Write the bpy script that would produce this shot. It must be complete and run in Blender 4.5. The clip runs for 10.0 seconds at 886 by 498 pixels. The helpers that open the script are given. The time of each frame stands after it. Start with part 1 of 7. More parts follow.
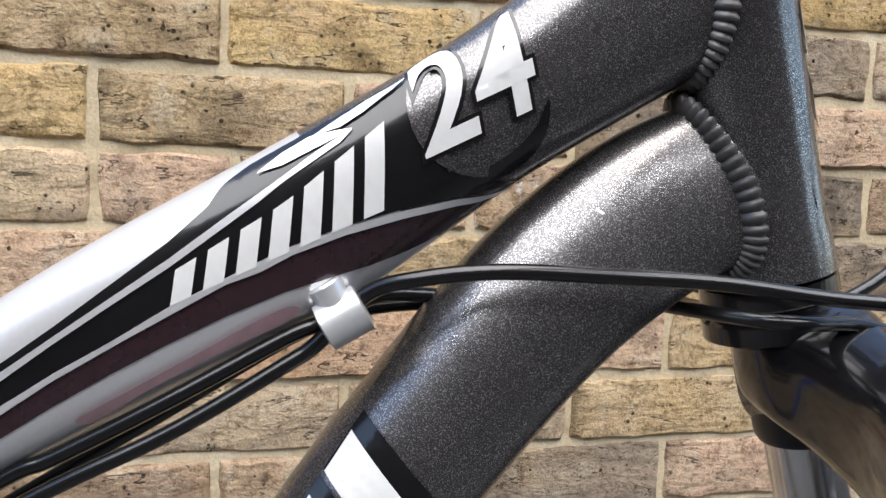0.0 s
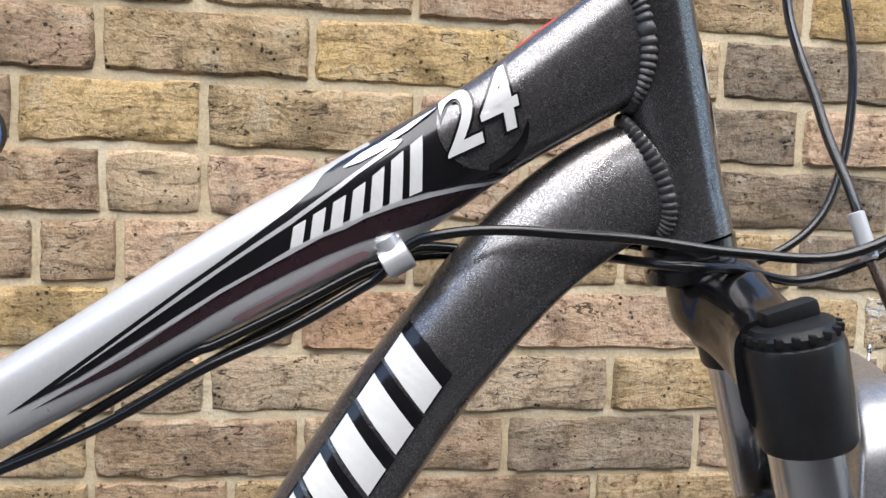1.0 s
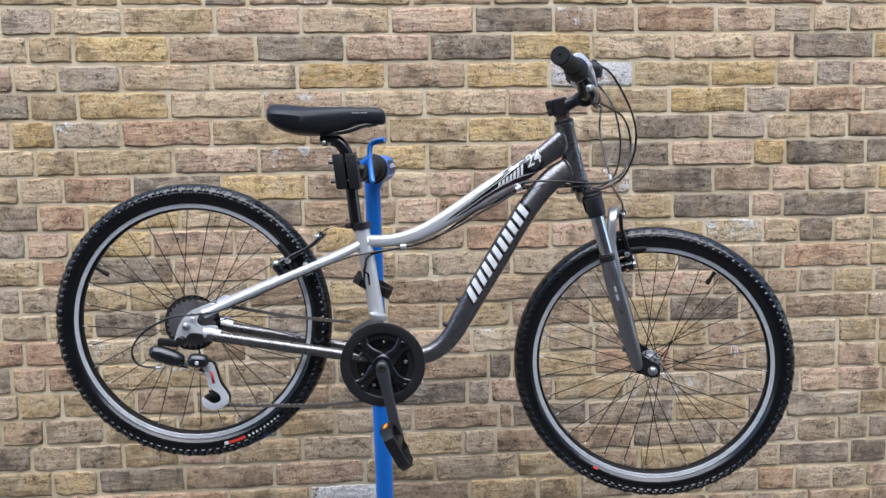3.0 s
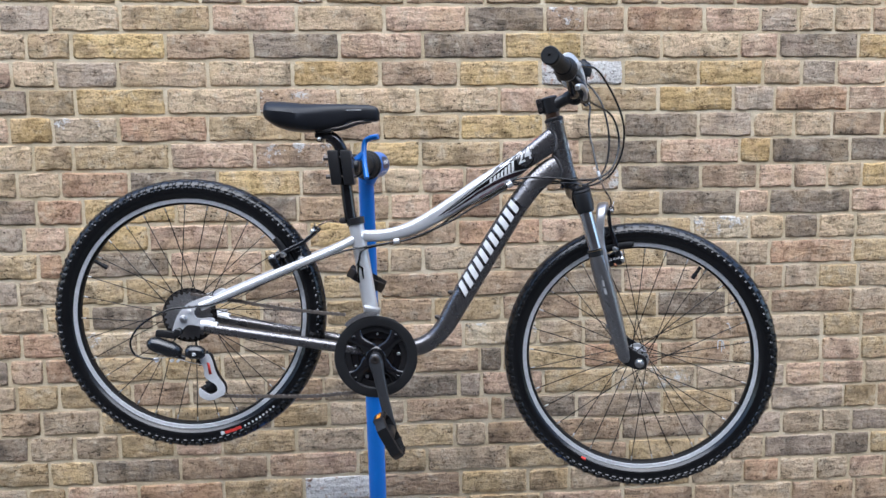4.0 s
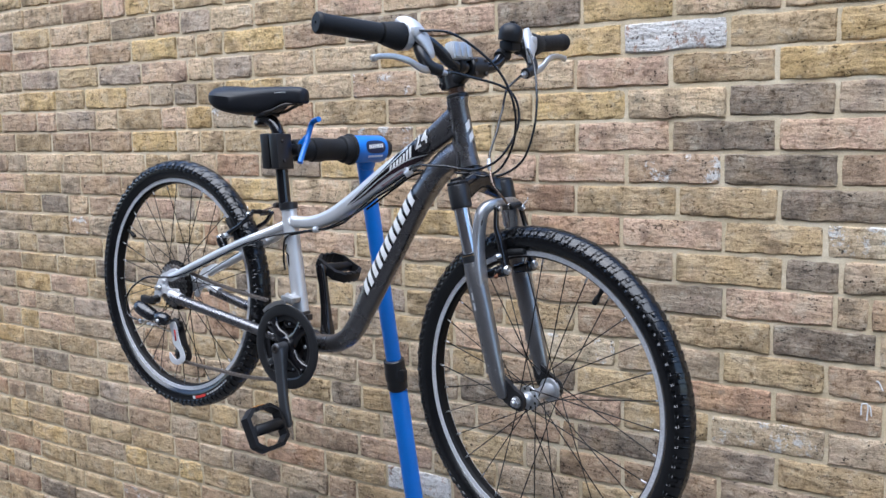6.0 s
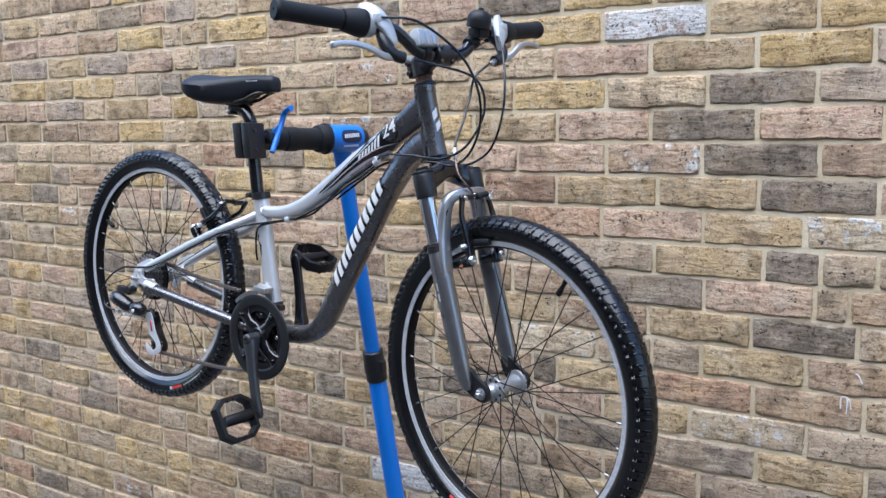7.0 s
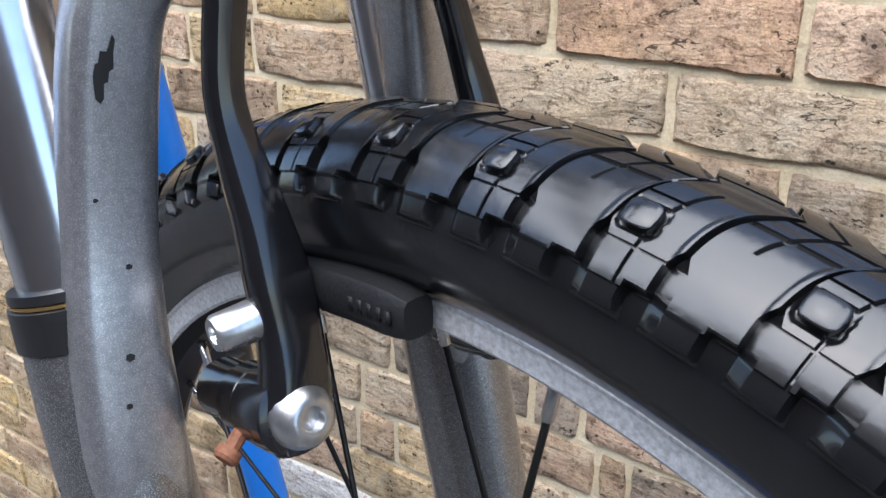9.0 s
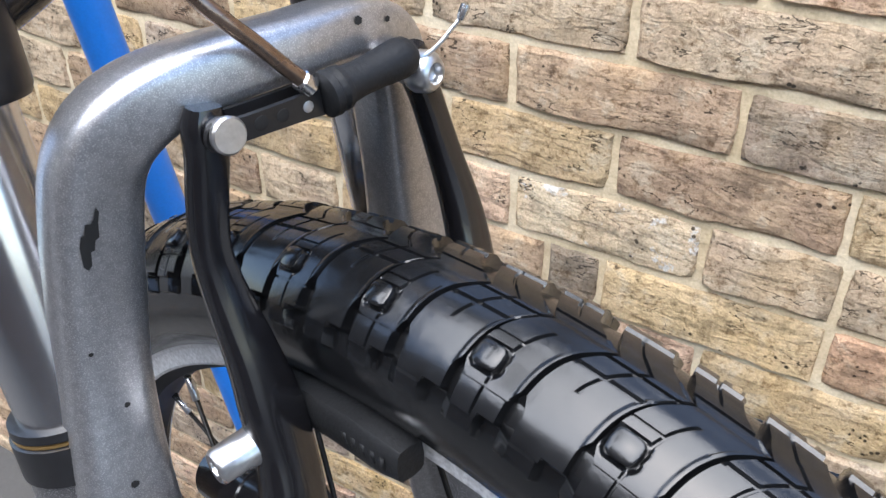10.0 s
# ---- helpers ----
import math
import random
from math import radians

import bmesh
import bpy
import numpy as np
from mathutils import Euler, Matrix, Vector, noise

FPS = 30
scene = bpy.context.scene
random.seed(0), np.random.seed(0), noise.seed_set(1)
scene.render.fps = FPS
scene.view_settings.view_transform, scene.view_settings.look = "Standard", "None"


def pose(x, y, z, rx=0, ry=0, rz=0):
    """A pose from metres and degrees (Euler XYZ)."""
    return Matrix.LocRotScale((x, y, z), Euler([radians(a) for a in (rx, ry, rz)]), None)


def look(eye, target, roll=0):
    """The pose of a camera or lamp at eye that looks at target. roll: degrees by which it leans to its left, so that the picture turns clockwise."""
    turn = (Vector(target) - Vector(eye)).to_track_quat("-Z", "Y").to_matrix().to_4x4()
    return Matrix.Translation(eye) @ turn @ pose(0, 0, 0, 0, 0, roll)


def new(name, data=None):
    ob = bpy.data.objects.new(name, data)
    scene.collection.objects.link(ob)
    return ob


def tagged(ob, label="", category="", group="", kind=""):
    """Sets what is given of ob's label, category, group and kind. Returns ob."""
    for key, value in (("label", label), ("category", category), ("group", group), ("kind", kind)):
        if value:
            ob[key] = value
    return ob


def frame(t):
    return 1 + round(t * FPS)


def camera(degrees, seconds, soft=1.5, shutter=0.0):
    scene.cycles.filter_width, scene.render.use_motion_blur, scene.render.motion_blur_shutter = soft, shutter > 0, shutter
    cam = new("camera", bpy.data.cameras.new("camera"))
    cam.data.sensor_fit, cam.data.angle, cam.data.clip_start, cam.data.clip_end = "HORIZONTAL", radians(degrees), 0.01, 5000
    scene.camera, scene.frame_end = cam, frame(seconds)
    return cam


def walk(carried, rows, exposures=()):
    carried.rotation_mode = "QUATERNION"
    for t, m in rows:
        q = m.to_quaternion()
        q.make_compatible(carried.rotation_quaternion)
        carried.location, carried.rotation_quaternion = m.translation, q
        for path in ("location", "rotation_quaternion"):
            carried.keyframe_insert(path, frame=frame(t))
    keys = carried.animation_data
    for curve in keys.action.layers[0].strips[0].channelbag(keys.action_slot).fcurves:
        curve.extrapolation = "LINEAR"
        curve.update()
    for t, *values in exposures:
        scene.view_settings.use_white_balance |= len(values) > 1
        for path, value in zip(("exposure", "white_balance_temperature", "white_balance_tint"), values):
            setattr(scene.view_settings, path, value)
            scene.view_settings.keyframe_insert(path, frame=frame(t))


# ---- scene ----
SKY, SUN = 0.15, 3.0
cam = camera(54.1, 10.0)
PATH = [
    (0, (-0.087, 0.078, 1.453), (0.376, 2.005, 1.187), 2.5),
    (0.5, (-0.087, 0.076, 1.453), (0.376, 2.003, 1.186), 2.5),
    (1, (-0.093, -0.058, 1.457), (0.198, 1.902, 1.189), 2.3),
    (1.3, (-0.111, -0.34, 1.432), (-0.115, 1.652, 1.248), 0.3),
    (1.5, (-0.212, -0.578, 1.48), (-0.047, 1.403, 1.256), 0.4),
    (2, (-0.231, -1.092, 1.509), (-0.099, 0.898, 1.354), 0.8),
    (2.5, (-0.358, -1.464, 1.492), (-0.226, 0.519, 1.268), -0.7),
    (4, (-0.367, -1.61, 1.491), (-0.204, 0.369, 1.253), -0.6),
    (4.5, (0.016, -1.535, 1.483), (-0.096, 0.444, 1.21), -0.2),
    (5, (0.361, -1.29, 1.448), (-0.099, 0.637, 1.176), -1.1),
    (5.2, (0.463, -1.184, 1.468), (-0.192, 0.688, 1.21), -1.7),
    (6.3, (0.941, -1.088, 1.471), (-0.127, 0.582, 1.205), -0.1),
    (6.5, (0.938, -1.078, 1.471), (-0.127, 0.593, 1.201), 0.2),
    (7, (0.946, -1.038, 1.465), (-0.117, 0.634, 1.189), -0.7),
    (7.5, (0.749, -0.724, 1.425), (-0.243, 0.98, 1.094), -0.9),
    (8, (0.52, -0.34, 1.4), (-0.326, 1.404, 0.904), 0.2),
    (8.5, (0.402, 0.028, 1.379), (-0.652, 1.585, 0.695), -0.3),
    (9, (0.317, 0.123, 1.36), (-0.717, 1.646, 0.58), 0.5),
    (9.5, (0.31, 0.131, 1.383), (-0.647, 1.687, 0.568), 1.6),
    (10, (0.297, 0.141, 1.426), (-0.571, 1.585, 0.349), 0.6),
]
walk(cam, [(t, look(eye, target, roll)) for t, eye, target, roll in PATH], [(0, 1.22, 6600, 10), (1, 1.22, 6600, 10), (1.6, 1.02, 6220, 10), (2.5, 1.02, 6000, 10), (4.2, 1.08, 5800, 10), (6.4, 1.08, 5720, 10), (7.5, 1.17, 5600, 10), (8.1, 1.3, 5660, 10), (8.6, 1.46, 5980, 10), (9, 1.56, 6030, 10), (10, 1.72, 6180, 10)])
from mathutils.bvhtree import BVHTree

# ---- world and light: an overcast day in a yard beside a brick wall ----
world = bpy.data.worlds.new("overcast_sky")
scene.world = world
world.use_nodes = True
wn = world.node_tree
sky = wn.nodes.new("ShaderNodeTexSky")
sky.sky_type = "NISHITA"
sky.sun_disc = False
sky.sun_elevation, sky.sun_rotation = radians(68), radians(186)
sky.air_density, sky.dust_density, sky.ozone_density = 1.0, 1.2, 1.0
wn.links.new(sky.outputs[0], wn.nodes["Background"].inputs[0])
wn.nodes["Background"].inputs[1].default_value = SKY
sun = new("sun", bpy.data.lights.new("sun", "SUN"))
sun.data.energy, sun.data.angle, sun.data.color = SUN, radians(84), (1.0, 0.97, 0.92)
sun.matrix_world = look((-0.3, -2.8, 8.0), (0, 0.3, 1.2))


# ---- materials ----
def nodes_of(name):
    m = bpy.data.materials.new(name)
    m.use_nodes = True
    nt = m.node_tree
    return m, nt, nt.nodes["Principled BSDF"]


def add(nt, kind, **values):
    n = nt.nodes.new(kind)
    for key, value in values.items():
        n.inputs[key].default_value = value
    return n


def noise_at(nt, scale, detail=4.0, rough=0.55, coords="Object"):
    tc = nt.nodes.new("ShaderNodeTexCoord")
    n = add(nt, "ShaderNodeTexNoise", Scale=scale, Detail=detail, Roughness=rough)
    nt.links.new(tc.outputs[coords], n.inputs["Vector"])
    return n


def ramp(nt, source, *stops):
    r = nt.nodes.new("ShaderNodeValToRGB")
    while len(r.color_ramp.elements) < len(stops):
        r.color_ramp.elements.new(0.5)
    for e, (p, c) in zip(r.color_ramp.elements, stops):
        e.position, e.color = p, (*c, 1.0)
    nt.links.new(source, r.inputs["Fac"])
    return r


def mix(nt, fac, a, b, mode="MIX"):
    m = nt.nodes.new("ShaderNodeMix")
    m.data_type, m.blend_type = "RGBA", mode
    for slot, value in ((0, fac), (6, a), (7, b)):
        if isinstance(value, (int, float)):
            m.inputs[slot].default_value = value
        elif isinstance(value, tuple):
            m.inputs[slot].default_value = (*value, 1.0)
        else:
            nt.links.new(value, m.inputs[slot])
    return m.outputs[2]


def surface(name, color, rough, metal=0.0, grain=300.0, vary=0.12, wear=0.1, bump=0.1, coat=0.0, sparkle=0.0, distance=0.0005):
    """A surface with colour grain, broad stains, uneven gloss and a fine relief."""
    m, nt, b = nodes_of(name)
    fine, broad = noise_at(nt, grain), noise_at(nt, grain / 14.0, 5.0)
    dark = tuple(c * (1 - vary) for c in color)
    light = tuple(min(1.0, c * (1 + vary)) for c in color)
    c1 = ramp(nt, fine.outputs["Fac"], (0.3, dark), (0.7, light)).outputs["Color"]
    c2 = mix(nt, ramp(nt, broad.outputs["Fac"], (0.35, (0, 0, 0)), (0.75, (wear, wear, wear))).outputs["Color"], c1, tuple(0.6 * c + 0.012 for c in color))
    if sparkle:
        flake = noise_at(nt, 2700.0, 1.0)
        f = ramp(nt, flake.outputs["Fac"], (0.54, (0, 0, 0)), (0.66, (sparkle, sparkle, sparkle)))
        c2 = mix(nt, f.outputs["Color"], c2, (0.75, 0.74, 0.74))
    nt.links.new(c2, b.inputs["Base Color"])
    b.inputs["Metallic"].default_value = metal
    r = nt.nodes.new("ShaderNodeMapRange")
    r.inputs[3].default_value, r.inputs[4].default_value = max(0.02, rough - 0.07), min(1.0, rough + 0.1)
    nt.links.new(broad.outputs["Fac"], r.inputs[0])
    nt.links.new(r.outputs[0], b.inputs["Roughness"])
    b.inputs["Coat Weight"].default_value, b.inputs["Coat Roughness"].default_value = coat, 0.06
    if bump:
        bp = add(nt, "ShaderNodeBump", Strength=bump, Distance=distance)
        nt.links.new(fine.outputs["Fac"], bp.inputs["Height"])
        nt.links.new(bp.outputs[0], b.inputs["Normal"])
    return m


GREY_PAINT = surface("grey_metallic_paint", (0.118, 0.113, 0.115), 0.27, 0.85, 500, 0.1, 0.12, 0.05, 0.4, 0.55)
# Fork paint again, its colour lightened for the light the arch catches.
FORK_PAINT_LIT = surface("fork_grey_paint_lit", (0.42, 0.42, 0.43), 0.33, 0.87, 420, 0.15, 0.25, 0.06, 0.4, 0.6)
FORK_PAINT = surface("fork_grey_paint", (0.24, 0.238, 0.242), 0.31, 0.88, 420, 0.15, 0.25, 0.06, 0.4, 0.6)
WELD_PAINT = surface("weld_paint", (0.11, 0.105, 0.105), 0.45, 0.6, 500, 0.15, 0.2, 0.1, 0.1)
SILVER_PAINT = surface("silver_paint", (0.7, 0.705, 0.715), 0.3, 0.5, 600, 0.03, 0.06, 0.02, 0.4)
BLACK_GLOSS = surface("black_gloss", (0.006, 0.0058, 0.0068), 0.18, 0.0, 300, 0.2, 0.03, 0.02, 0.5)
BLACK_SATIN = surface("black_satin", (0.01, 0.01, 0.011), 0.36, 0.0, 350, 0.25, 0.12, 0.08, 0.1)
MAROON_FILM = surface("maroon_film", (0.035, 0.018, 0.022), 0.25, 0.2, 400, 0.15, 0.05, 0.02, 0.4)
WHITE_FILM = surface("white_film", (0.7, 0.7, 0.69), 0.35, 0.0, 300, 0.03, 0.04, 0.02, 0.2)
PINK_FILM = surface("clear_guard_film", (0.42, 0.27, 0.29), 0.25, 0.1, 200, 0.1, 0.2, 0.05, 0.4)
RED_FILM = surface("red_film", (0.62, 0.05, 0.04), 0.35, 0.0, 300, 0.08, 0.05, 0.02, 0.2)
RUBBER = surface("tyre_rubber", (0.0045, 0.0048, 0.0055), 0.22, 0.0, 130, 0.3, 0.2, 0.3, 0.45, 0.0, 0.0009)
RUBBER.node_tree.nodes["Principled BSDF"].inputs["Specular IOR Level"].default_value = 0.36
RUBBER.node_tree.nodes["Principled BSDF"].inputs["Coat Roughness"].default_value = 0.17
# Near-black: paints the shade in holes, and colours bare chips.
HOLE_CHIP_BLACK = surface("hole_chip_black", (0.006, 0.0055, 0.005), 0.75, 0.0, 300, 0.2, 0.1, 0.1)
RIM_BLACK = surface("rim_black", (0.006, 0.006, 0.0065), 0.5, 0.0, 300, 0.2, 0.1, 0.05)
RIM_BLACK.node_tree.nodes["Principled BSDF"].inputs["Specular IOR Level"].default_value = 0.18
GRIP = surface("grip_rubber", (0.009, 0.0095, 0.0105), 0.55, 0.0, 900, 0.25, 0.15, 0.4)
SADDLE = surface("saddle_vinyl", (0.0085, 0.0095, 0.0125), 0.42, 0.0, 700, 0.2, 0.12, 0.35, 0.05)
PLASTIC = surface("black_plastic", (0.009, 0.009, 0.01), 0.42, 0.0, 450, 0.25, 0.15, 0.15)
CABLE = surface("cable_housing", (0.006, 0.006, 0.0065), 0.22, 0.0, 300, 0.2, 0.1, 0.03, 0.3)
STEEL = surface("brushed_steel", (0.6, 0.6, 0.6), 0.28, 0.95, 500, 0.1, 0.18, 0.08)
CHROME = surface("chrome", (0.74, 0.74, 0.75), 0.19, 1.0, 200, 0.03, 0.08, 0.0)
ALLOY = surface("dull_alloy", (0.52, 0.53, 0.54), 0.36, 0.8, 450, 0.1, 0.2, 0.08)
BRIGHT_ALLOY = surface("bright_alloy", (0.8, 0.805, 0.82), 0.3, 0.35, 450, 0.08, 0.15, 0.06)
RIM_ALLOY = surface("rim_alloy", (0.62, 0.63, 0.65), 0.36, 0.3, 700, 0.3, 0.3, 0.3)
DARK_STEEL = surface("dark_steel", (0.09, 0.08, 0.075), 0.42, 0.85, 600, 0.3, 0.35, 0.2)
SPOKE = surface("black_spoke", (0.02, 0.019, 0.018), 0.35, 0.7, 600, 0.2, 0.2, 0.0)
BLUE = surface("blue_powder_coat", (0.012, 0.17, 0.62), 0.33, 0.0, 350, 0.06, 0.06, 0.06, 0.25)
PALE_BLUE = surface("pale_blue_film", (0.55, 0.68, 0.85), 0.4, 0.0, 300, 0.05, 0.05, 0.02)
BRASS = surface("brass", (0.55, 0.36, 0.14), 0.3, 0.9, 400, 0.15, 0.15, 0.05)
NAVY = surface("navy_film", (0.012, 0.02, 0.06), 0.3, 0.0, 300, 0.1, 0.05, 0.02)
AMBER = surface("amber_reflector", (0.85, 0.3, 0.02), 0.2, 0.0, 400, 0.1, 0.05, 0.2, 0.5)
RUST = surface("rusty_steel", (0.25, 0.1, 0.05), 0.7, 0.3, 500, 0.4, 0.5, 0.4)
SILVER_PLASTIC = surface("silver_plastic", (0.5, 0.51, 0.52), 0.35, 0.3, 400, 0.06, 0.1, 0.05, 0.2)

for soft_black in (GRIP, PLASTIC, SADDLE):
    soft_black.node_tree.nodes["Principled BSDF"].inputs["Specular IOR Level"].default_value = 0.3


def asphalt():
    m, nt, b = nodes_of("yard_asphalt")
    a, c = noise_at(nt, 2.0, 6.0), noise_at(nt, 90.0, 5.0)
    col = mix(nt, c.outputs["Fac"], (0.045, 0.044, 0.043), (0.08, 0.078, 0.075))
    nt.links.new(mix(nt, 0.35, col, ramp(nt, a.outputs["Fac"], (0.3, (0.035, 0.034, 0.032)), (0.7, (0.09, 0.087, 0.082))).outputs["Color"]), b.inputs["Base Color"])
    b.inputs["Roughness"].default_value = 0.85
    bp = add(nt, "ShaderNodeBump", Strength=0.4, Distance=0.004)
    nt.links.new(c.outputs["Fac"], bp.inputs["Height"])
    nt.links.new(bp.outputs[0], b.inputs["Normal"])
    return m


# Dark brick for the added wall out of view, so it reflects little.
def plain_wall():
    m, nt, b = nodes_of("unseen_wall_brick")
    tc = nt.nodes.new("ShaderNodeTexCoord")
    mp = nt.nodes.new("ShaderNodeMapping")
    mp.inputs["Rotation"].default_value = (radians(90), 0, 0)
    br = add(nt, "ShaderNodeTexBrick", Scale=1.0)
    for key, value in (("Color1", (0.13, 0.085, 0.065, 1)), ("Color2", (0.1, 0.072, 0.058, 1)), ("Mortar", (0.12, 0.105, 0.09, 1)), ("Mortar Size", 0.006), ("Brick Width", 0.225), ("Row Height", 0.078)):
        br.inputs[key].default_value = value
    nt.links.new(tc.outputs["Object"], mp.inputs[0])
    nt.links.new(mp.outputs[0], br.inputs["Vector"])
    nt.links.new(br.outputs["Color"], b.inputs["Base Color"])
    b.inputs["Roughness"].default_value = 0.9
    return m


def brick_surface(name, pale, deep, stain, joined, white=0.0):
    """Hand-made stock brick: a tone of its own, smears of a second tone, dark pits, and an eroded face."""
    m, nt, b = nodes_of(name)
    tc = nt.nodes.new("ShaderNodeTexCoord")
    if joined:
        own = nt.nodes.new("ShaderNodeNewGeometry").outputs["Random Per Island"]
    else:
        own = nt.nodes.new("ShaderNodeObjectInfo").outputs["Random"]
    shift = nt.nodes.new("ShaderNodeVectorMath")
    shift.operation = "MULTIPLY"
    shift.inputs[1].default_value = (37.0, 11.0, 53.0)
    nt.links.new(own, shift.inputs[0])
    place = nt.nodes.new("ShaderNodeVectorMath")
    nt.links.new(tc.outputs["Object"], place.inputs[0])
    nt.links.new(shift.outputs[0], place.inputs[1])
    flat = nt.nodes.new("ShaderNodeMapping")
    flat.inputs["Scale"].default_value = (0.4, 1.0, 1.35)
    nt.links.new(place.outputs[0], flat.inputs[0])

    def at(scale, detail, rough=0.6):
        n = add(nt, "ShaderNodeTexNoise", Scale=scale, Detail=detail, Roughness=rough)
        nt.links.new(place.outputs[0], n.inputs["Vector"])
        return n

    def step(source, low, high, top=1.0, rising=True):
        on, off = (top, top, top), (0, 0, 0)
        return ramp(nt, source, (low, off if rising else on), (high, on if rising else off)).outputs["Color"]

    broad, mottle, lime, grain = at(13.0, 5.0, 0.62).outputs["Fac"], at(48.0, 7.0, 0.74).outputs["Fac"], at(26.0, 8.0, 0.7).outputs["Fac"], at(420.0, 4.0, 0.6).outputs["Fac"]
    tone = mix(nt, own, pale, deep)
    tone = mix(nt, step(broad, 0.42, 0.62, 0.9), tone, stain)
    tone = mix(nt, step(lime, 0.54, 0.61, 0.72), tone, tuple(min(1.0, 0.45 * c + 0.34 * k) for c, k in zip(pale, (1.0, 0.9, 0.7))))
    tone = mix(nt, step(lime, 0.37, 0.44, 0.62, False), tone, tuple(0.5 * c for c in deep))
    # Ochre and rosy flushes and sooty patches that fill part of a brick.
    glow = 0.35 + 1.1 * min(0.5, pale[1])
    tone = mix(nt, step(at(9.0, 5.0, 0.6).outputs["Fac"], 0.5, 0.64, 0.42), tone, tuple(0.45 * c + 0.55 * glow * k for c, k in zip(pale, (0.76, 0.5, 0.22))))
    tone = mix(nt, step(at(11.0, 4.0, 0.6).outputs["Fac"], 0.54, 0.68, 0.5), tone, tuple(0.45 * c + 0.55 * glow * k for c, k in zip(pale, (0.7, 0.46, 0.34))))
    tone = mix(nt, step(at(12.0, 7.0, 0.66).outputs["Fac"], 0.53, 0.63, 0.62), tone, tuple(0.4 * c for c in deep))
    if white:
        tone = mix(nt, step(at(21.0, 8.0, 0.78).outputs["Fac"], 0.585 - 0.2 * white, 0.62 - 0.2 * white, 0.92), tone, (0.82, 0.8, 0.76))
    tone = mix(nt, 1.0, tone, ramp(nt, mottle, (0.34, (0.46, 0.41, 0.36)), (0.46, (0.97, 0.97, 0.97)), (0.75, (1.0, 1.0, 1.0))).outputs["Color"], "MULTIPLY")
    tone = mix(nt, 0.55, tone, ramp(nt, grain, (0.3, (0.55, 0.53, 0.5)), (0.6, (1, 1, 1))).outputs["Color"], "MULTIPLY")
    fleck = at(150.0, 6.0, 0.72).outputs["Fac"]
    tone = mix(nt, 0.75, tone, ramp(nt, fleck, (0.37, (0.46, 0.41, 0.36)), (0.46, (0.95, 0.95, 0.95)), (0.64, (1.0, 1.0, 1.0))).outputs["Color"], "MULTIPLY")
    # Folds of the clay: lone wandering lines, mostly level, here and there.
    fold = add(nt, "ShaderNodeTexNoise", Scale=34.0, Detail=4.0, Roughness=0.55, Distortion=0.4)
    nt.links.new(flat.outputs[0], fold.inputs["Vector"])
    away = nt.nodes.new("ShaderNodeMath")
    away.operation = "COMPARE"
    away.inputs[1].default_value, away.inputs[2].default_value = 0.5, 0.008
    nt.links.new(fold.outputs["Fac"], away.inputs[0])
    crack = mix(nt, 1.0, away.outputs[0], step(at(19.0, 4.0, 0.7).outputs["Fac"], 0.52, 0.56, 0.9), "MULTIPLY")
    holes = add(nt, "ShaderNodeTexVoronoi", Scale=120.0)
    nt.links.new(place.outputs[0], holes.inputs["Vector"])
    pits = step(holes.outputs["Distance"], 0.24, 0.31, 1.0, False)
    pits = mix(nt, 1.0, pits, step(at(24.0, 3.0, 0.7).outputs["Fac"], 0.59, 0.63), "MULTIPLY")
    scars = mix(nt, 1.0, crack, pits, "LIGHTEN")
    tone = mix(nt, scars, tone, tuple(0.14 * c for c in deep))
    nt.links.new(tone, b.inputs["Base Color"])
    b.inputs["Roughness"].default_value = 0.9
    b.inputs["Specular IOR Level"].default_value = 0.2
    b1 = add(nt, "ShaderNodeBump", Strength=0.9, Distance=0.009)
    b2 = add(nt, "ShaderNodeBump", Strength=0.6, Distance=0.0025)
    b3 = add(nt, "ShaderNodeBump", Strength=0.9, Distance=0.004)
    b3.invert = True
    b0 = add(nt, "ShaderNodeBump", Strength=1.0, Distance=0.012)
    nt.links.new(fold.outputs["Fac"], b0.inputs["Height"])
    nt.links.new(b0.outputs[0], b1.inputs["Normal"])
    nt.links.new(mottle, b1.inputs["Height"])
    nt.links.new(grain, b2.inputs["Height"])
    nt.links.new(scars, b3.inputs["Height"])
    nt.links.new(b1.outputs[0], b2.inputs["Normal"])
    nt.links.new(b2.outputs[0], b3.inputs["Normal"])
    nt.links.new(b3.outputs[0], b.inputs["Normal"])
    return m


def mortar_surface():
    m, nt, b = nodes_of("lime_mortar")
    a, c, d = noise_at(nt, 9.0, 6.0, 0.6), noise_at(nt, 330.0, 4.0), noise_at(nt, 45.0, 5.0)
    col = ramp(nt, a.outputs["Fac"], (0.28, (0.52, 0.42, 0.265)), (0.5, (0.68, 0.57, 0.39)), (0.75, (0.77, 0.68, 0.51))).outputs["Color"]
    col = mix(nt, 0.35, col, ramp(nt, c.outputs["Fac"], (0.3, (0.4, 0.36, 0.3)), (0.7, (1, 1, 1))).outputs["Color"], "MULTIPLY")
    nt.links.new(col, b.inputs["Base Color"])
    b.inputs["Roughness"].default_value = 0.95
    b.inputs["Specular IOR Level"].default_value = 0.2
    b1 = add(nt, "ShaderNodeBump", Strength=0.7, Distance=0.006)
    b2 = add(nt, "ShaderNodeBump", Strength=0.5, Distance=0.0012)
    nt.links.new(d.outputs["Fac"], b1.inputs["Height"])
    nt.links.new(c.outputs["Fac"], b2.inputs["Height"])
    nt.links.new(b1.outputs[0], b2.inputs["Normal"])
    nt.links.new(b2.outputs[0], b.inputs["Normal"])
    return m


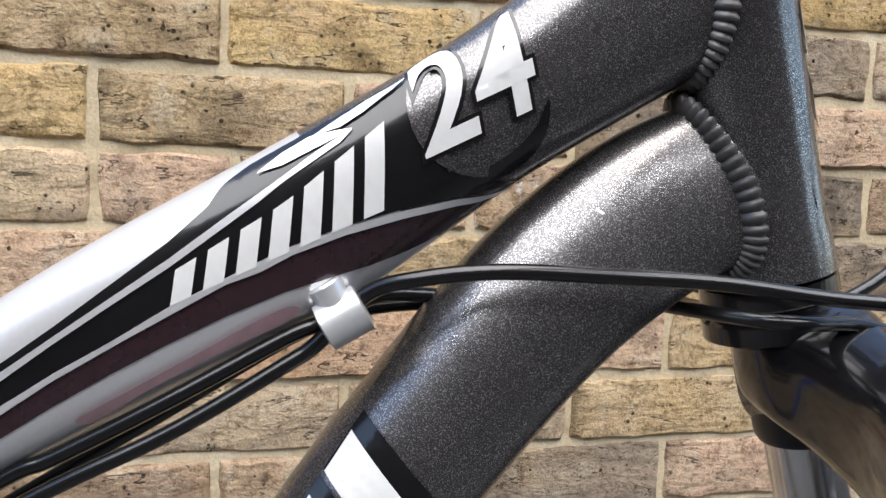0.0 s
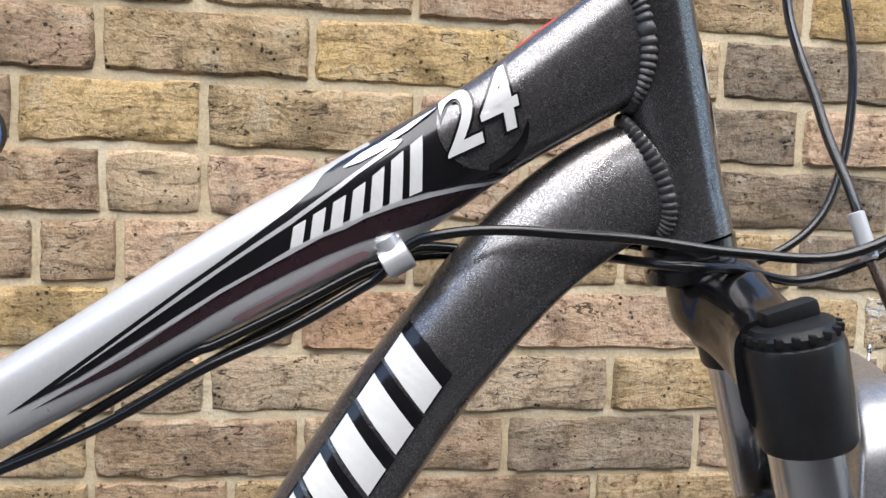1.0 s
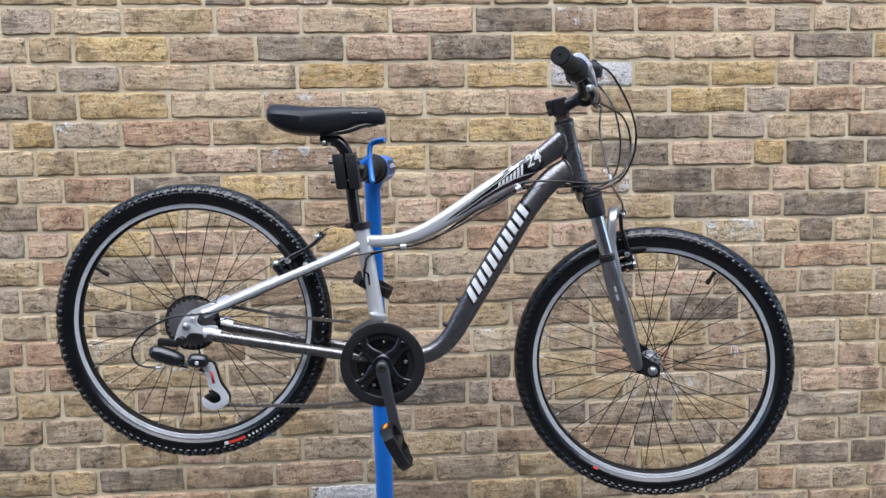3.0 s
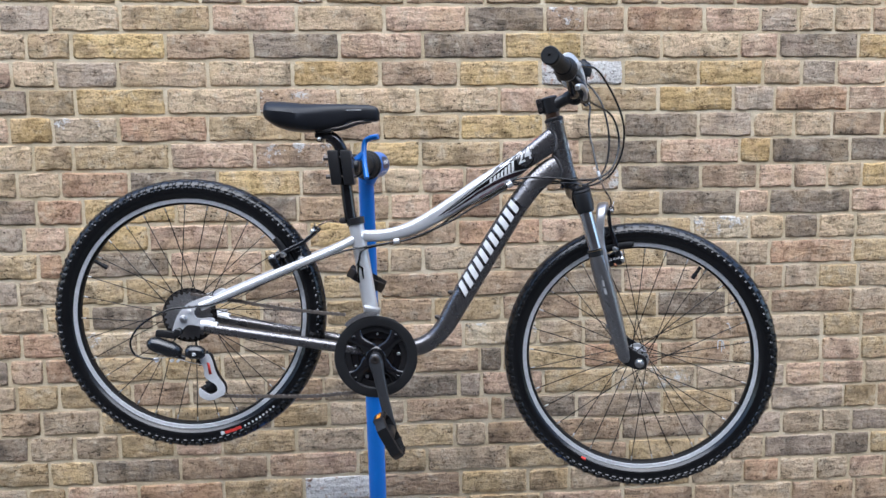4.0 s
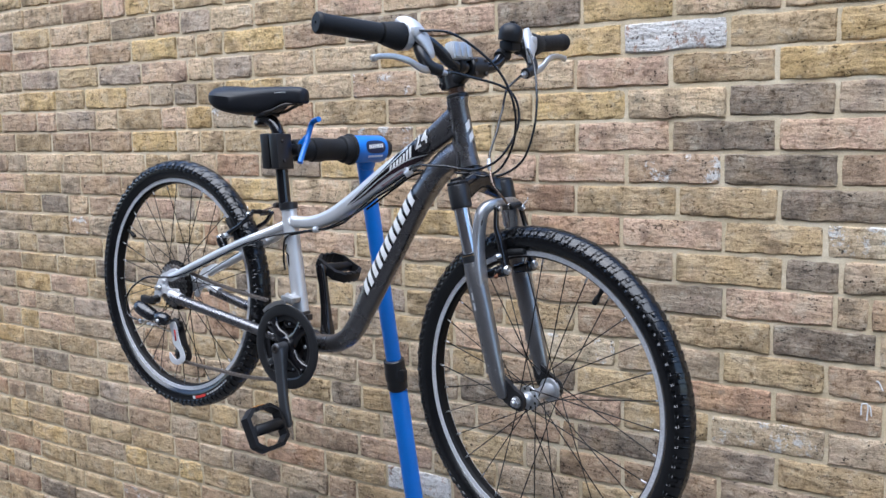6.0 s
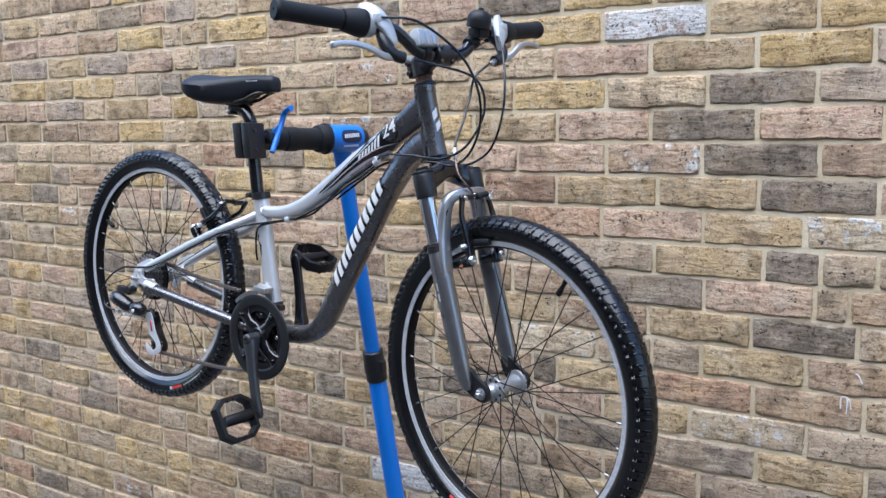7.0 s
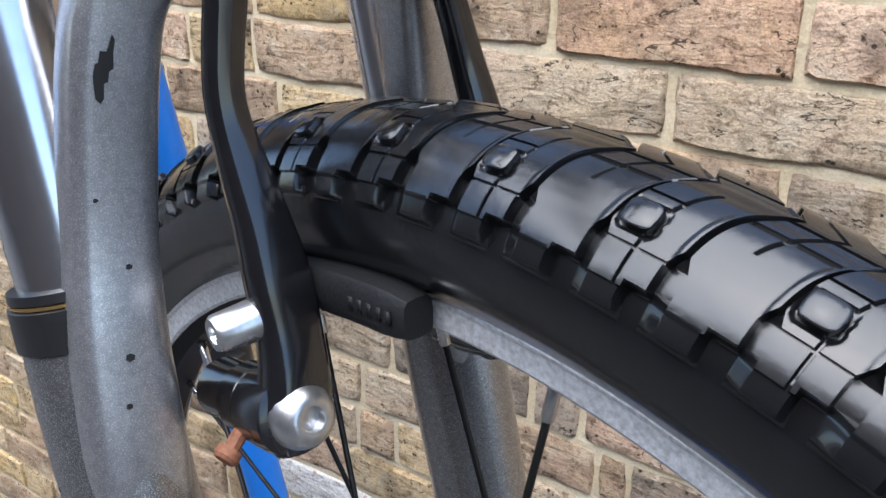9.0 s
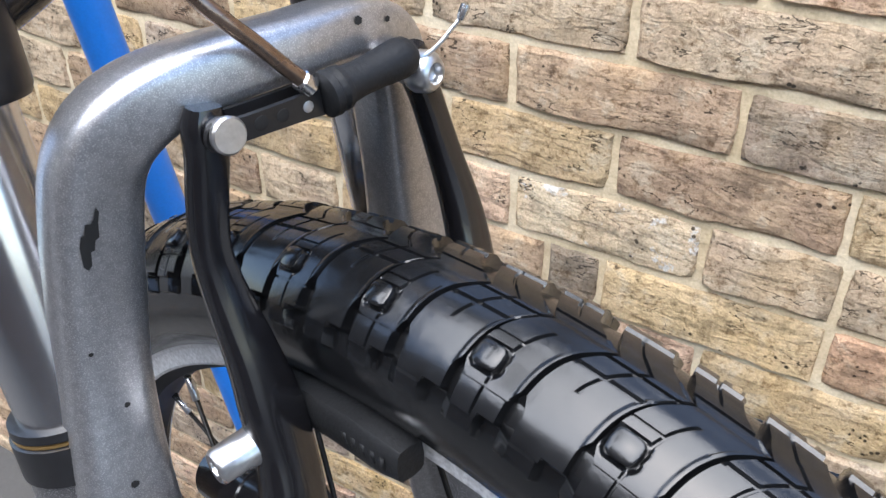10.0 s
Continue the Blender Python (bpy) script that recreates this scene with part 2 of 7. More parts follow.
# Tones of the stock bricks: pale, deep, stain, whitewash.
TONES = {
    "y": ((0.72, 0.53, 0.25), (0.6, 0.42, 0.18), (0.62, 0.48, 0.29), 0.0),
    "c": ((0.7, 0.58, 0.42), (0.62, 0.5, 0.35), (0.62, 0.47, 0.34), 0.0),
    "d": ((0.55, 0.455, 0.34), (0.48, 0.39, 0.285), (0.52, 0.4, 0.29), 0.0),
    "o": ((0.58, 0.44, 0.24), (0.5, 0.37, 0.2), (0.55, 0.43, 0.27), 0.0),
    "p": ((0.65, 0.475, 0.38), (0.57, 0.4, 0.325), (0.63, 0.5, 0.385), 0.0),
    "r": ((0.53, 0.335, 0.24), (0.45, 0.275, 0.195), (0.54, 0.395, 0.28), 0.0),
    "n": ((0.45, 0.32, 0.225), (0.37, 0.255, 0.18), (0.5, 0.37, 0.25), 0.0),
    "g": ((0.5, 0.39, 0.235), (0.42, 0.32, 0.185), (0.52, 0.42, 0.28), 0.0),
    "e": ((0.49, 0.415, 0.35), (0.41, 0.34, 0.295), (0.46, 0.375, 0.3), 0.0),
    "v": ((0.74, 0.64, 0.5), (0.66, 0.56, 0.43), (0.62, 0.5, 0.37), 0.12),
    "k": ((0.24, 0.205, 0.178), (0.15, 0.13, 0.116), (0.31, 0.262, 0.21), 0.0),
    "w": ((0.5, 0.375, 0.29), (0.43, 0.315, 0.245), (0.46, 0.35, 0.27), 0.16),
    "u": ((0.62, 0.48, 0.39), (0.55, 0.38, 0.31), (0.5, 0.34, 0.28), 0.95),
}


def warmed(v, key):
    """Warms and lifts a tone; d, o, e, n and k are warmed less and stay greyer."""
    warm, up = ((1.03, 1.0, 0.95), 1.22) if key in "doenk" else ((1.06, 1.0, 0.91), 1.24)
    soft = 0.0 if key == "u" else 0.28
    near = (0.53, 0.42, 0.295)
    return tuple(tuple(min(0.85, g * h * (c + (m - c) * soft)) for c, h, m in zip(q, warm, near)) for q, g in zip(v[:3], (up, 0.8 * up, 0.95 * up))) + (v[3],)


TONES = {k: warmed(v, k) for k, v in TONES.items()}
BRICKS = {k: brick_surface("stock_brick_" + k, *v[:3], False, v[3]) for k, v in TONES.items()}
BRICKS_FAR = {k: brick_surface("stock_brick_far_" + k, *v[:3], True, v[3]) for k, v in TONES.items()}
MORTAR = mortar_surface()


# ---- mesh tools ----
def part(name, bm, material, parent=None, label="", sharp=38.0, smooth=True):
    """Links a bmesh as one mesh object, under a thing or a part."""
    bmesh.ops.recalc_face_normals(bm, faces=bm.faces)
    if smooth:
        lim = radians(sharp)
        for e in bm.edges:
            if len(e.link_faces) == 2:
                e.smooth = e.calc_face_angle(0.0) < lim
    me = bpy.data.meshes.new(name)
    bm.to_mesh(me)
    bm.free()
    for p in me.polygons:
        p.use_smooth = smooth
    for m in material if isinstance(material, (list, tuple)) else (material,):
        me.materials.append(m)
    ob = new(name, me)
    if parent is not None:
        ob.parent = parent
    if label:
        ob["label"] = label
    return ob


def curve_points(points, steps=6):
    """A smooth line through the points, which may carry radii as further numbers."""
    p = [Vector(q) if len(q) < 4 else np.array(q, float) for q in points]
    p = [np.array(q, float) for q in p]
    ext = [2 * p[0] - p[1], *p, 2 * p[-1] - p[-2]]
    made = []
    for i in range(1, len(ext) - 2):
        a, b, c, d = ext[i - 1:i + 3]
        for k in range(steps):
            t = k / steps
            made.append(0.5 * (2 * b + (c - a) * t + (2 * a - 5 * b + 4 * c - d) * t * t + (3 * b - a - 3 * c + d) * t ** 3))
    made.append(p[-1])
    return made


def skin(bm, rings, closed_ends=True, loop=False):
    """Faces between rings of points."""
    vs = [[bm.verts.new(q) for q in ring] for ring in rings]
    n = len(vs[0])
    pairs = list(zip(vs, vs[1:]))
    if loop:
        pairs.append((vs[-1], vs[0]))
    for a, b in pairs:
        for i in range(n):
            bm.faces.new((a[i], a[(i + 1) % n], b[(i + 1) % n], b[i]))
    if closed_ends and not loop:
        bm.faces.new(vs[0][::-1])
        bm.faces.new(vs[-1])
    return vs


def frames_of(pts):
    """Directions and two steady cross directions along a line of points."""
    pts = [Vector(p[:3]) for p in pts]
    tangents = []
    for i in range(len(pts)):
        t = pts[min(i + 1, len(pts) - 1)] - pts[max(i - 1, 0)]
        tangents.append(t.normalized())
    side = tangents[0].cross(Vector((0, 0, 1)))
    if side.length < 0.1:
        side = tangents[0].cross(Vector((1, 0, 0)))
    side.normalize()
    made = []
    for p, t in zip(pts, tangents):
        side = (side - t * side.dot(t)).normalized()
        made.append((p, t, side, side.cross(t)))
    return made


def hose(bm, points, r, seg=10, steps=6):
    """A round line, such as a cable, through the points."""
    pts = curve_points(points, steps)
    rings = []
    for p, t, a, b in frames_of(pts):
        rings.append([p + (a * math.cos(k * math.tau / seg) + b * math.sin(k * math.tau / seg)) * r for k in range(seg)])
    skin(bm, rings)
    return bm


def turned(bm, start, way, profile, seg=24):
    """A turned solid: profile holds (distance along way, radius)."""
    start, way = Vector(start), Vector(way).normalized()
    a = way.cross(Vector((0, 0, 1)) if abs(way.z) < 0.9 else Vector((1, 0, 0))).normalized()
    b = way.cross(a)
    rings = [[start + way * d + (a * math.cos(k * math.tau / seg) + b * math.sin(k * math.tau / seg)) * max(r, 1e-5) for k in range(seg)] for d, r in profile]
    skin(bm, rings)
    return bm


def rod(bm, p0, p1, r, r2=None, seg=16, edge=0.0):
    """A round bar between two points, with chamfered ends."""
    p0, p1 = Vector(p0), Vector(p1)
    length, r2 = (p1 - p0).length, r if r2 is None else r2
    e = edge or min(r, r2) * 0.15
    return turned(bm, p0, p1 - p0, [(0, r - e), (e, r), (length - e, r2), (length, r2 - e)], seg)


def slab(bm, centre, size, edge=0.002, turn=None):
    """A box with rounded edges; turn: a matrix that turns it in place."""
    made = bmesh.ops.create_cube(bm, size=1.0)
    vs = made["verts"]
    m = Matrix.Translation(centre) @ (turn.to_4x4() if turn else Matrix()) @ Matrix.Diagonal((*size, 1))
    bmesh.ops.transform(bm, matrix=m, verts=vs)
    if edge:
        es = list({e for v in vs for e in v.link_edges})
        bmesh.ops.bevel(bm, geom=es, offset=edge, segments=2, affect="EDGES", profile=0.6)
    return bm


def plate(bm, outline, v0, v1, edge=0.0):
    """A flat piece: an outline of (u, w) between two lateral distances."""
    vs0 = [bm.verts.new((u, v0, w)) for u, w in outline]
    vs1 = [bm.verts.new((u, v1, w)) for u, w in outline]
    n, fs = len(outline), []
    fs.append(bm.faces.new(vs0))
    fs.append(bm.faces.new(vs1[::-1]))
    for i in range(n):
        fs.append(bm.faces.new((vs0[i], vs0[(i + 1) % n], vs1[(i + 1) % n], vs1[i])))
    if edge:
        es = list({e for v in vs0 + vs1 for e in v.link_edges if not (v in vs0 and e.other_vert(v) in vs1)})
        bmesh.ops.bevel(bm, geom=es, offset=edge, segments=2, affect="EDGES", profile=0.6)
    return bm


def smooth_outline(points, steps=5):
    """A closed smooth outline through (u, w) points."""
    n, made = len(points), []
    p = [np.array(q, float) for q in points]
    for i in range(n):
        a, b, c, d = p[i - 1], p[i], p[(i + 1) % n], p[(i + 2) % n]
        for k in range(steps):
            t = k / steps
            made.append(tuple(0.5 * (2 * b + (c - a) * t + (2 * a - 5 * b + 4 * c - d) * t * t + (3 * b - a - 3 * c + d) * t ** 3)))
    return made


class Tube:
    """A frame tube in the bicycle's plane: stations of (u, w, half height, half width, sag of the flanks)."""

    def __init__(self, stations, power=2.3, steps=10):
        self.rows = curve_points([(*q, 0.0)[:5] for q in stations], steps)
        self.power = power
        self.frames = []
        for i, q in enumerate(self.rows):
            d = self.rows[min(i + 1, len(self.rows) - 1)][:2] - self.rows[max(i - 1, 0)][:2]
            d = d / np.linalg.norm(d)
            self.frames.append((q[:2], d, np.array((-d[1], d[0])), q[2], q[3]))

    def ring(self, i, seg=40):
        c, d, n, hh, hw = self.frames[i]
        made = []
        for k in range(seg):
            a = k * math.tau / seg
            ca, sa = math.cos(a), math.sin(a)
            x = math.copysign(abs(ca) ** (2 / self.power), ca) * hh
            y = math.copysign(abs(sa) ** (2 / self.power), sa) * hw
            x += self.rows[i][4] * hh * (y / hw) ** 2
            made.append(Vector((c[0] + n[0] * x, y, c[1] + n[1] * x)))
        return made

    def build(self, bm, seg=40):
        return skin(bm, [self.ring(i, seg) for i in range(len(self.rows))])

    def level(self, u, w):
        """The nearest station and the height across it, -1 to 1."""
        p = np.array((u, w))
        i = min(range(len(self.frames)), key=lambda k: np.sum((self.frames[k][0] - p) ** 2))
        c, d, n, hh, hw = self.frames[i]
        return i, float((p - c) @ n) / hh

    def side(self, u, w, lift):
        """The point on the tube's right face above (u, w), lifted off it."""
        i, h = self.level(u, w)
        c, d, n, hh, hw = self.frames[i]
        # Near the crest the shape is drawn in, so that it stays on the face.
        if abs(h) > 0.78:
            g = math.copysign(0.78 + 0.185 * (1 - math.exp(-(abs(h) - 0.78) / 0.185)), h)
            u, w, h = u + n[0] * (g - h) * hh, w + n[1] * (g - h) * hh, g
        p = self.power
        k, sag = 0.0, self.rows[i][4]
        lift_h = h
        for _ in range(12):
            h = max(-0.99, min(0.99, lift_h - sag * k * k))
            k = 0.5 * k + 0.5 * (1 - abs(h) ** p) ** (1 / p)
        k = (1 - abs(h) ** p) ** (1 / p)
        across, out = math.copysign(abs(h) ** (p - 1), h) / hh, k ** (p - 1) / hw
        size = math.hypot(across, out)
        across, out = lift * across / size, lift * out / size
        return Vector((u + n[0] * across, -hw * k - out, w + n[1] * across))


def on_tube(tube, outlines, lift=0.0004, fine=0.0026):
    """Thin film shapes laid on the right face of a tube."""
    bm = bmesh.new()
    for outline in outlines:
        bm.faces.new([bm.verts.new((u, 0, w)) for u, w in outline])
    bmesh.ops.triangulate(bm, faces=bm.faces[:])
    for _ in range(6):
        long = [e for e in bm.edges if e.calc_length() > fine]
        if not long:
            break
        bmesh.ops.subdivide_edges(bm, edges=long, cuts=1)
        bmesh.ops.triangulate(bm, faces=bm.faces[:])
    for v in bm.verts:
        v.co = tube.side(v.co.x, v.co.z, lift)
    return bm


# ---- the yard ----
WALL_Y = 0.952
COURSE = 0.0778
BED = 1.5045
GROUND = -0.25

bm = bmesh.new()
slab(bm, (0, -3, GROUND - 0.1), (400, 400, 0.2), 0)
tagged(part("ground", bm, asphalt(), None, smooth=False), "worn dark asphalt yard ground", "ground", kind="structure")

# Made-up wall out of view: tall and dark, it blocks low sky.
bm = bmesh.new()
slab(bm, (-1, -4.6, 2.5), (18, 0.22, 5.5), 0.004)
UNSEEN_WALL = plain_wall()
tagged(part("unseen_wall_south", bm, UNSEEN_WALL, None, smooth=False), "unseen plain brown brick wall added to block low sky", "wall", kind="structure")
bm = bmesh.new()
slab(bm, (-1.0, WALL_Y + 0.0155 + 0.11, 0.825), (9.6, 0.22, 2.45), 0.002)
brick_wall = tagged(part("wall_north", bm, MORTAR, None, smooth=False), "old yellow stock brick wall with sandy lime mortar", "wall", kind="structure")

# Bricks of a course: tone and length in centimetres, from a start on the wall.
COURSES = {
    4: (-1.389, "e14 c19 g25 p24 c25 p24 k23 w12 n12 r24 p17 e12 c11 c12"),
    3: (-1.409, "c9 g12 y26 n24 k25 p24 k24 y23 c24 c24 p12 k25"),
    2: (-1.364, "c12 e17 c25 c24 y25 n23 y24 u25 g23 y20 c12 e11 p16"),
    1: (-1.435, "k11 g13 y25 c26 w23 c23 c24 p24 g24 y23 e13 r23"),
    0: (-1.381, "y12 v18 r25 g27 n23 g23 y25 c24 k23 e17 c13 c12 n16"),
    -1: (-1.43, "c11 g11 g27 p24 w23 n5 y20 g24 p24 k24 p25 y10 k25"),
    -2: (-1.479, "c11 c12 r19 k25 y24 n24 c11 p13 p24 w23 k25 n18 p11 p11 c11"),
    -3: (-1.441, "k12 r13 y26 c23 k12 n18 n9 p12 r21 g26 g23 k24 p10 k26"),
    -4: (-1.461, "e10 p12 y23 p23 p23 y23 n21 r25 p25 g22 v18 c11 k11 c12"),
    -5: (-1.466, "o14 r7 d5 k25 p27 o13 n24 d10 d24 d25 o25 k12 d11 d10 r27"),
    -6: (-1.456, "e7 d12 o18 o16 d18 n23 o17 n24 n25 k25 p24 d7 n10 n10 d11 o13"),
    -7: (-1.447, "d13 o13 k18 d17 o14 e19 o16 n16 g21 n24 o24 k22 d14 n26"),
    -8: (-1.497, "r11 r17 v16 d17 n13 d17 o24 p25 v23 d14 d12 o23 n24 d17 o13"),
    -9: (-1.427, "p10 r15 g19 o17 d19 n13 d14 o11 n20 k7 o25 r24 n23 d14 d15 p13"),
    -10: (-1.531, "d12 o12 o21 n17 d22 n17 d19 k22 e7 p19 o22 v26 d18 e11 p12 p14"),
    -11: (-1.466, "n12 d17 o21 o17 k12 g17 d12 d11 n26 n4 k23 e27 g23 k12 e24 g11"),
    -12: (-1.526, "k14 d13 d13 o16 p14 g22 d21 n7 o20 d10 n18 n24 e27 d14 e11 d13 d10"),
    -13: (-1.532, "g20 o13 k25 n26 p27 g21 d25 o20 n18 o22 d11 d11 e23 k12"),
    -14: (-1.538, "d14 g11 p21 r25 g24 u23 n25 o21 g13 d17 o22 d17 r12 d12 d11"),
    -15: (-1.526, "n13 d16 k22 d20 n11 g25 e9 k16 n12 g23 p26 n23 n12 d20 n21"),
}


def brick_mesh(name, length, seed, material):
    """A worn brick with its face towards -y, centred on its face; its ragged edges sink into the mortar."""
    r = random.Random(seed)
    nx, nz, hx, hz = max(5, round(length / 0.017)), 4, length / 2, (COURSE - 0.003) / 2
    loop = [(i, 0) for i in range(nx)] + [(nx, j) for j in range(nz)] + [(i, nz) for i in range(nx, 0, -1)] + [(0, j) for j in range(nz, 0, -1)]
    n = len(loop)
    # Wear along the edge: a slow swing and a fine jitter, more at the corners.
    swing = [(r.uniform(0.0, 0.002), r.randrange(1, 6), r.random() * 6.3) for _ in range(3)]
    wear = {}
    for k, (i, j) in enumerate(loop):
        w = 0.0066 + sum(g * math.sin(f * k / n * math.tau + p) for g, f, p in swing) + r.uniform(-0.002, 0.0024)
        wear[i, j] = max(0.0032, w) + (r.uniform(0.001, 0.0035) if i in (0, nx) and j in (0, nz) else 0.0)
    bm = bmesh.new()

    def spot(i, j, inset, y):
        x, z = (2 * i / nx - 1) * hx, (2 * j / nz - 1) * hz
        if i in (0, nx):
            x -= math.copysign(inset, x)
        if j in (0, nz):
            z -= math.copysign(inset, z)
        return bm.verts.new((x, y, z))

    tip = [r.uniform(-0.0012, 0.0012) for _ in range(3)]
    inner = {}
    for i in range(nx + 1):
        for j in range(nz + 1):
            y = -0.0014 + tip[0] * (2 * i / nx - 1) + tip[1] * (2 * j / nz - 1) + r.uniform(-0.0011, 0.0011)
            inner[i, j] = spot(i, j, wear.get((i, j), 0.0), y + (0.0006 if (i, j) in wear else 0.0))
    for i in range(nx):
        for j in range(nz):
            bm.faces.new((inner[i, j], inner[i + 1, j], inner[i + 1, j + 1], inner[i, j + 1]))
    middle = [spot(i, j, wear[i, j] * 0.6, 0.0012 + r.uniform(-0.0004, 0.0012)) for i, j in loop]
    outer = [spot(i, j, 0.0, 0.012) for i, j in loop]
    for k in range(n):
        m = (k + 1) % n
        bm.faces.new((inner[loop[k]], middle[k], middle[m], inner[loop[m]]))
        bm.faces.new((middle[k], outer[k], outer[m], middle[m]))
    bmesh.ops.recalc_face_normals(bm, faces=bm.faces)
    me = bpy.data.meshes.new(name)
    bm.to_mesh(me)
    bm.free()
    if me.polygons[0].normal.y > 0:
        me.flip_normals()
    for p in me.polygons:
        p.use_smooth = True
    me.set_sharp_from_angle(angle=radians(34))
    me.materials.append(material)
    return me


def spread_mortar():
    """The uneven mortar between the bricks, smeared nearly flush with their faces."""
    left, right, low, high, step = -5.8, 3.8, GROUND, 2.049, 0.0095
    nx, nz = round((right - left) / step), round((high - low) / step)
    verts, faces = [], []
    for j in range(nz + 1):
        for i in range(nx + 1):
            x, z = left + (right - left) * i / nx, low + (high - low) * j / nz
            lump = 0.0009 * noise.noise((x * 11, 0.0, z * 17)) + 0.0014 * noise.noise((x * 42, 3.0, z * 55)) + 0.001 * noise.noise((x * 120, 9.0, z * 120))
            verts.append((x, WALL_Y + 0.0034 - max(-0.0025, min(0.0014, lump)), z))
    for j in range(nz):
        for i in range(nx):
            k = j * (nx + 1) + i
            faces.append((k, k + 1, k + nx + 2, k + nx + 1))
    me = bpy.data.meshes.new("mortar")
    me.from_pydata(verts, [], faces)
    me.polygons.foreach_set("use_smooth", [True] * len(faces))
    me.materials.append(MORTAR)
    ob = new("mortar", me)
    ob.parent = brick_wall
    ob["label"] = "sandy lime mortar smeared flush with the bricks"


def lay_bricks():
    rnd = random.Random(7)
    kinds = "ycpnrgkwedo"
    left, right, low, high = -5.4, 3.2, -23, 7
    laid = []
    for k in range(low, high):
        z = BED + (k + 0.5) * COURSE
        # The lower courses are greyer and darker.
        weights = (22, 24, 14, 13, 5, 10, 4, 1, 5, 4, 4) if k > -5 else (6, 8, 10, 16, 3, 12, 5, 1, 10, 24, 21)
        if k in COURSES:
            x0, text = COURSES[k]
            row = [(word[0], int(word[1:])) for word in text.split()]
        else:
            x0, row = -1.4 - rnd.random() * 0.24, []
        x = x0
        while x > left:
            size = rnd.choices((23, 12, 17), (6, 3, 1))[0]
            x -= size / 100
            row.insert(0, (rnd.choices(kinds, weights)[0], size))
        start, total = x, sum(s for _, s in row) / 100
        while start + total < right:
            size = rnd.choices((23, 12, 17), (6, 3, 1))[0]
            row.append((rnd.choices(kinds, weights)[0], size))
            total += size / 100
        x = start
        for tone, size in row:
            laid.append((x + size / 200, z, tone, size))
            x += size / 100
    shapes, singles = {}, []
    far = {}
    for x, z, tone, size in laid:
        near = -0.85 < x < 0.95 and 0.78 < z < 1.86 and len(singles) < 300
        variant = rnd.randrange(5)
        place = Matrix.Translation((x, WALL_Y + rnd.uniform(-0.0022, 0.0004), z + rnd.uniform(-0.0012, 0.0012))) @ Euler((rnd.uniform(-0.006, 0.014), rnd.uniform(-0.006, 0.006), rnd.uniform(-0.006, 0.006))).to_matrix().to_4x4()
        if near:
            key = (tone, size, variant)
            if key not in shapes:
                shapes[key] = brick_mesh("brick", size / 100 - 0.003, hash_of(size, variant), BRICKS[tone])
            singles.append((shapes[key], place))
        else:
            far.setdefault((size, variant), []).append((place, tone))
    order = list(TONES)
    verts, faces, mats = [], [], []
    for (size, variant), places in far.items():
        me = brick_mesh("far_brick", size / 100 - 0.003, hash_of(size, variant), MORTAR)
        co = [v.co.copy() for v in me.vertices]
        fs = [tuple(p.vertices) for p in me.polygons]
        bpy.data.meshes.remove(me)
        for place, tone in places:
            n = len(verts)
            verts += [tuple(place @ c) for c in co]
            faces += [tuple(i + n for i in f) for f in fs]
            mats += [order.index(tone)] * len(fs)
    me = bpy.data.meshes.new("far_bricks")
    me.from_pydata(verts, [], faces)
    for k in order:
        me.materials.append(BRICKS_FAR[k])
    me.polygons.foreach_set("material_index", mats)
    me.polygons.foreach_set("use_smooth", [True] * len(faces))
    me.update()
    me.set_sharp_from_angle(angle=radians(34))
    ob = new("far_bricks", me)
    ob.parent = brick_wall
    tagged(ob, "weathered yellow, buff and brown stock bricks", kind="stuff")
    for me, place in singles:
        ob = new("brick", me)
        ob.parent = brick_wall
        ob.matrix_basis = place


def hash_of(size, variant):
    return size * 101 + variant * 17


# ---- the bicycle: u ahead, v to its left, w up ----
def frame_basis(origin, yaw, lean):
    c, s, cl, sl = math.cos(radians(yaw)), math.sin(radians(yaw)), math.cos(radians(lean)), math.sin(radians(lean))
    eu, side, up = Vector((c, s, 0)), Vector((-s, c, 0)), Vector((0, 0, 1))
    m = Matrix((eu, side * cl - up * sl, up * cl + side * sl)).transposed().to_4x4()
    return Matrix.Translation(origin) @ m


BIKE = frame_basis((0, 0.3205, 1.40), -4.0, 1.7)
PIVOT, AXIS = Vector((0.0763, 0, 0.0137)), Vector((-0.2401, 0, 0.9707))
DOWN = -AXIS


def steered(degrees, aside=0.0035):
    return Matrix.Translation(PIVOT + Vector((0, aside, 0))) @ Matrix.Rotation(radians(-degrees), 4, AXIS) @ Matrix.Translation(-PIVOT)


FORK_TURN, BAR_TURN = steered(10.45), steered(10.95)
WHEEL_TURN = Matrix.Translation((0.2353, -0.0063, -0.392)) @ Matrix.Rotation(radians(-9.2), 4, AXIS)
FRONT, REAR = Vector((0.2360, 0, -0.3920)), Vector((-0.7783, 0, -0.2833))
BRACKET = Vector((-0.3585, 0, -0.371))

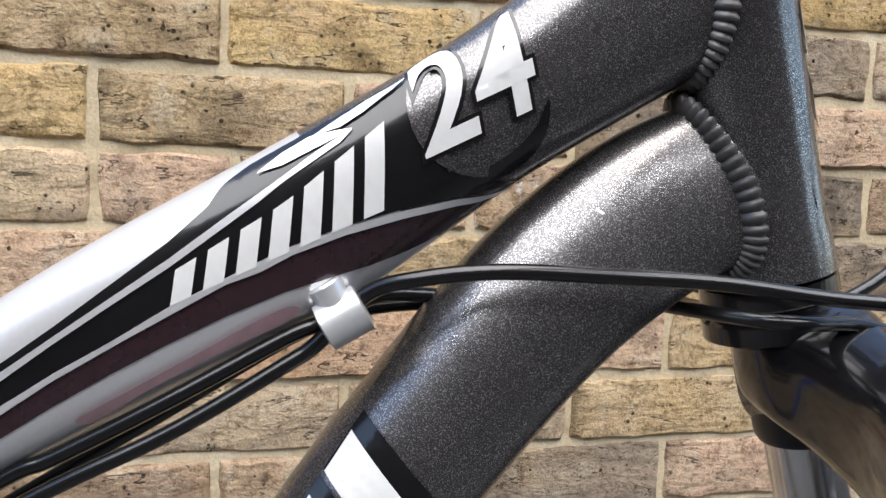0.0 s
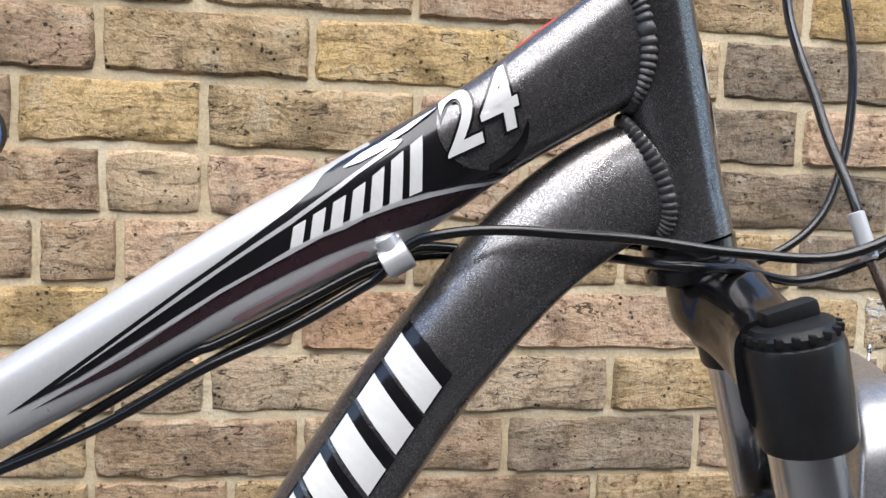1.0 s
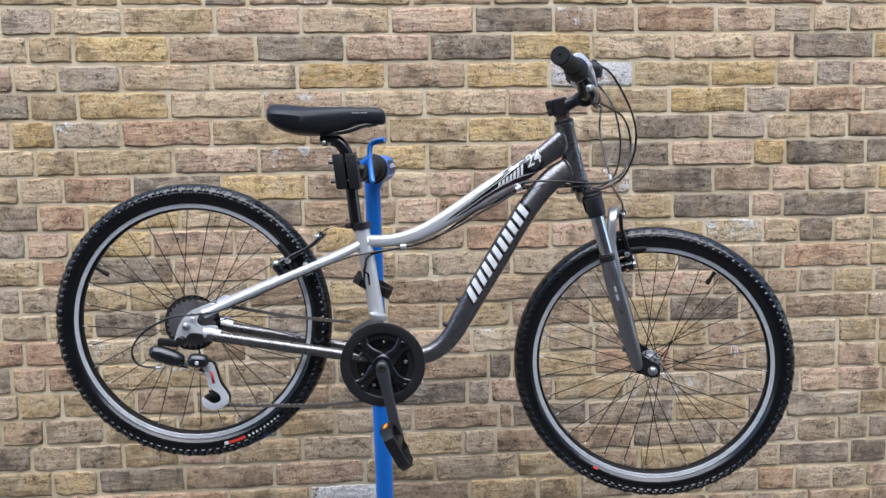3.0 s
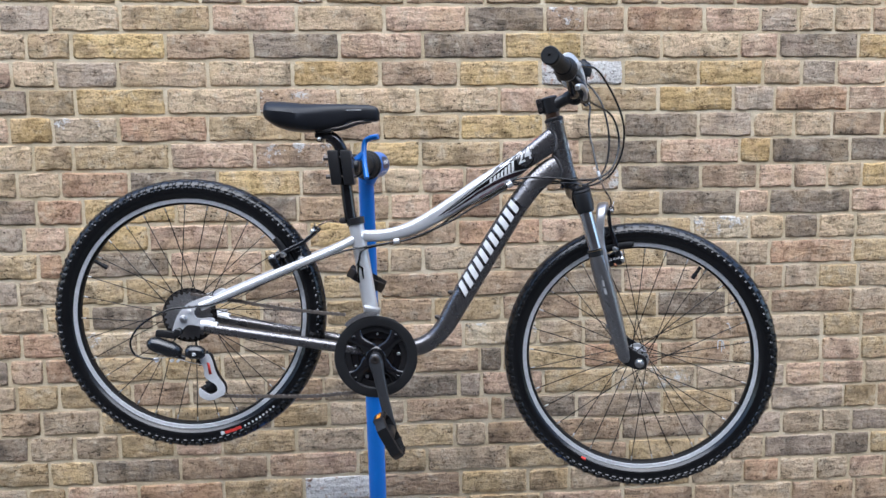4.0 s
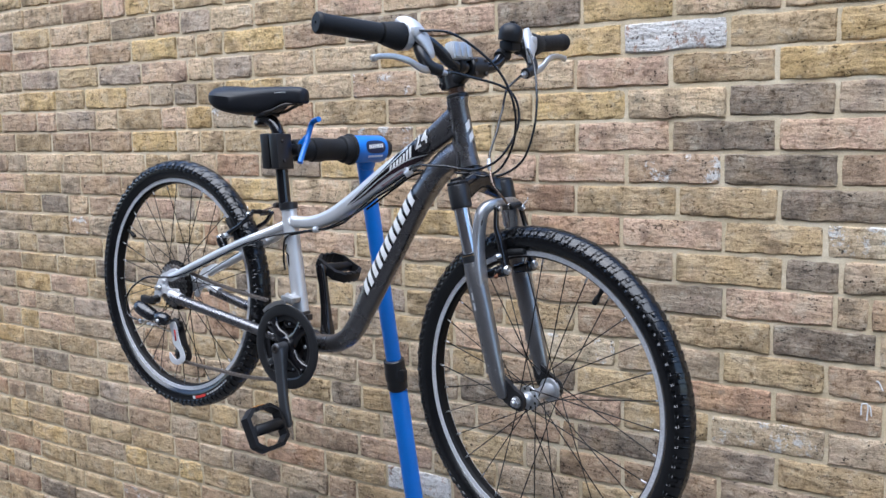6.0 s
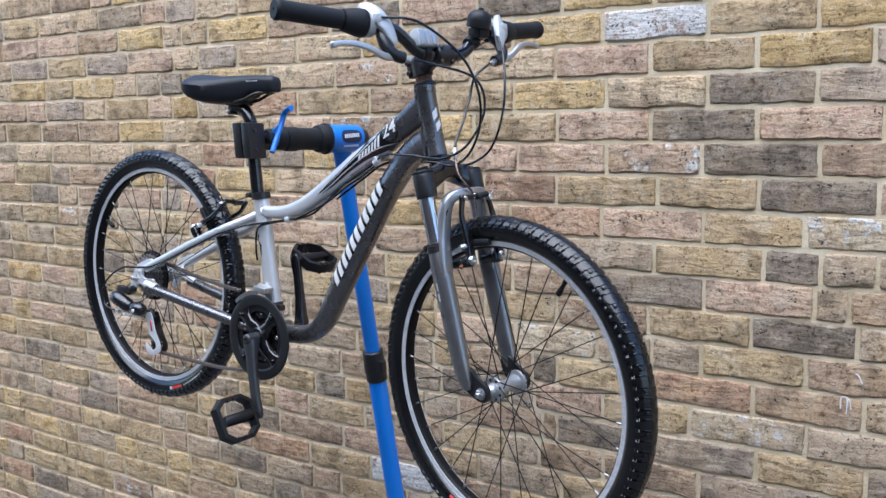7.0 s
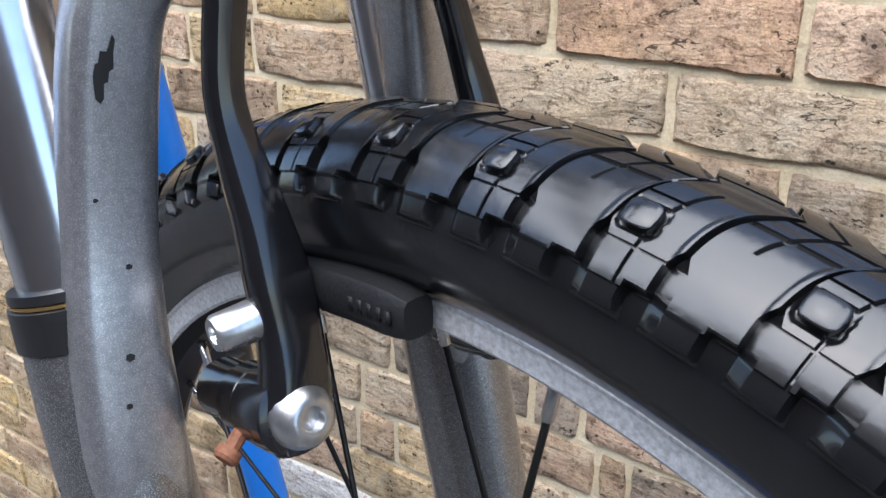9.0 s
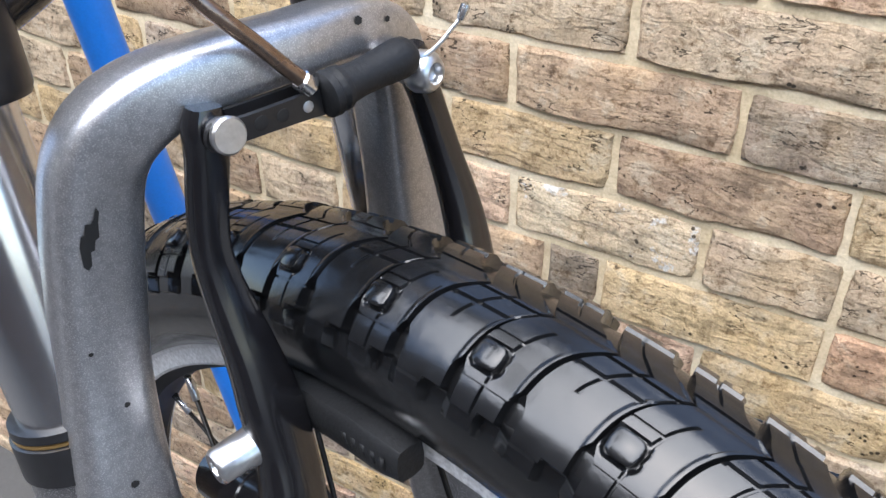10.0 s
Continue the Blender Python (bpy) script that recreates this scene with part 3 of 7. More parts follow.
TOP_TUBE = Tube([(-0.41, -0.1085, 0.0135, 0.0135), (-0.37, -0.1105, 0.0132, 0.0135), (-0.335, -0.109, 0.0138, 0.014), (-0.3, -0.102, 0.015, 0.0145), (-0.259, -0.0865, 0.0165, 0.0155), (-0.211, -0.0595, 0.0178, 0.0165), (-0.163, -0.0302, 0.0201, 0.0175), (-0.118, -0.0033, 0.0231, 0.018), (-0.068, 0.0252, 0.0242, 0.0185), (-0.02, 0.0578, 0.022, 0.019), (0.02, 0.0855, 0.0245, 0.0168), (0.052, 0.108, 0.027, 0.0158)], 2.7)
DOWN_TUBE = Tube([(0.074, 0.0505, 0.024, 0.0165, 0.4), (0.052, 0.0415, 0.0248, 0.0172, 0.45), (0.027, 0.0285, 0.0245, 0.0195, 0.5), (-0.001, 0.0045, 0.0238, 0.0215, 0.48), (-0.0305, -0.0335, 0.0238, 0.022, 0.3), (-0.055, -0.0695, 0.0245, 0.022, 0.12), (-0.1045, -0.1505, 0.0252, 0.022), (-0.152, -0.2285, 0.0248, 0.0215), (-0.182, -0.2795, 0.0235, 0.021), (-0.209, -0.3245, 0.0215, 0.0205), (-0.238, -0.3525, 0.0202, 0.0195), (-0.275, -0.3675, 0.0195, 0.019), (-0.345, -0.373, 0.0195, 0.019)], 2.3)


def weld(bm, tube, index, outward, n=58, r_head=0.0188):
    """Overlapping weld beads where a tube meets the head tube."""
    ring = tube.ring(index, n)
    c, d, _, _, _ = tube.frames[index]
    way = Vector((d[0], 0, d[1])) * outward
    spots = []
    for p in ring:
        q = p - PIVOT
        o, w = q - AXIS * q.dot(AXIS), way - AXIS * way.dot(AXIS)
        a, b, cc = w.dot(w), 2 * o.dot(w), o.dot(o) - r_head ** 2
        disc = b * b - 4 * a * cc
        t = (-b - math.sqrt(disc)) / (2 * a) if disc > 0 else -b / (2 * a)
        spots.append(p + way * t)
    rings, fine = [], 4
    for i in range(n * fine):
        j, t = i // fine, (i % fine) / fine
        p = spots[j].lerp(spots[(j + 1) % n], t)
        along = (spots[(j + 1) % n] - spots[j - 1]).normalized()
        q = p - PIVOT
        out = (q - AXIS * q.dot(AXIS)).normalized()
        out = (out - way * 0.55).normalized()
        out = (out - along * out.dot(along)).normalized()
        cross = along.cross(out)
        # Each bead rises steeply and runs out under the next.
        swell = (0.72, 1.0, 1.04, 0.94)[i % fine]
        rings.append([p + cross * (0.0044 * swell * math.cos(k * math.tau / 12)) + out * (0.0027 * swell * math.sin(k * math.tau / 12)) for k in range(12)])
    skin(bm, rings, loop=True)


def bars_between(low, high, n, gap=0.16, lean=0.0):
    """n plain upright marks between two lines of (u, w) points: a maker's word as shapes."""
    def along(line, t):
        k = t * (len(line) - 1)
        i = min(int(k), len(line) - 2)
        return np.array(line[i]) * (1 - k + i) + np.array(line[i + 1]) * (k - i)
    made = []
    for i in range(n):
        a, b = (i + gap / 2) / n, (i + 1 - gap / 2) / n
        l0, l1, h0, h1 = along(low, a), along(low, b), along(high, a), along(high, b)
        made.append([tuple(q) for q in (l0, l1, h1, h0)])
    return made


def digits(text, size, offset):
    """Outline mesh of digits in the built-in font, as a bmesh in x, y."""
    cu = bpy.data.curves.new("digits", "FONT")
    cu.body, cu.size, cu.offset, cu.shear, cu.resolution_u = text, size, offset, 0.25, 6
    ob = bpy.data.objects.new("digits", cu)
    scene.collection.objects.link(ob)
    me = bpy.data.meshes.new_from_object(ob.evaluated_get(bpy.context.evaluated_depsgraph_get()))
    bm = bmesh.new()
    bm.from_mesh(me)
    bpy.data.objects.remove(ob)
    bpy.data.meshes.remove(me)
    bpy.data.curves.remove(cu)
    return bm


def film_digits(text, size, offset, low, ahead, tube, lift):
    bm = digits(text, size, offset)
    a = Vector((ahead[0] - low[0], ahead[1] - low[1])).normalized()
    bmesh.ops.triangulate(bm, faces=bm.faces[:])
    for _ in range(4):
        long = [e for e in bm.edges if e.calc_length() > 0.004]
        if not long:
            break
        bmesh.ops.subdivide_edges(bm, edges=long, cuts=1)
        bmesh.ops.triangulate(bm, faces=bm.faces[:])
    for v in bm.verts:
        u, w = low[0] + a.x * v.co.x - a.y * v.co.y, low[1] + a.y * v.co.x + a.x * v.co.y
        v.co = tube.side(u, w, lift)
    return bm


def build_frame(bike):
    bm = bmesh.new()
    TOP_TUBE.build(bm, 48)
    for f in bm.faces:
        c = f.calc_center_median()
        i, h = TOP_TUBE.level(c.x, c.z)
        f.material_index = 1 if c.x > -0.05 - 0.022 * h else 0
    top = part("top_tube", bm, (SILVER_PAINT, GREY_PAINT), bike, "silver top tube with black flame graphics, grey at the head")
    bm = bmesh.new()
    DOWN_TUBE.build(bm, 48)
    down = part("down_tube", bm, GREY_PAINT, bike, "thick curved dark grey metallic down tube")
    bm = bmesh.new()
    turned(bm, PIVOT + AXIS * 0.131, DOWN, [(0, 0.0185), (0.0008, 0.0205), (0.008, 0.0205), (0.012, 0.0188), (0.113, 0.0182), (0.122, 0.0192), (0.131, 0.0192), (0.1318, 0.017)], 48)
    head = part("head_tube", bm, GREY_PAINT, bike, "dark grey metallic head tube")
    bm = bmesh.new()
    index = max(range(len(TOP_TUBE.rows)), key=lambda i: TOP_TUBE.rows[i][0] if TOP_TUBE.rows[i][0] < 0.026 else -9)
    weld(bm, TOP_TUBE, index, 1.0)
    part("weld", bm, WELD_PAINT, head)
    bm = bmesh.new()
    index = min(range(len(DOWN_TUBE.rows)), key=lambda i: abs(DOWN_TUBE.rows[i][0] - 0.046))
    weld(bm, DOWN_TUBE, index, -1.0, 58, 0.0218)
    part("weld", bm, WELD_PAINT, head)
    # A plain slanted badge round the front of the head tube.
    bm = bmesh.new()
    fore = Vector((AXIS.z, 0, -AXIS.x))
    for a0, a1, s0, s1, slant in ((-38, -6, 0.062, 0.078, 0.01), (-30, 8, 0.042, 0.056, 0.012)):
        grid = []
        for i in range(7):
            a = radians(a0 + (a1 - a0) * i / 6)
            rise = slant * i / 6
            out = fore * math.cos(a) + Vector((0, 1, 0)) * math.sin(a)
            grid.append([bm.verts.new(PIVOT + AXIS * (s0 + (s1 - s0) * j / 3 + rise) + out * 0.0191) for j in range(4)])
        for i in range(6):
            for j in range(3):
                bm.faces.new((grid[i][j], grid[i + 1][j], grid[i + 1][j + 1], grid[i][j + 1]))
    part("head_badge", bm, WHITE_FILM, head, "white slanted head badge")
    # Seat tube, stays, bracket shell and dropouts.
    a, b = Vector((-0.4035, 0, -0.0765)), Vector((-0.3615, 0, -0.352))
    bm = bmesh.new()
    rod(bm, a, b, 0.0168, 0.0175, 32, 0.001)
    seat = part("seat_tube", bm, SILVER_PAINT, bike, "silver seat tube")
    bm = bmesh.new()
    rings = []
    for n in range(34 * 3):
        t, swell = n / 102 * math.tau, (0.75, 1.05, 0.95)[n % 3]
        p, out = Vector((-0.3885, math.sin(t) * 0.0145, -0.109 + math.cos(t) * 0.0145)), Vector((0, math.sin(t), math.cos(t)))
        rings.append([p + Vector((0.0035 * swell * math.cos(k * math.tau / 10), 0, 0)) + out * (0.0022 * swell * math.sin(k * math.tau / 10)) for k in range(10)])
    skin(bm, rings, loop=True)
    part("weld", bm, SILVER_PAINT, seat)
    bm = bmesh.new()
    rod(bm, BRACKET + Vector((0, -0.036, 0)), BRACKET + Vector((0, 0.036, 0)), 0.0205, seg=32)
    part("bracket_shell", bm, GREY_PAINT, bike)
    for s in (-1, 1):
        bm = bmesh.new()
        hose(bm, [(-0.41, 0.006 * s, -0.118), (-0.44, 0.022 * s, -0.133), (-0.49, 0.041 * s, -0.154), (-0.58, 0.05 * s, -0.19), (-0.68, 0.055 * s, -0.232), (-0.742, 0.06 * s, -0.258)], 0.0098, 18, 6)
        part("seat_stay", bm, SILVER_PAINT, bike)
        bm = bmesh.new()
        hose(bm, [(-0.38, 0.03 * s, -0.367), (-0.43, 0.042 * s, -0.357), (-0.5, 0.047 * s, -0.3445), (-0.6, 0.053 * s, -0.327), (-0.735, 0.06 * s, -0.3035)], 0.0122, 18, 6)
        stay = part("chain_stay", bm, GREY_PAINT, bike)
        bm = bmesh.new()
        outline = smooth_outline([(-0.712, -0.2375), (-0.7095, -0.2525), (-0.7265, -0.2505), (-0.749, -0.2565), (-0.7577, -0.2735), (-0.7487, -0.2844), (-0.728, -0.2825), (-0.7124, -0.2848), (-0.7143, -0.3038), (-0.732, -0.3035), (-0.7505, -0.2995), (-0.766, -0.2975), (-0.7785, -0.302), (-0.788, -0.3215), (-0.798, -0.325), (-0.8052, -0.318), (-0.8005, -0.2952), (-0.7903, -0.2731), (-0.7707, -0.2512), (-0.7485, -0.242), (-0.728, -0.2345)], 4)
        plate(bm, outline, (0.0575) * s, 0.0635 * s, 0.0012)
        rod(bm, (-0.766, 0.062 * s, -0.268), (-0.766, 0.066 * s, -0.268), 0.005, seg=12)
        dropout = part("dropout", bm, BRIGHT_ALLOY, bike, "bare silver dropout plate")
        # Thin dark discs stand in for the shade of holes in the plate.
        for u, w, r in ((-0.7664, -0.2575, 0.0032), (-0.7925, -0.3125, 0.0042)):
            bm = bmesh.new()
            rod(bm, (u, 0.0632 * s, w), (u, 0.0642 * s, w), r, seg=12)
            part("dropout_hole", bm, HOLE_CHIP_BLACK if r < 0.004 else DARK_STEEL, dropout)
        bm = bmesh.new()
        hose(bm, [(-0.742, 0.0602 * s, -0.2975), (-0.728, 0.0594 * s, -0.2985), (-0.708, 0.0583 * s, -0.304)], 0.0114, 18, 5)
        part("stay_lug", bm, BRIGHT_ALLOY, dropout, "bare silver lug of the chain stay")
        bm = bmesh.new()
        rod(bm, (-0.7783, 0.05 * s, -0.2833), (-0.7783, 0.0715 * s, -0.2833), 0.0085, seg=6)
        rod(bm, (-0.7783, 0.06 * s, -0.2833), (-0.7783, 0.078 * s, -0.2833), 0.005, seg=14)
        part("axle_nut", bm, STEEL, dropout)
    bm = bmesh.new()
    hose(bm, [(-0.52, -0.042, -0.165), (-0.525, -0.02, -0.158), (-0.527, 0, -0.156), (-0.525, 0.02, -0.158), (-0.52, 0.042, -0.165)], 0.0075, 14, 5)
    part("stay_bridge", bm, SILVER_PAINT, bike)
    # Graphics on the right side of the top tube.
    black = [(-0.22, -0.0695), (-0.18, -0.0385), (-0.1456, -0.0117), (-0.1315, -0.0011), (-0.1174, 0.0092), (-0.1034, 0.0212), (-0.0936, 0.0307), (-0.0891, 0.0348), (-0.0901, 0.0367), (-0.0842, 0.0438), (-0.075, 0.0497), (-0.0656, 0.0557), (-0.0563, 0.0613), (-0.0468, 0.0669), (-0.0402, 0.0707), (-0.0429, 0.0663), (-0.0441, 0.0595), (-0.0426, 0.0523), (-0.039, 0.0459), (-0.0334, 0.0423), (-0.0234, 0.0403), (-0.0134, 0.04), (-0.0085, 0.0393), (-0.0286, 0.0354), (-0.0433, 0.0315), (-0.0577, 0.0268), (-0.0715, 0.0213), (-0.0824, 0.0157), (-0.0884, 0.0123), (-0.103, 0.0042), (-0.1174, -0.0048), (-0.1316, -0.0137), (-0.1458, -0.0226), (-0.19, -0.0525)]
    maroon = [(-0.21, -0.0675), (-0.17, -0.0425), (-0.146, -0.0253), (-0.1317, -0.0153), (-0.1175, -0.0066), (-0.103, 0.0025), (-0.0884, 0.0105), (-0.0798, 0.0139), (-0.0715, 0.0187), (-0.0576, 0.0243), (-0.0431, 0.0289), (-0.0281, 0.0331), (-0.0113, 0.0364), (-0.0134, 0.0353), (-0.0316, 0.0234), (-0.042, 0.0195), (-0.0508, 0.0161), (-0.0604, 0.013), (-0.0737, 0.0085), (-0.0887, 0.0019), (-0.1036, -0.0058), (-0.1181, -0.0139), (-0.1324, -0.0225), (-0.1469, -0.032), (-0.175, -0.0495)]
    part("graphic", on_tube(TOP_TUBE, [black], 0.0003), BLACK_GLOSS, top, "black flame graphic")
    part("graphic", on_tube(TOP_TUBE, [maroon], 0.0003), MAROON_FILM, top, "dark maroon sweep graphic")
    crescent = smooth_outline([(-0.0393, 0.0451), (-0.0302, 0.0417), (-0.0181, 0.0444), (-0.0078, 0.0538), (-0.0039, 0.0629), (-0.0039, 0.0532), (-0.0104, 0.044), (-0.0224, 0.039), (-0.0331, 0.0394)], 4)
    part("graphic", on_tube(TOP_TUBE, [crescent], 0.0004), BLACK_GLOSS, top, "black crescent graphic")
    arc = [radians(125 + 155 * k / 14) for k in range(15)]
    hoop = [(-0.0232 + 0.0192 * math.cos(a), 0.0603 + 0.0192 * math.sin(a)) for a in arc] + [(-0.0225 + 0.0168 * math.cos(a), 0.0607 + 0.0168 * math.sin(a)) for a in arc[::-1]]
    part("graphic", on_tube(TOP_TUBE, [hoop], 0.0008), GREY_PAINT, top, "thin grey hoop round the number")
    line = [(-0.2, -0.0565), (-0.1455, -0.0139), (-0.1315, -0.0037), (-0.1173, 0.0066), (-0.1031, 0.0168), (-0.0888, 0.028), (-0.0808, 0.0338), (-0.0742, 0.0391), (-0.0654, 0.046), (-0.0594, 0.0502), (-0.0563, 0.0521), (-0.0594, 0.0486), (-0.0653, 0.0442), (-0.0742, 0.0375), (-0.0807, 0.0319), (-0.0887, 0.0257), (-0.103, 0.0146), (-0.1173, 0.0046), (-0.1315, -0.0056), (-0.1456, -0.0163)]
    under = [(-0.19, -0.0535), (-0.1458, -0.0227), (-0.1316, -0.0132), (-0.1174, -0.0048), (-0.103, 0.0045), (-0.0884, 0.0125), (-0.0824, 0.0157), (-0.0715, 0.0212), (-0.0577, 0.0265), (-0.0433, 0.0312), (-0.0285, 0.0349), (-0.0093, 0.0381), (-0.0113, 0.0366), (-0.0281, 0.0332), (-0.0431, 0.0291), (-0.0576, 0.0245), (-0.0715, 0.0188), (-0.0798, 0.0141), (-0.0884, 0.0107), (-0.103, 0.0026), (-0.1175, -0.0064), (-0.1317, -0.0151), (-0.146, -0.0251)]
    spear_a = [(-0.0812, 0.0392), (-0.0746, 0.045), (-0.0678, 0.0495), (-0.0594, 0.0517), (-0.0563, 0.0523), (-0.0594, 0.0503), (-0.0654, 0.0469), (-0.0744, 0.0418)]
    spear_b = [(-0.067, 0.0495), (-0.0594, 0.0556), (-0.0515, 0.0615), (-0.0438, 0.0662), (-0.0418, 0.0676), (-0.0456, 0.0633), (-0.0534, 0.0566), (-0.0594, 0.0524)]
    for shape in (line, under, spear_a, spear_b):
        part("graphic", on_tube(TOP_TUBE, [shape], 0.001), SILVER_PAINT, top, "thin silver line")
    for bar in bars_between([(-0.104, 0.0041), (-0.0752, 0.0182), (-0.0463, 0.032)], [(-0.1027, 0.0132), (-0.074, 0.0321), (-0.0468, 0.0557)], 7, 0.36):
        part("model_mark", on_tube(TOP_TUBE, [bar], 0.0011), WHITE_FILM, top, "plain white slanted mark")
    part("number_outline", film_digits("24", 0.0355, 0.0017, (-0.0378, 0.0455), (-0.0078, 0.0608), TOP_TUBE, 0.0011), BLACK_GLOSS, top, "black outline of the number")
    part("number", film_digits("24", 0.0355, 0.0006, (-0.0378, 0.0455), (-0.0078, 0.0608), TOP_TUBE, 0.0015), WHITE_FILM, top, "white number 24")
    guard = smooth_outline([(u - 0.0015, w + 0.0035) for u, w in [(-0.1254, -0.0292), (-0.12, -0.0258), (-0.1052, -0.0174), (-0.088, -0.0074), (-0.0773, -0.0012), (-0.0702, 0.0017), (-0.0679, 0.0004), (-0.0739, -0.004), (-0.088, -0.0108), (-0.1072, -0.0212), (-0.1205, -0.0298), (-0.1242, -0.0302)]], 4)
    part("frame_guard", on_tube(TOP_TUBE, [guard], 0.0013), PINK_FILM, top, "clear peeling frame guard strip")
    # The maker's word down the down tube, white marks edged in black.
    low, high = [(-0.1605, -0.2525), (-0.0345, -0.0489)], [(-0.1759, -0.2249), (-0.0518, -0.0281)]
    edge_low, edge_high = [(-0.1607, -0.2545), (-0.0315, -0.046)], [(-0.179, -0.225), (-0.0505, -0.0245)]
    part("maker_edge", on_tube(DOWN_TUBE, bars_between(edge_low, edge_high, 11, 0.1), 0.0004), BLACK_GLOSS, down)
    for bar in bars_between(low, high, 11, 0.36):
        part("maker_mark", on_tube(DOWN_TUBE, [bar], 0.0008), WHITE_FILM, down, "plain white slanted mark edged in black")
    part("paint_chip", on_tube(DOWN_TUBE, [[(0.0125, 0.0325), (0.0145, 0.0312), (0.0152, 0.0318), (0.0132, 0.0332)]], 0.0005), WHITE_FILM, down)
    for u, w in ((-0.1895, -0.2425), (-0.2205, -0.2985)):
        bm = bmesh.new()
        d = Vector((-0.85, 0, 0.52))
        p = Vector((u, 0, w))
        turned(bm, p - d * 0.012, d, [(0, 0.0055), (0.0155, 0.0055), (0.0165, 0.0045), (0.0195, 0.0038), (0.02, 0.002)], 12)
        part("bottle_bolt", bm, DARK_STEEL, down)
    # Maker's sign on the seat tube as a plain slanted shape.
    bm = bmesh.new()
    for u0, w0, u1, w1, t in ((-0.394, -0.158, -0.4, -0.178, 0.0055), (-0.402, -0.173, -0.386, -0.184, 0.0045), (-0.3895, -0.181, -0.3865, -0.206, 0.0045)):
        d = Vector((u1 - u0, w1 - w0)).normalized()
        n = Vector((-d.y, d.x)) * t / 2
        grid = []
        for k in range(7):
            row = []
            for s in (-1, 0, 1):
                taper = 1 - 0.6 * abs(k / 6 - 0.35)
                u, w = u0 + (u1 - u0) * k / 6 + n.x * s * taper, w0 + (w1 - w0) * k / 6 + n.y * s * taper
                axis_u = -0.4035 + (w + 0.0765) * (0.042 / -0.2755)
                h = u - axis_u
                row.append(bm.verts.new((u, -math.sqrt(max(1e-6, 0.0173 ** 2 - h * h)) - 0.0004, w)))
            grid.append(row)
        for k in range(6):
            for s in (0, 1):
                bm.faces.new((grid[k][s], grid[k + 1][s], grid[k + 1][s + 1], grid[k][s + 1]))
    part("seat_tube_mark", bm, BLACK_GLOSS, seat)
    # Sticker on top of the top tube.
    bm = bmesh.new()
    for u0, u1, m in ((-0.004, 0.014, 0),):
        rows = []
        for k in range(5):
            u = u0 + (u1 - u0) * k / 4
            i = min(range(len(TOP_TUBE.frames)), key=lambda q: abs(TOP_TUBE.frames[q][0][0] - u - 0.008))
            c, d, n, hh, hw = TOP_TUBE.frames[i]
            rows.append([bm.verts.new((c[0] + n[0] * (hh * math.cos(a) + 0.0006), -math.sin(a) * hw, c[1] + n[1] * (hh * math.cos(a) + 0.0006))) for a in (0.1, 0.45, 0.8, 1.1)])
        for k in range(4):
            for j in range(3):
                bm.faces.new((rows[k][j], rows[k + 1][j], rows[k + 1][j + 1], rows[k][j + 1]))
    part("sticker", bm, RED_FILM, top, "small red sticker")
    # Cable stops.
    for u, v, w, tilt in ((-0.0575, -0.0155, 0.0015, -31), (-0.3115, -0.008, -0.1225, -8)):
        bm = bmesh.new()
        d = Vector((math.cos(radians(tilt)), 0, -math.sin(radians(tilt))))
        p = Vector((u, v, w))
        turned(bm, p - d * 0.0065, d, [(0, 0.005), (0.0005, 0.0068), (0.0125, 0.0068), (0.013, 0.005)], 20)
        rod(bm, p, p + Vector((-d.z, 0.004, d.x)) * 0.011, 0.0045, 0.005)
        part("cable_stop", bm, SILVER_PAINT, top)
    for u, v, w in ((-0.5189, -0.045, -0.1735), (-0.6922, -0.055, -0.2445)):
        bm = bmesh.new()
        slab(bm, (u, v, w), (0.013, 0.012, 0.012), 0.0025, Euler((0, radians(-22), 0)).to_matrix())
        part("cable_stop", bm, SILVER_PAINT, bike)


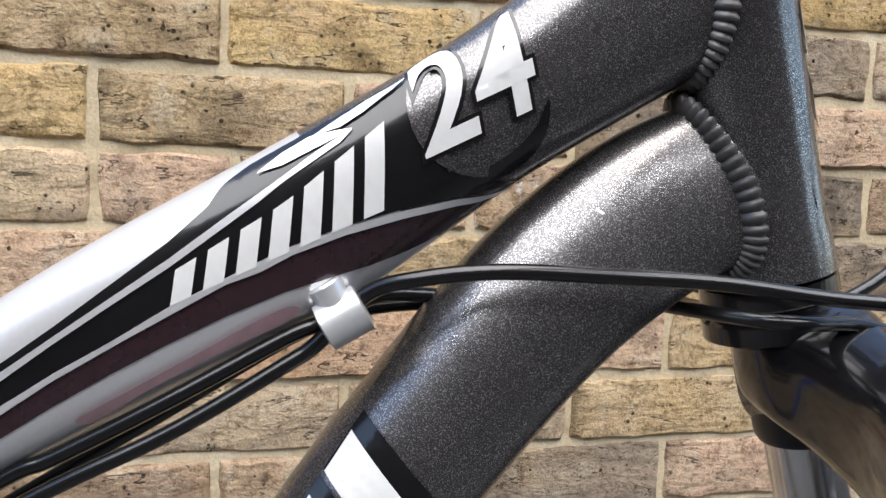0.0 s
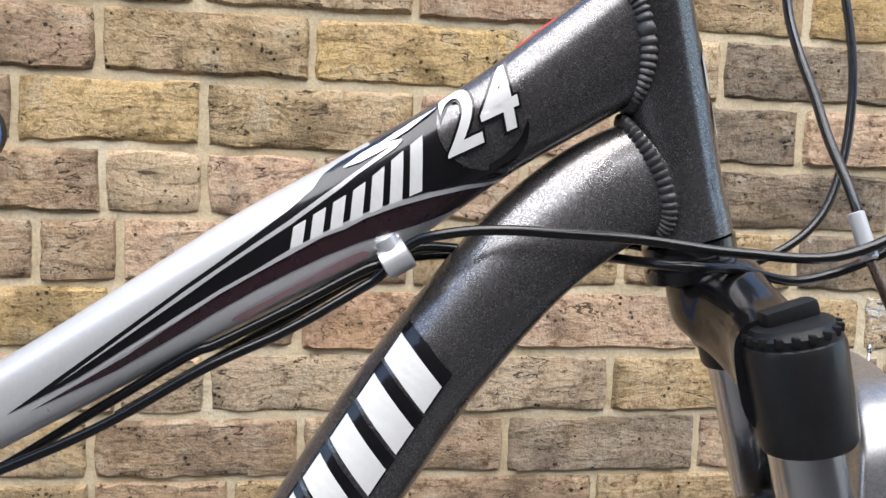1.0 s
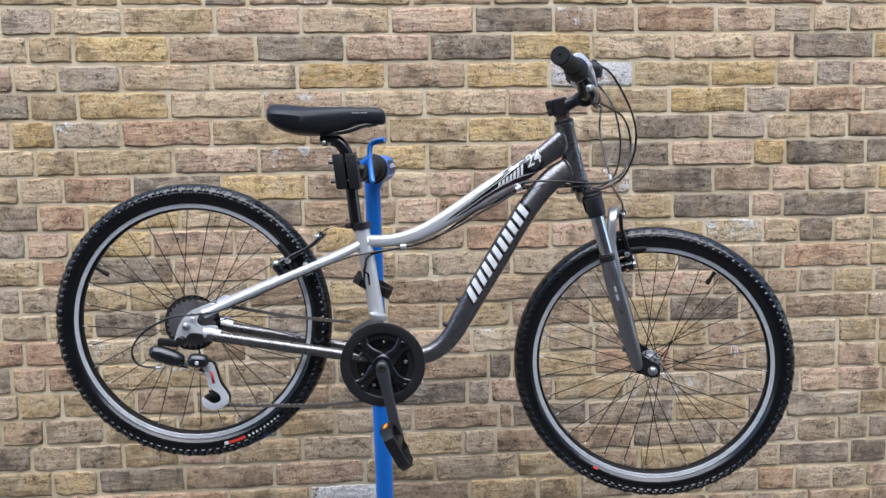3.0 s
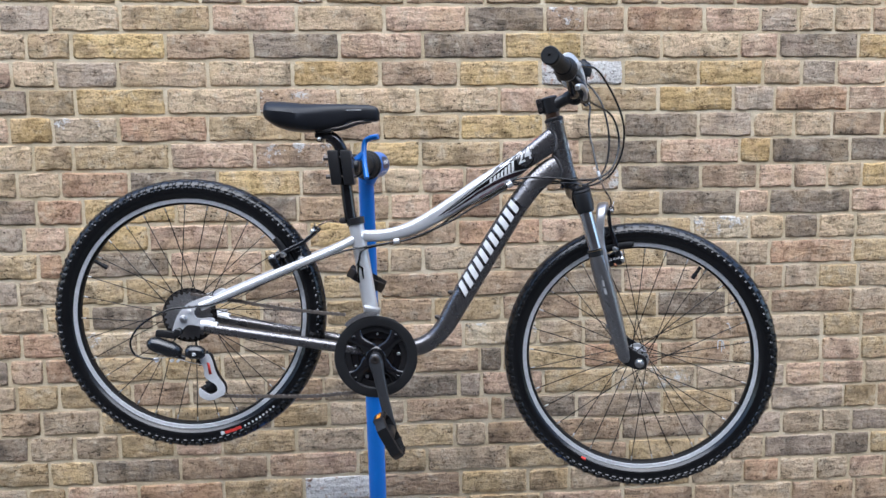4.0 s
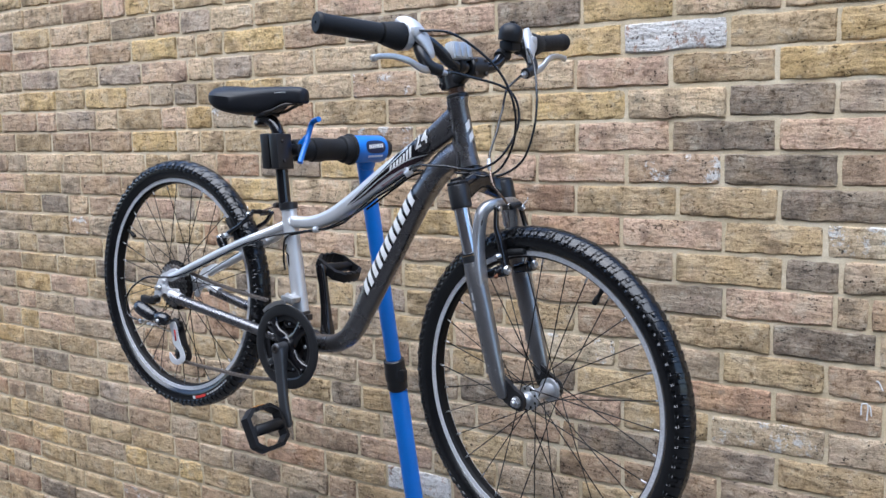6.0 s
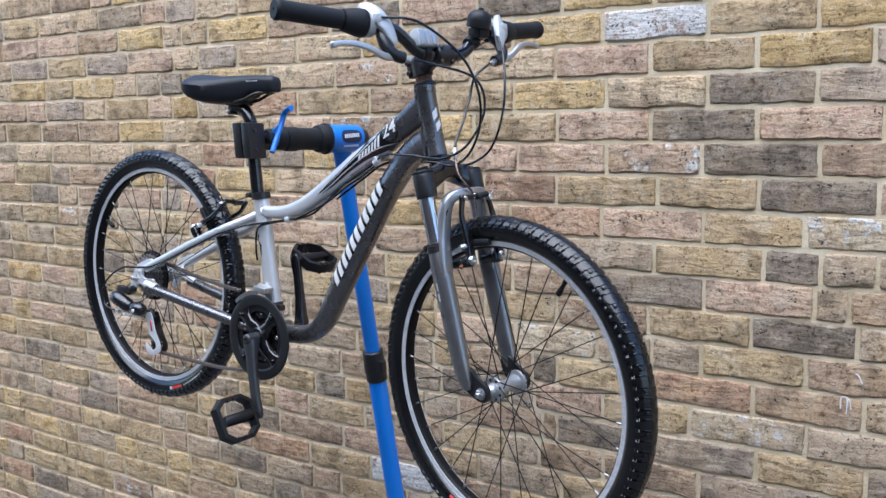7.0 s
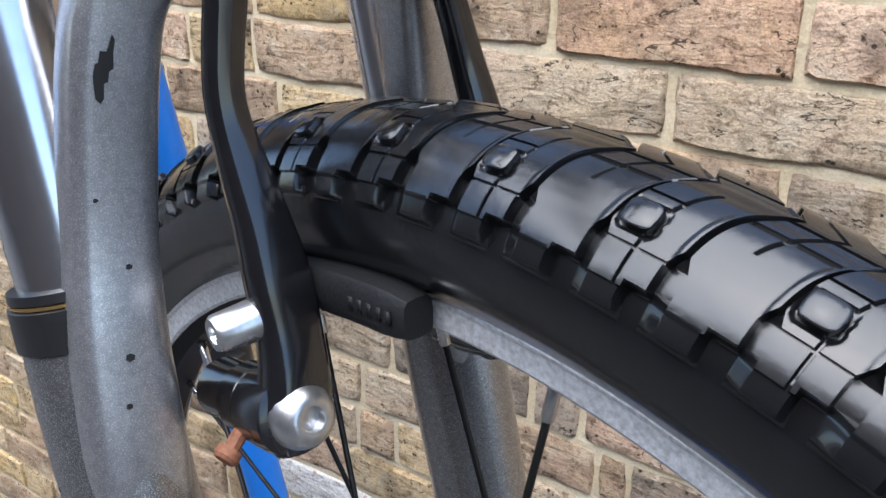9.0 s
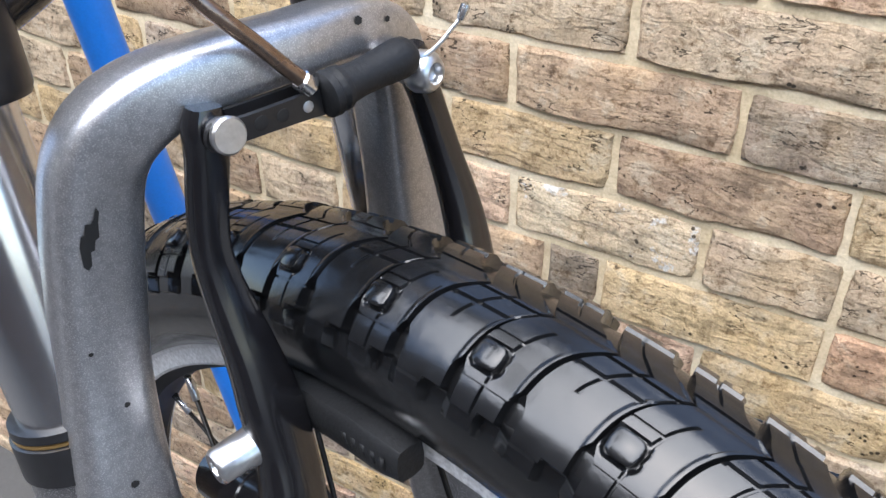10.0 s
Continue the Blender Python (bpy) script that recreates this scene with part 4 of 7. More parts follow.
def build_saddle(bike):
    rows = curve_points([(-0.597, 0.168, 0.012, 0.03, 0.012), (-0.592, 0.168, 0.0215, 0.058, 0.022), (-0.57, 0.166, 0.0245, 0.071, 0.036), (-0.54, 0.163, 0.025, 0.068, 0.042), (-0.505, 0.159, 0.0255, 0.052, 0.041), (-0.465, 0.1585, 0.0255, 0.035, 0.038), (-0.432, 0.16, 0.0235, 0.026, 0.032), (-0.408, 0.1615, 0.021, 0.0225, 0.021), (-0.375, 0.162, 0.019, 0.0195, 0.0205), (-0.353, 0.160, 0.017, 0.0155, 0.0195), (-0.3455, 0.157, 0.009, 0.007, 0.011)], 5)
    bm = bmesh.new()
    rings = []
    for u, w, hh, hw, drop in rows:
        ring = []
        for k in range(32):
            a = k * math.tau / 32
            x, y = math.sin(a), math.cos(a)
            top = y > 0
            px = math.copysign(abs(x) ** 0.75, x) * hw
            py = (abs(y) ** 0.6) * hh if top else -(abs(y) ** 0.5) * drop
            droop = -0.012 * (abs(px) / 0.07) ** 2 if top else 0.004 * (1 - (abs(px) / max(hw, 1e-4)) ** 2)
            ring.append(Vector((u, px, w + py + droop)))
        rings.append(ring)
    skin(bm, rings)
    saddle = part("saddle", bm, SADDLE, bike, "smooth black vinyl saddle")
    bm = bmesh.new()
    for k in range(7):
        slab(bm, (-0.386 - 0.0048 * k, -0.0232 - 0.00005 * k * k, 0.1685), (0.0026, 0.0006, 0.0016), 0)
    part("saddle_mark", bm, WHITE_FILM, saddle)
    for s in (-1, 1):
        bm = bmesh.new()
        hose(bm, [(-0.365, 0.006 * s, 0.145), (-0.395, 0.018 * s, 0.142), (-0.44, 0.021 * s, 0.129), (-0.5, 0.021 * s, 0.129), (-0.54, 0.03 * s, 0.137), (-0.575, 0.042 * s, 0.15)], 0.0035, 10, 6)
        part("rail", bm, DARK_STEEL, saddle)
    bm = bmesh.new()
    hose(bm, [(-0.405, 0, -0.085), (-0.4141, 0, -0.0696), (-0.4225, 0, 0.0), (-0.4305, 0, 0.07), (-0.4355, 0, 0.09), (-0.4475, 0, 0.106), (-0.462, 0, 0.113)], 0.0137, 24, 6)
    post = part("seat_post", bm, BLACK_GLOSS, bike, "black seat post")
    bm = bmesh.new()
    slab(bm, (-0.469, 0, 0.113), (0.04, 0.032, 0.013), 0.004, Euler((0, radians(8), 0)).to_matrix())
    slab(bm, (-0.469, 0, 0.124), (0.036, 0.05, 0.01), 0.004)
    rod(bm, (-0.478, -0.022, 0.106), (-0.478, 0.022, 0.106), 0.0065, seg=14)
    part("seat_clamp", bm, BLACK_SATIN, post)
    bm = bmesh.new()
    rod(bm, (-0.478, -0.026, 0.106), (-0.478, -0.02, 0.106), 0.0045, seg=6)
    part("seat_bolt", bm, STEEL, post)
    bm = bmesh.new()
    a = Vector((-0.4035, 0, -0.0765))
    up = Vector((-0.151, 0, 0.9885))
    turned(bm, a - up * 0.008, up, [(0, 0.0175), (0.001, 0.0205), (0.015, 0.0205), (0.016, 0.0145)], 32)
    slab(bm, a + Vector((-0.026, 0, 0.001)), (0.016, 0.016, 0.013), 0.003)
    collar = part("seat_collar", bm, BLACK_SATIN, bike, "black seat post collar")
    bm = bmesh.new()
    rod(bm, a + Vector((-0.03, -0.014, 0.001)), a + Vector((-0.03, 0.014, 0.001)), 0.0058, seg=14)
    rod(bm, a + Vector((-0.03, -0.0145, 0.001)), a + Vector((-0.03, -0.012, 0.001)), 0.003, seg=6)
    part("collar_bolt", bm, DARK_STEEL, collar)


# ---- wheels ----
PITCH = 35.0


def bow(a):
    """Forward sweep of the cross grooves, in pitches, at a lateral distance in mm."""
    return 0.36 * (1 - math.exp(-a / 7.5)) - 0.05 * min(1.0, a / 26)


def groove_half(q, wide):
    """Half width of a cross groove: thin at the crown, a notch at the right shoulder, broad on the left."""
    a = abs(q)
    out = min(1.0, max(0.0, (a - 17.5) / 3.0))
    if q > -3:
        out = min(1.0, max(0.0, q / 5.0))
    return wide * (0.2 + 0.2 * min(1.0, a / 10) + (2.5 if q > -3 else 1.9) * out)


def tread_height(c, level, q):
    """Height of the tread in mm: phase along the grooves, whether inside a groove, lateral distance."""
    a = abs(q)
    s = c + bow(a)
    if a > 33.5:
        return 0.0
    # The bars run on over the shoulder as knobs.
    d = abs((s - 0.15 + 0.25) % 0.5 - 0.25) * PITCH
    if a < 27.0:
        h = 2.6 if a < 16 else 2.6 + 0.6 * (a - 16) / 10
        cut = 0.0
        if level:
            cut = 1.0 + 0.9 * min(1.0, a / 8) + (1.4 if q < -3 else 2.1) * min(1.0, max(0.0, ((a - 17) if q < -3 else (q + 3)) / 3.0))
        # Alternate bars stand a little proud, with a slight dish.
        t = c % 1.0
        h += (0.45 if 0.02 < t < 0.5 else 0.0) * min(1.0, a / 5)
        # A crooked line along the crown and straight ones above the shoulder.
        zig = 2.3 if (t - 0.02) % 1.0 < 0.48 else -1.5
        if abs(q - zig) < 0.3 or (abs(a - 20.4) < 0.24 and 0.02 < t < 0.5):
            cut = max(cut, 0.9)
        # Fine cross lines and a lip beside them.
        if abs(t - 0.27) < 0.013 and a > 4 or abs(t - 0.79) < 0.012 and a < 11.5:
            cut = max(cut, 0.9)
        elif abs(t - 0.045) < 0.02 or abs(t - 0.53) < 0.018:
            h += 0.35
        if q > 12.5 and (abs(t - 0.16) < 0.03 or abs(t - 0.66) < 0.03):
            cut = max(cut, 1.3)
        if 0.53 < t < 1.0 and abs(q + 6.2) < 0.3:
            cut = max(cut, 0.9)
        if 0.285 < t < 0.5 and abs(a - 9.3) < 0.24:
            cut = max(cut, 0.7)
        if q > -3:
            h += 0.3 * min(1.0, (q + 3) / 2.5) - (1.1 if 9.5 < q < 11.5 else 0.0) - 1.1 * min(1.0, max(0.0, (q - 16) / 3))
        # A moat round each stud.
        x, y = ((s - 0.645 + 0.5) % 1.0 - 0.5) * PITCH, a - 15.0
        rr = math.hypot(max(abs(x + 0.3) - 2.6, 0), max(abs(y) - 1.7, 0)) - 1.2
        if rr < 0.7 and q < 0:
            cut = max(cut, 0.9 * min(1.0, max(0.0, (0.7 - rr) / 0.5)))
        h -= cut
        if a > 25.8 and d < 4.6:
            h = max(h, (2.9 if q < 0 else 1.9) * min(1.0, (4.6 - d) / 0.9))
        elif a > 25.8:
            h *= max(0.0, (27.0 - a) / 1.2)
        return max(h, 0.0)
    if a < 33.0 and d < 4.6:
        return (2.9 if q < 0 else 1.9) * min(1.0, (4.6 - d) / 0.9, (33.0 - a) / 1.6)
    return 0.0


def tyre_mesh(fine):
    """A tyre about the v axis: bulging carcass, cut tread with studs on the crown, thin ribs on the walls."""
    pitches, centre, r, q0 = 55, 0.2795, 0.0248, 24.3
    steps = 36 if fine else 8
    lateral = list(np.linspace(-34.2, 34.2, 151 if fine else 47))
    if fine:
        for edge in (-1.5, 2.3, -9.3, 9.3, -20.4, 20.4):
            w = 0.3 if abs(edge) < 5 else 0.24
            lateral = [q for q in lateral if abs(q - edge) > w + 0.3] + [edge - w - 0.1, edge - w + 0.01, edge + w - 0.01, edge + w + 0.1]
    lateral = sorted(lateral)
    flank = [34.2 + (2.62 * q0 - 34.2) * (k / 9) ** 0.9 for k in range(1, 10)]
    lateral = [-q for q in flank[::-1]] + lateral + flank
    # Stations along a pitch follow the groove edges.
    columns = []
    for q in lateral:
        a, column = abs(q), []
        for phase, following, wide in ((0.02, 0.5, 1.0), (0.5, 1.02, 0.85)):
            h0, h1 = groove_half(q, wide) / PITCH, groove_half(q, 0.85 if wide == 1.0 else 1.0) / PITCH
            e = 0.16 / PITCH
            column += [(phase - h0, 1), (phase + h0, 1), (phase + h0 + e, 0)]
            start, stop = phase + h0 + e, following - h1 - e
            column += [(start + (stop - start) * k / steps, 0) for k in range(1, steps)] + [(stop, 0)]
        columns.append([(c + bow(a), tread_height(c, level, q)) for c, level in column])
    per, k = len(columns[0]), len(lateral)
    verts = []
    for p in range(pitches):
        for i in range(per):
            for q, column in zip(lateral, columns):
                s, h = column[i]
                if 36 < abs(q) < 38 or 47 < abs(q) < 48.5:
                    h += 0.6
                t, a = math.tau * (p + s) / pitches, q / q0
                rr = r + h / 1000 - 0.0022
                R = centre + rr * math.cos(a)
                verts.append((R * math.cos(t), rr * math.sin(a) * 1.03, R * math.sin(t)))
    n = pitches * per
    faces = [(i * k + j, i * k + j + 1, ((i + 1) % n) * k + j + 1, ((i + 1) % n) * k + j) for i in range(n) for j in range(k - 1)]
    # Studs: rounded blocks in a row on either side of the crown.
    for p in range(pitches):
        for side in (-1,):
            base = len(verts)
            for grow, h in ((1.06, 0.4), (1.02, 3.6), (0.95, 4.5), (0.82, 4.75)):
                for m in range(16):
                    an = math.tau * m / 16
                    c, sn = math.cos(an), math.sin(an)
                    x = math.copysign(abs(c) ** 0.55, c) * 3.6 * grow - 0.3
                    y = math.copysign(abs(sn) ** 0.55, sn) * 2.8 * grow + 15.0
                    t, a = math.tau * (p + 0.645 + x / PITCH) / pitches, side * y / q0
                    rr = r + h / 1000 - 0.0022
                    R = centre + rr * math.cos(a)
                    verts.append((R * math.cos(t), rr * math.sin(a) * 1.03, R * math.sin(t)))
            for ring in range(3):
                for m in range(16):
                    o = base + ring * 16
                    quad = (o + m, o + (m + 1) % 16, o + 16 + (m + 1) % 16, o + 16 + m)
                    faces.append(quad if side < 0 else quad[::-1])
            cap = tuple(base + 48 + m for m in range(16))
            faces.append(cap if side < 0 else cap[::-1])
    me = bpy.data.meshes.new("tyre")
    me.from_pydata(verts, [], faces)
    me.polygons.foreach_set("use_smooth", [True] * len(faces))
    me.set_sharp_from_angle(angle=radians(42))
    me.materials.append(RUBBER)
    return me


def ring_band(bm, profile, seg=120, whole=True):
    """A band turned about the v axis through a closed profile of (radius, v)."""
    rings = []
    for i in range(seg):
        t = math.tau * i / seg
        rings.append([Vector((r * math.cos(t), v, r * math.sin(t))) for r, v in profile])
    skin(bm, rings, loop=True)
    return bm


def sidewall_patch(bm, a0, a1, r0, r1, side=-1, n=24):
    """A label strip on the tyre's wall between two angles."""
    grid = []
    for i in range(n + 1):
        t = a0 + (a1 - a0) * i / n
        row = []
        for j in range(4):
            R = r0 + (r1 - r0) * j / 3
            x = max(-0.999, min(0.999, (R - 0.2795) / 0.0225))
            v = side * (0.0225 * math.sqrt(1 - x * x) * 1.03 + 0.0009)
            row.append(bm.verts.new((R * math.cos(t), v, R * math.sin(t))))
        grid.append(row)
    for i in range(n):
        for j in range(3):
            bm.faces.new((grid[i][j], grid[i + 1][j], grid[i + 1][j + 1], grid[i][j + 1]))


def build_wheel(bike, place, fine, hub_half, flange, phase, valve):
    """A wheel: black rim with bare brake tracks, tyre, hub, 32 crossed spokes, valve."""
    bm = bmesh.new()
    ring_band(bm, [(0.2615, -0.0128), (0.2632, -0.0118), (0.2632, 0.0118), (0.2615, 0.0128), (0.2525, 0.0117), (0.2487, 0.007), (0.2478, 0.0), (0.2487, -0.007), (0.2525, -0.0117)], 160)
    wheel = part("wheel", bm, RIM_BLACK, bike, "spoked wheel with a black rim", 25)
    wheel.matrix_basis = place
    for s in (-1, 1):
        bm = bmesh.new()
        ring_band(bm, [(0.2622, s * 0.0128), (0.2622, s * 0.0136), (0.2612, s * 0.0143), (0.2605, s * 0.0142), (0.2598, s * 0.0137), (0.2538, s * 0.0134), (0.2528, s * 0.0128), (0.2528, s * 0.0112)], 160)
        part("brake_track", bm, RIM_ALLOY, wheel, "brushed silver brake track", 25)
    tyre = new("tyre", tyre_mesh(fine))
    tyre.parent = wheel
    tyre["label"] = "black knobbly rubber tyre"
    bm = bmesh.new()
    w = hub_half
    turned(bm, (0, -w, 0), (0, 1, 0), [(0, 0.007), (0.004, 0.011), (0.01, 0.0125), (w - flange - 0.0015, 0.0125), (w - flange - 0.0015, 0.0215), (w - flange, 0.0225), (w - flange + 0.003, 0.0225), (w - flange + 0.0045, 0.0215), (w - flange + 0.006, 0.0145), (w, 0.0105), (w + flange - 0.006, 0.0145), (w + flange - 0.0045, 0.0215), (w + flange - 0.003, 0.0225), (w + flange, 0.0225), (w + flange + 0.0015, 0.0215), (w + flange + 0.0015, 0.0135), (2 * w - 0.01, 0.0125), (2 * w - 0.004, 0.011), (2 * w, 0.007)], 40)
    hub = part("hub", bm, ALLOY, wheel, "silver alloy hub with pierced flanges")
    # Black discs on the flanges paint the shade of their holes.
    for side in (-1, 1):
        for k in range(8):
            t = math.tau * (k + 0.5) / 8
            c = Vector((0.0172 * math.cos(t), side * (flange + 0.0015), 0.0172 * math.sin(t)))
            bm = bmesh.new()
            rod(bm, c, c + Vector((0, side * 0.0004, 0)), 0.0026, seg=10)
            part("flange_hole", bm, HOLE_CHIP_BLACK, hub)
    bm = bmesh.new()
    rod(bm, (0, -0.066, 0), (0, 0.066, 0), 0.0048, seg=14)
    for s in (-1, 1):
        rod(bm, (0, s * (w + 0.001), 0), (0, s * (w + 0.006), 0), 0.0085, seg=6)
    part("axle", bm, STEEL, wheel)
    for k in range(32):
        rim_a = math.tau * (k + 0.5) / 32 + phase
        side = -1 if k % 2 else 1
        trail = 1 if (k // 2) % 2 else -1
        hub_a = rim_a + trail * radians(62)
        p = Vector((0.0195 * math.cos(hub_a), side * (flange + 0.0012 * trail), 0.0195 * math.sin(hub_a)))
        q = Vector((0.248 * math.cos(rim_a), side * 0.0035, 0.248 * math.sin(rim_a)))
        bm = bmesh.new()
        rod(bm, p, q, 0.00105, seg=6)
        part("spoke", bm, SPOKE, wheel)
        d = (q - p).normalized()
        bm = bmesh.new()
        rod(bm, q - d * 0.011, q, 0.0017, seg=6)
        part("nipple", bm, STEEL, wheel)
    bm = bmesh.new()
    d = Vector((math.cos(valve), 0, math.sin(valve)))
    turned(bm, d * 0.246, -d, [(0, 0.0045), (0.004, 0.0045), (0.005, 0.004), (0.018, 0.004), (0.019, 0.0052), (0.03, 0.0052), (0.032, 0.0035)], 16)
    part("valve", bm, GRIP, wheel, "black valve with a cap")
    return wheel, tyre


# ---- fork and brakes ----
def build_fork(bike):
    def fork_part(name, bm, material, parent=None, label=""):
        ob = part(name, bm, material, parent or bike, label)
        if parent is None:
            ob.matrix_basis = FORK_TURN
        return ob

    far = lambda v: v * (0.78 if v > 0 else 1.0)
    leg = lambda w, v: Vector((0.114 + (-0.053 - w) * 0.2725, v, w))
    # Lower race and crown.
    bm = bmesh.new()
    turned(bm, PIVOT + DOWN * 0.0005, DOWN, [(0, 0.0185), (0.001, 0.0212), (0.007, 0.0212), (0.0085, 0.0196), (0.0105, 0.0196), (0.012, 0.022), (0.0175, 0.022), (0.019, 0.019)], 40)
    fork_part("headset_race", bm, BLACK_GLOSS, None, "glossy black lower headset race")
    bm = bmesh.new()
    rows = curve_points([(-0.069, 0.1045, -0.03, 0.0175, 0.0235), (-0.05, 0.1035, -0.0255, 0.0155, 0.021), (-0.028, 0.0975, -0.0185, 0.0165, 0.0195), (-0.013, 0.0925, -0.0135, 0.0205, 0.0185), (0.0, 0.0905, -0.012, 0.0215, 0.018), (0.013, 0.0925, -0.0135, 0.0205, 0.0185), (0.028, 0.0975, -0.0185, 0.0165, 0.0195), (0.05, 0.1035, -0.0255, 0.0155, 0.021), (0.069, 0.1045, -0.03, 0.0175, 0.0235)], 5)
    rings = []
    for v, u, w, a, b in rows:
        v, ring = far(v), []
        for k in range(28):
            t = k * math.tau / 28
            c, s = math.cos(t), math.sin(t)
            x, y = math.copysign(abs(c) ** 0.62, c) * a, math.copysign(abs(s) ** 0.62, s) * b
            ring.append(Vector((u + x * 0.9707 + y * -0.2401, v, w + x * 0.2401 + y * 0.9707)))
        rings.append(ring)
    skin(bm, rings)
    crown = fork_part("fork_crown", bm, BLACK_GLOSS, None, "glossy black fork crown")
    for s in (-1, 1):
        v = far(0.068 * s)
        bm = bmesh.new()
        top = leg(-0.0145, v) + Vector((0.003, 0, 0))
        turned(bm, top, DOWN, [(0, 0.0165), (0.0015, 0.0188), (0.004, 0.0195), (0.036, 0.0191), (0.0415, 0.0188), (0.0435, 0.0178), (0.0435, 0.015)], 40)
        cup = fork_part("stanchion_cup", bm, BLACK_SATIN, None, "scuffed black stanchion cap")
        if s < 0:
            bm = bmesh.new()
            turned(bm, top + AXIS * -0.001, AXIS, [(0, 0.018), (0.0035, 0.018), (0.0045, 0.0167), (0.0065, 0.0157), (0.0075, 0.0125)], 40)
            for k in range(18):
                a = k * math.tau / 18
                side = Vector((0.9707, 0, 0.2401)) * math.cos(a) + Vector((0, 1, 0)) * math.sin(a)
                slab(bm, top + side * 0.0174 + AXIS * 0.0022, (0.003, 0.003, 0.0035), 0.0006)
            slab(bm, top + AXIS * 0.0085, (0.024, 0.0085, 0.009), 0.003, Euler((0, radians(-15), radians(20))).to_matrix())
            fork_part("preload_dial", bm, PLASTIC, cup, "ribbed black preload dial")
        else:
            bm = bmesh.new()
            turned(bm, top + AXIS * -0.001, AXIS, [(0, 0.0185), (0.004, 0.0175), (0.0055, 0.012)], 32)
            fork_part("stanchion_plug", bm, PLASTIC, cup)
        bm = bmesh.new()
        rod(bm, leg(-0.045, v), leg(-0.16, v), 0.0142, seg=40)
        fork_part("stanchion", bm, CHROME, None, "polished chrome stanchion")
        bm = bmesh.new()
        turned(bm, leg(-0.136, v), DOWN, [(0, 0.0148), (0.0005, 0.0168), (0.003, 0.017), (0.0035, 0.0162), (0.0045, 0.0162), (0.005, 0.0176), (0.016, 0.0178), (0.017, 0.016)], 36)
        seal = fork_part("wiper_seal", bm, BLACK_SATIN, None)
        bm = bmesh.new()
        turned(bm, leg(-0.1392, v), DOWN, [(0, 0.0158), (0.0003, 0.0169), (0.001, 0.0169), (0.0013, 0.0158)], 36)
        fork_part("spring_ring", bm, BRASS, seal, "thin brass ring")
        # Lower leg, tapering to a forward dropout.
        bm = bmesh.new()
        rows = [(*leg(-0.152, v), 0.0165, 0.0168), (*leg(-0.158, v), 0.0172, 0.0172), (*leg(-0.175, v), 0.019, 0.0176), (*leg(-0.22, v), 0.0194, 0.0172), (*leg(-0.3, v), 0.0178, 0.0158), (*leg(-0.34, v), 0.0162, 0.014), (*leg(-0.365, v), 0.0142, 0.0115), (*leg(-0.382, v * 0.97), 0.012, 0.008), (*leg(-0.391, v * 0.95), 0.007, 0.005)]
        pts = curve_points(rows, 6)
        rings = []
        for (p, t, a, b), q in zip(frames_of(pts), pts):
            ring = []
            for k in range(28):
                an = k * math.tau / 28
                lat = Vector((0, 1, 0))
                fore = lat.cross(t).normalized()
                ring.append(p + fore * math.cos(an) * q[3] + lat * math.sin(an) * q[4])
            rings.append(ring)
        skin(bm, rings)
        lower = fork_part("lower_leg", bm, FORK_PAINT, None, "scuffed dark grey fork leg")
        bm = bmesh.new()
        plate(bm, smooth_outline([(0.188, -0.35), (0.207, -0.352), (0.228, -0.369), (0.246, -0.376), (0.252, -0.388), (0.249, -0.404), (0.235, -0.408), (0.214, -0.401), (0.196, -0.391), (0.187, -0.372)], 3), v * 0.8, v * 0.93, 0.0015)
        fork_part("dropout", bm, BLACK_SATIN, lower)
        bm = bmesh.new()
        rod(bm, (0.236, v * 0.9, -0.392), (0.236, v * 1.04, -0.392), 0.0086, seg=6)
        turned(bm, (0.236, v * 0.925, -0.392), (0, s, 0), [(0, 0.0105), (0.002, 0.0105), (0.0025, 0.005), (0.011, 0.0045), (0.0125, 0.0035)], 16)
        fork_part("axle_nut", bm, STEEL, lower)
        # Small bosses behind the leg and a pale stripe decal on its outside.
        for w in (-0.31, -0.345):
            bm = bmesh.new()
            slab(bm, leg(w, v) + Vector((-0.017, 0, 0)), (0.012, 0.008, 0.012), 0.003)
            fork_part("leg_tab", bm, FORK_PAINT, lower)
        bm = bmesh.new()
        grid = []
        for k in range(12):
            w = -0.185 - 0.05 * k / 11
            c = leg(w, v)
            grid.append([bm.verts.new(c + Vector((0.0176 * math.sin(a) * 0.98, s * 0.0171 * math.cos(a) * 1.02, 0))) for a in (-0.28, -0.12, 0.04)])
        for k in range(11):
            if k % 4 == 3:
                continue
            for j in range(2):
                bm.faces.new((grid[k][j], grid[k + 1][j], grid[k + 1][j + 1], grid[k][j + 1]))
        fork_part("leg_decal", bm, SILVER_PAINT, lower)
        spots = random.Random(31 if s < 0 else 47)
        for _ in range(26):
            w, a, r = spots.uniform(-0.36, -0.18), spots.uniform(-1.3, 1.3), spots.uniform(0.0005, 0.0016)
            taper = 1.0 - 0.45 * max(0.0, (-0.22 - w) / 0.14) * 0.35
            c, side = leg(w, v), Vector((math.sin(a), s * math.cos(a), 0))
            up = Vector((-0.27, 0, 1)).normalized()
            across = side.cross(up)
            centre = c + Vector((side.x * 0.0177, side.y * 0.0173, 0)) * taper
            bm = bmesh.new()
            ring = [centre + side * 0.0003 + up * (r * spots.uniform(0.7, 2.2) * math.cos(k * math.tau / 7)) + across * (r * spots.uniform(0.6, 1.1) * math.sin(k * math.tau / 7)) for k in range(7)]
            back = [q - side * 0.002 for q in ring]
            skin(bm, [back, ring])
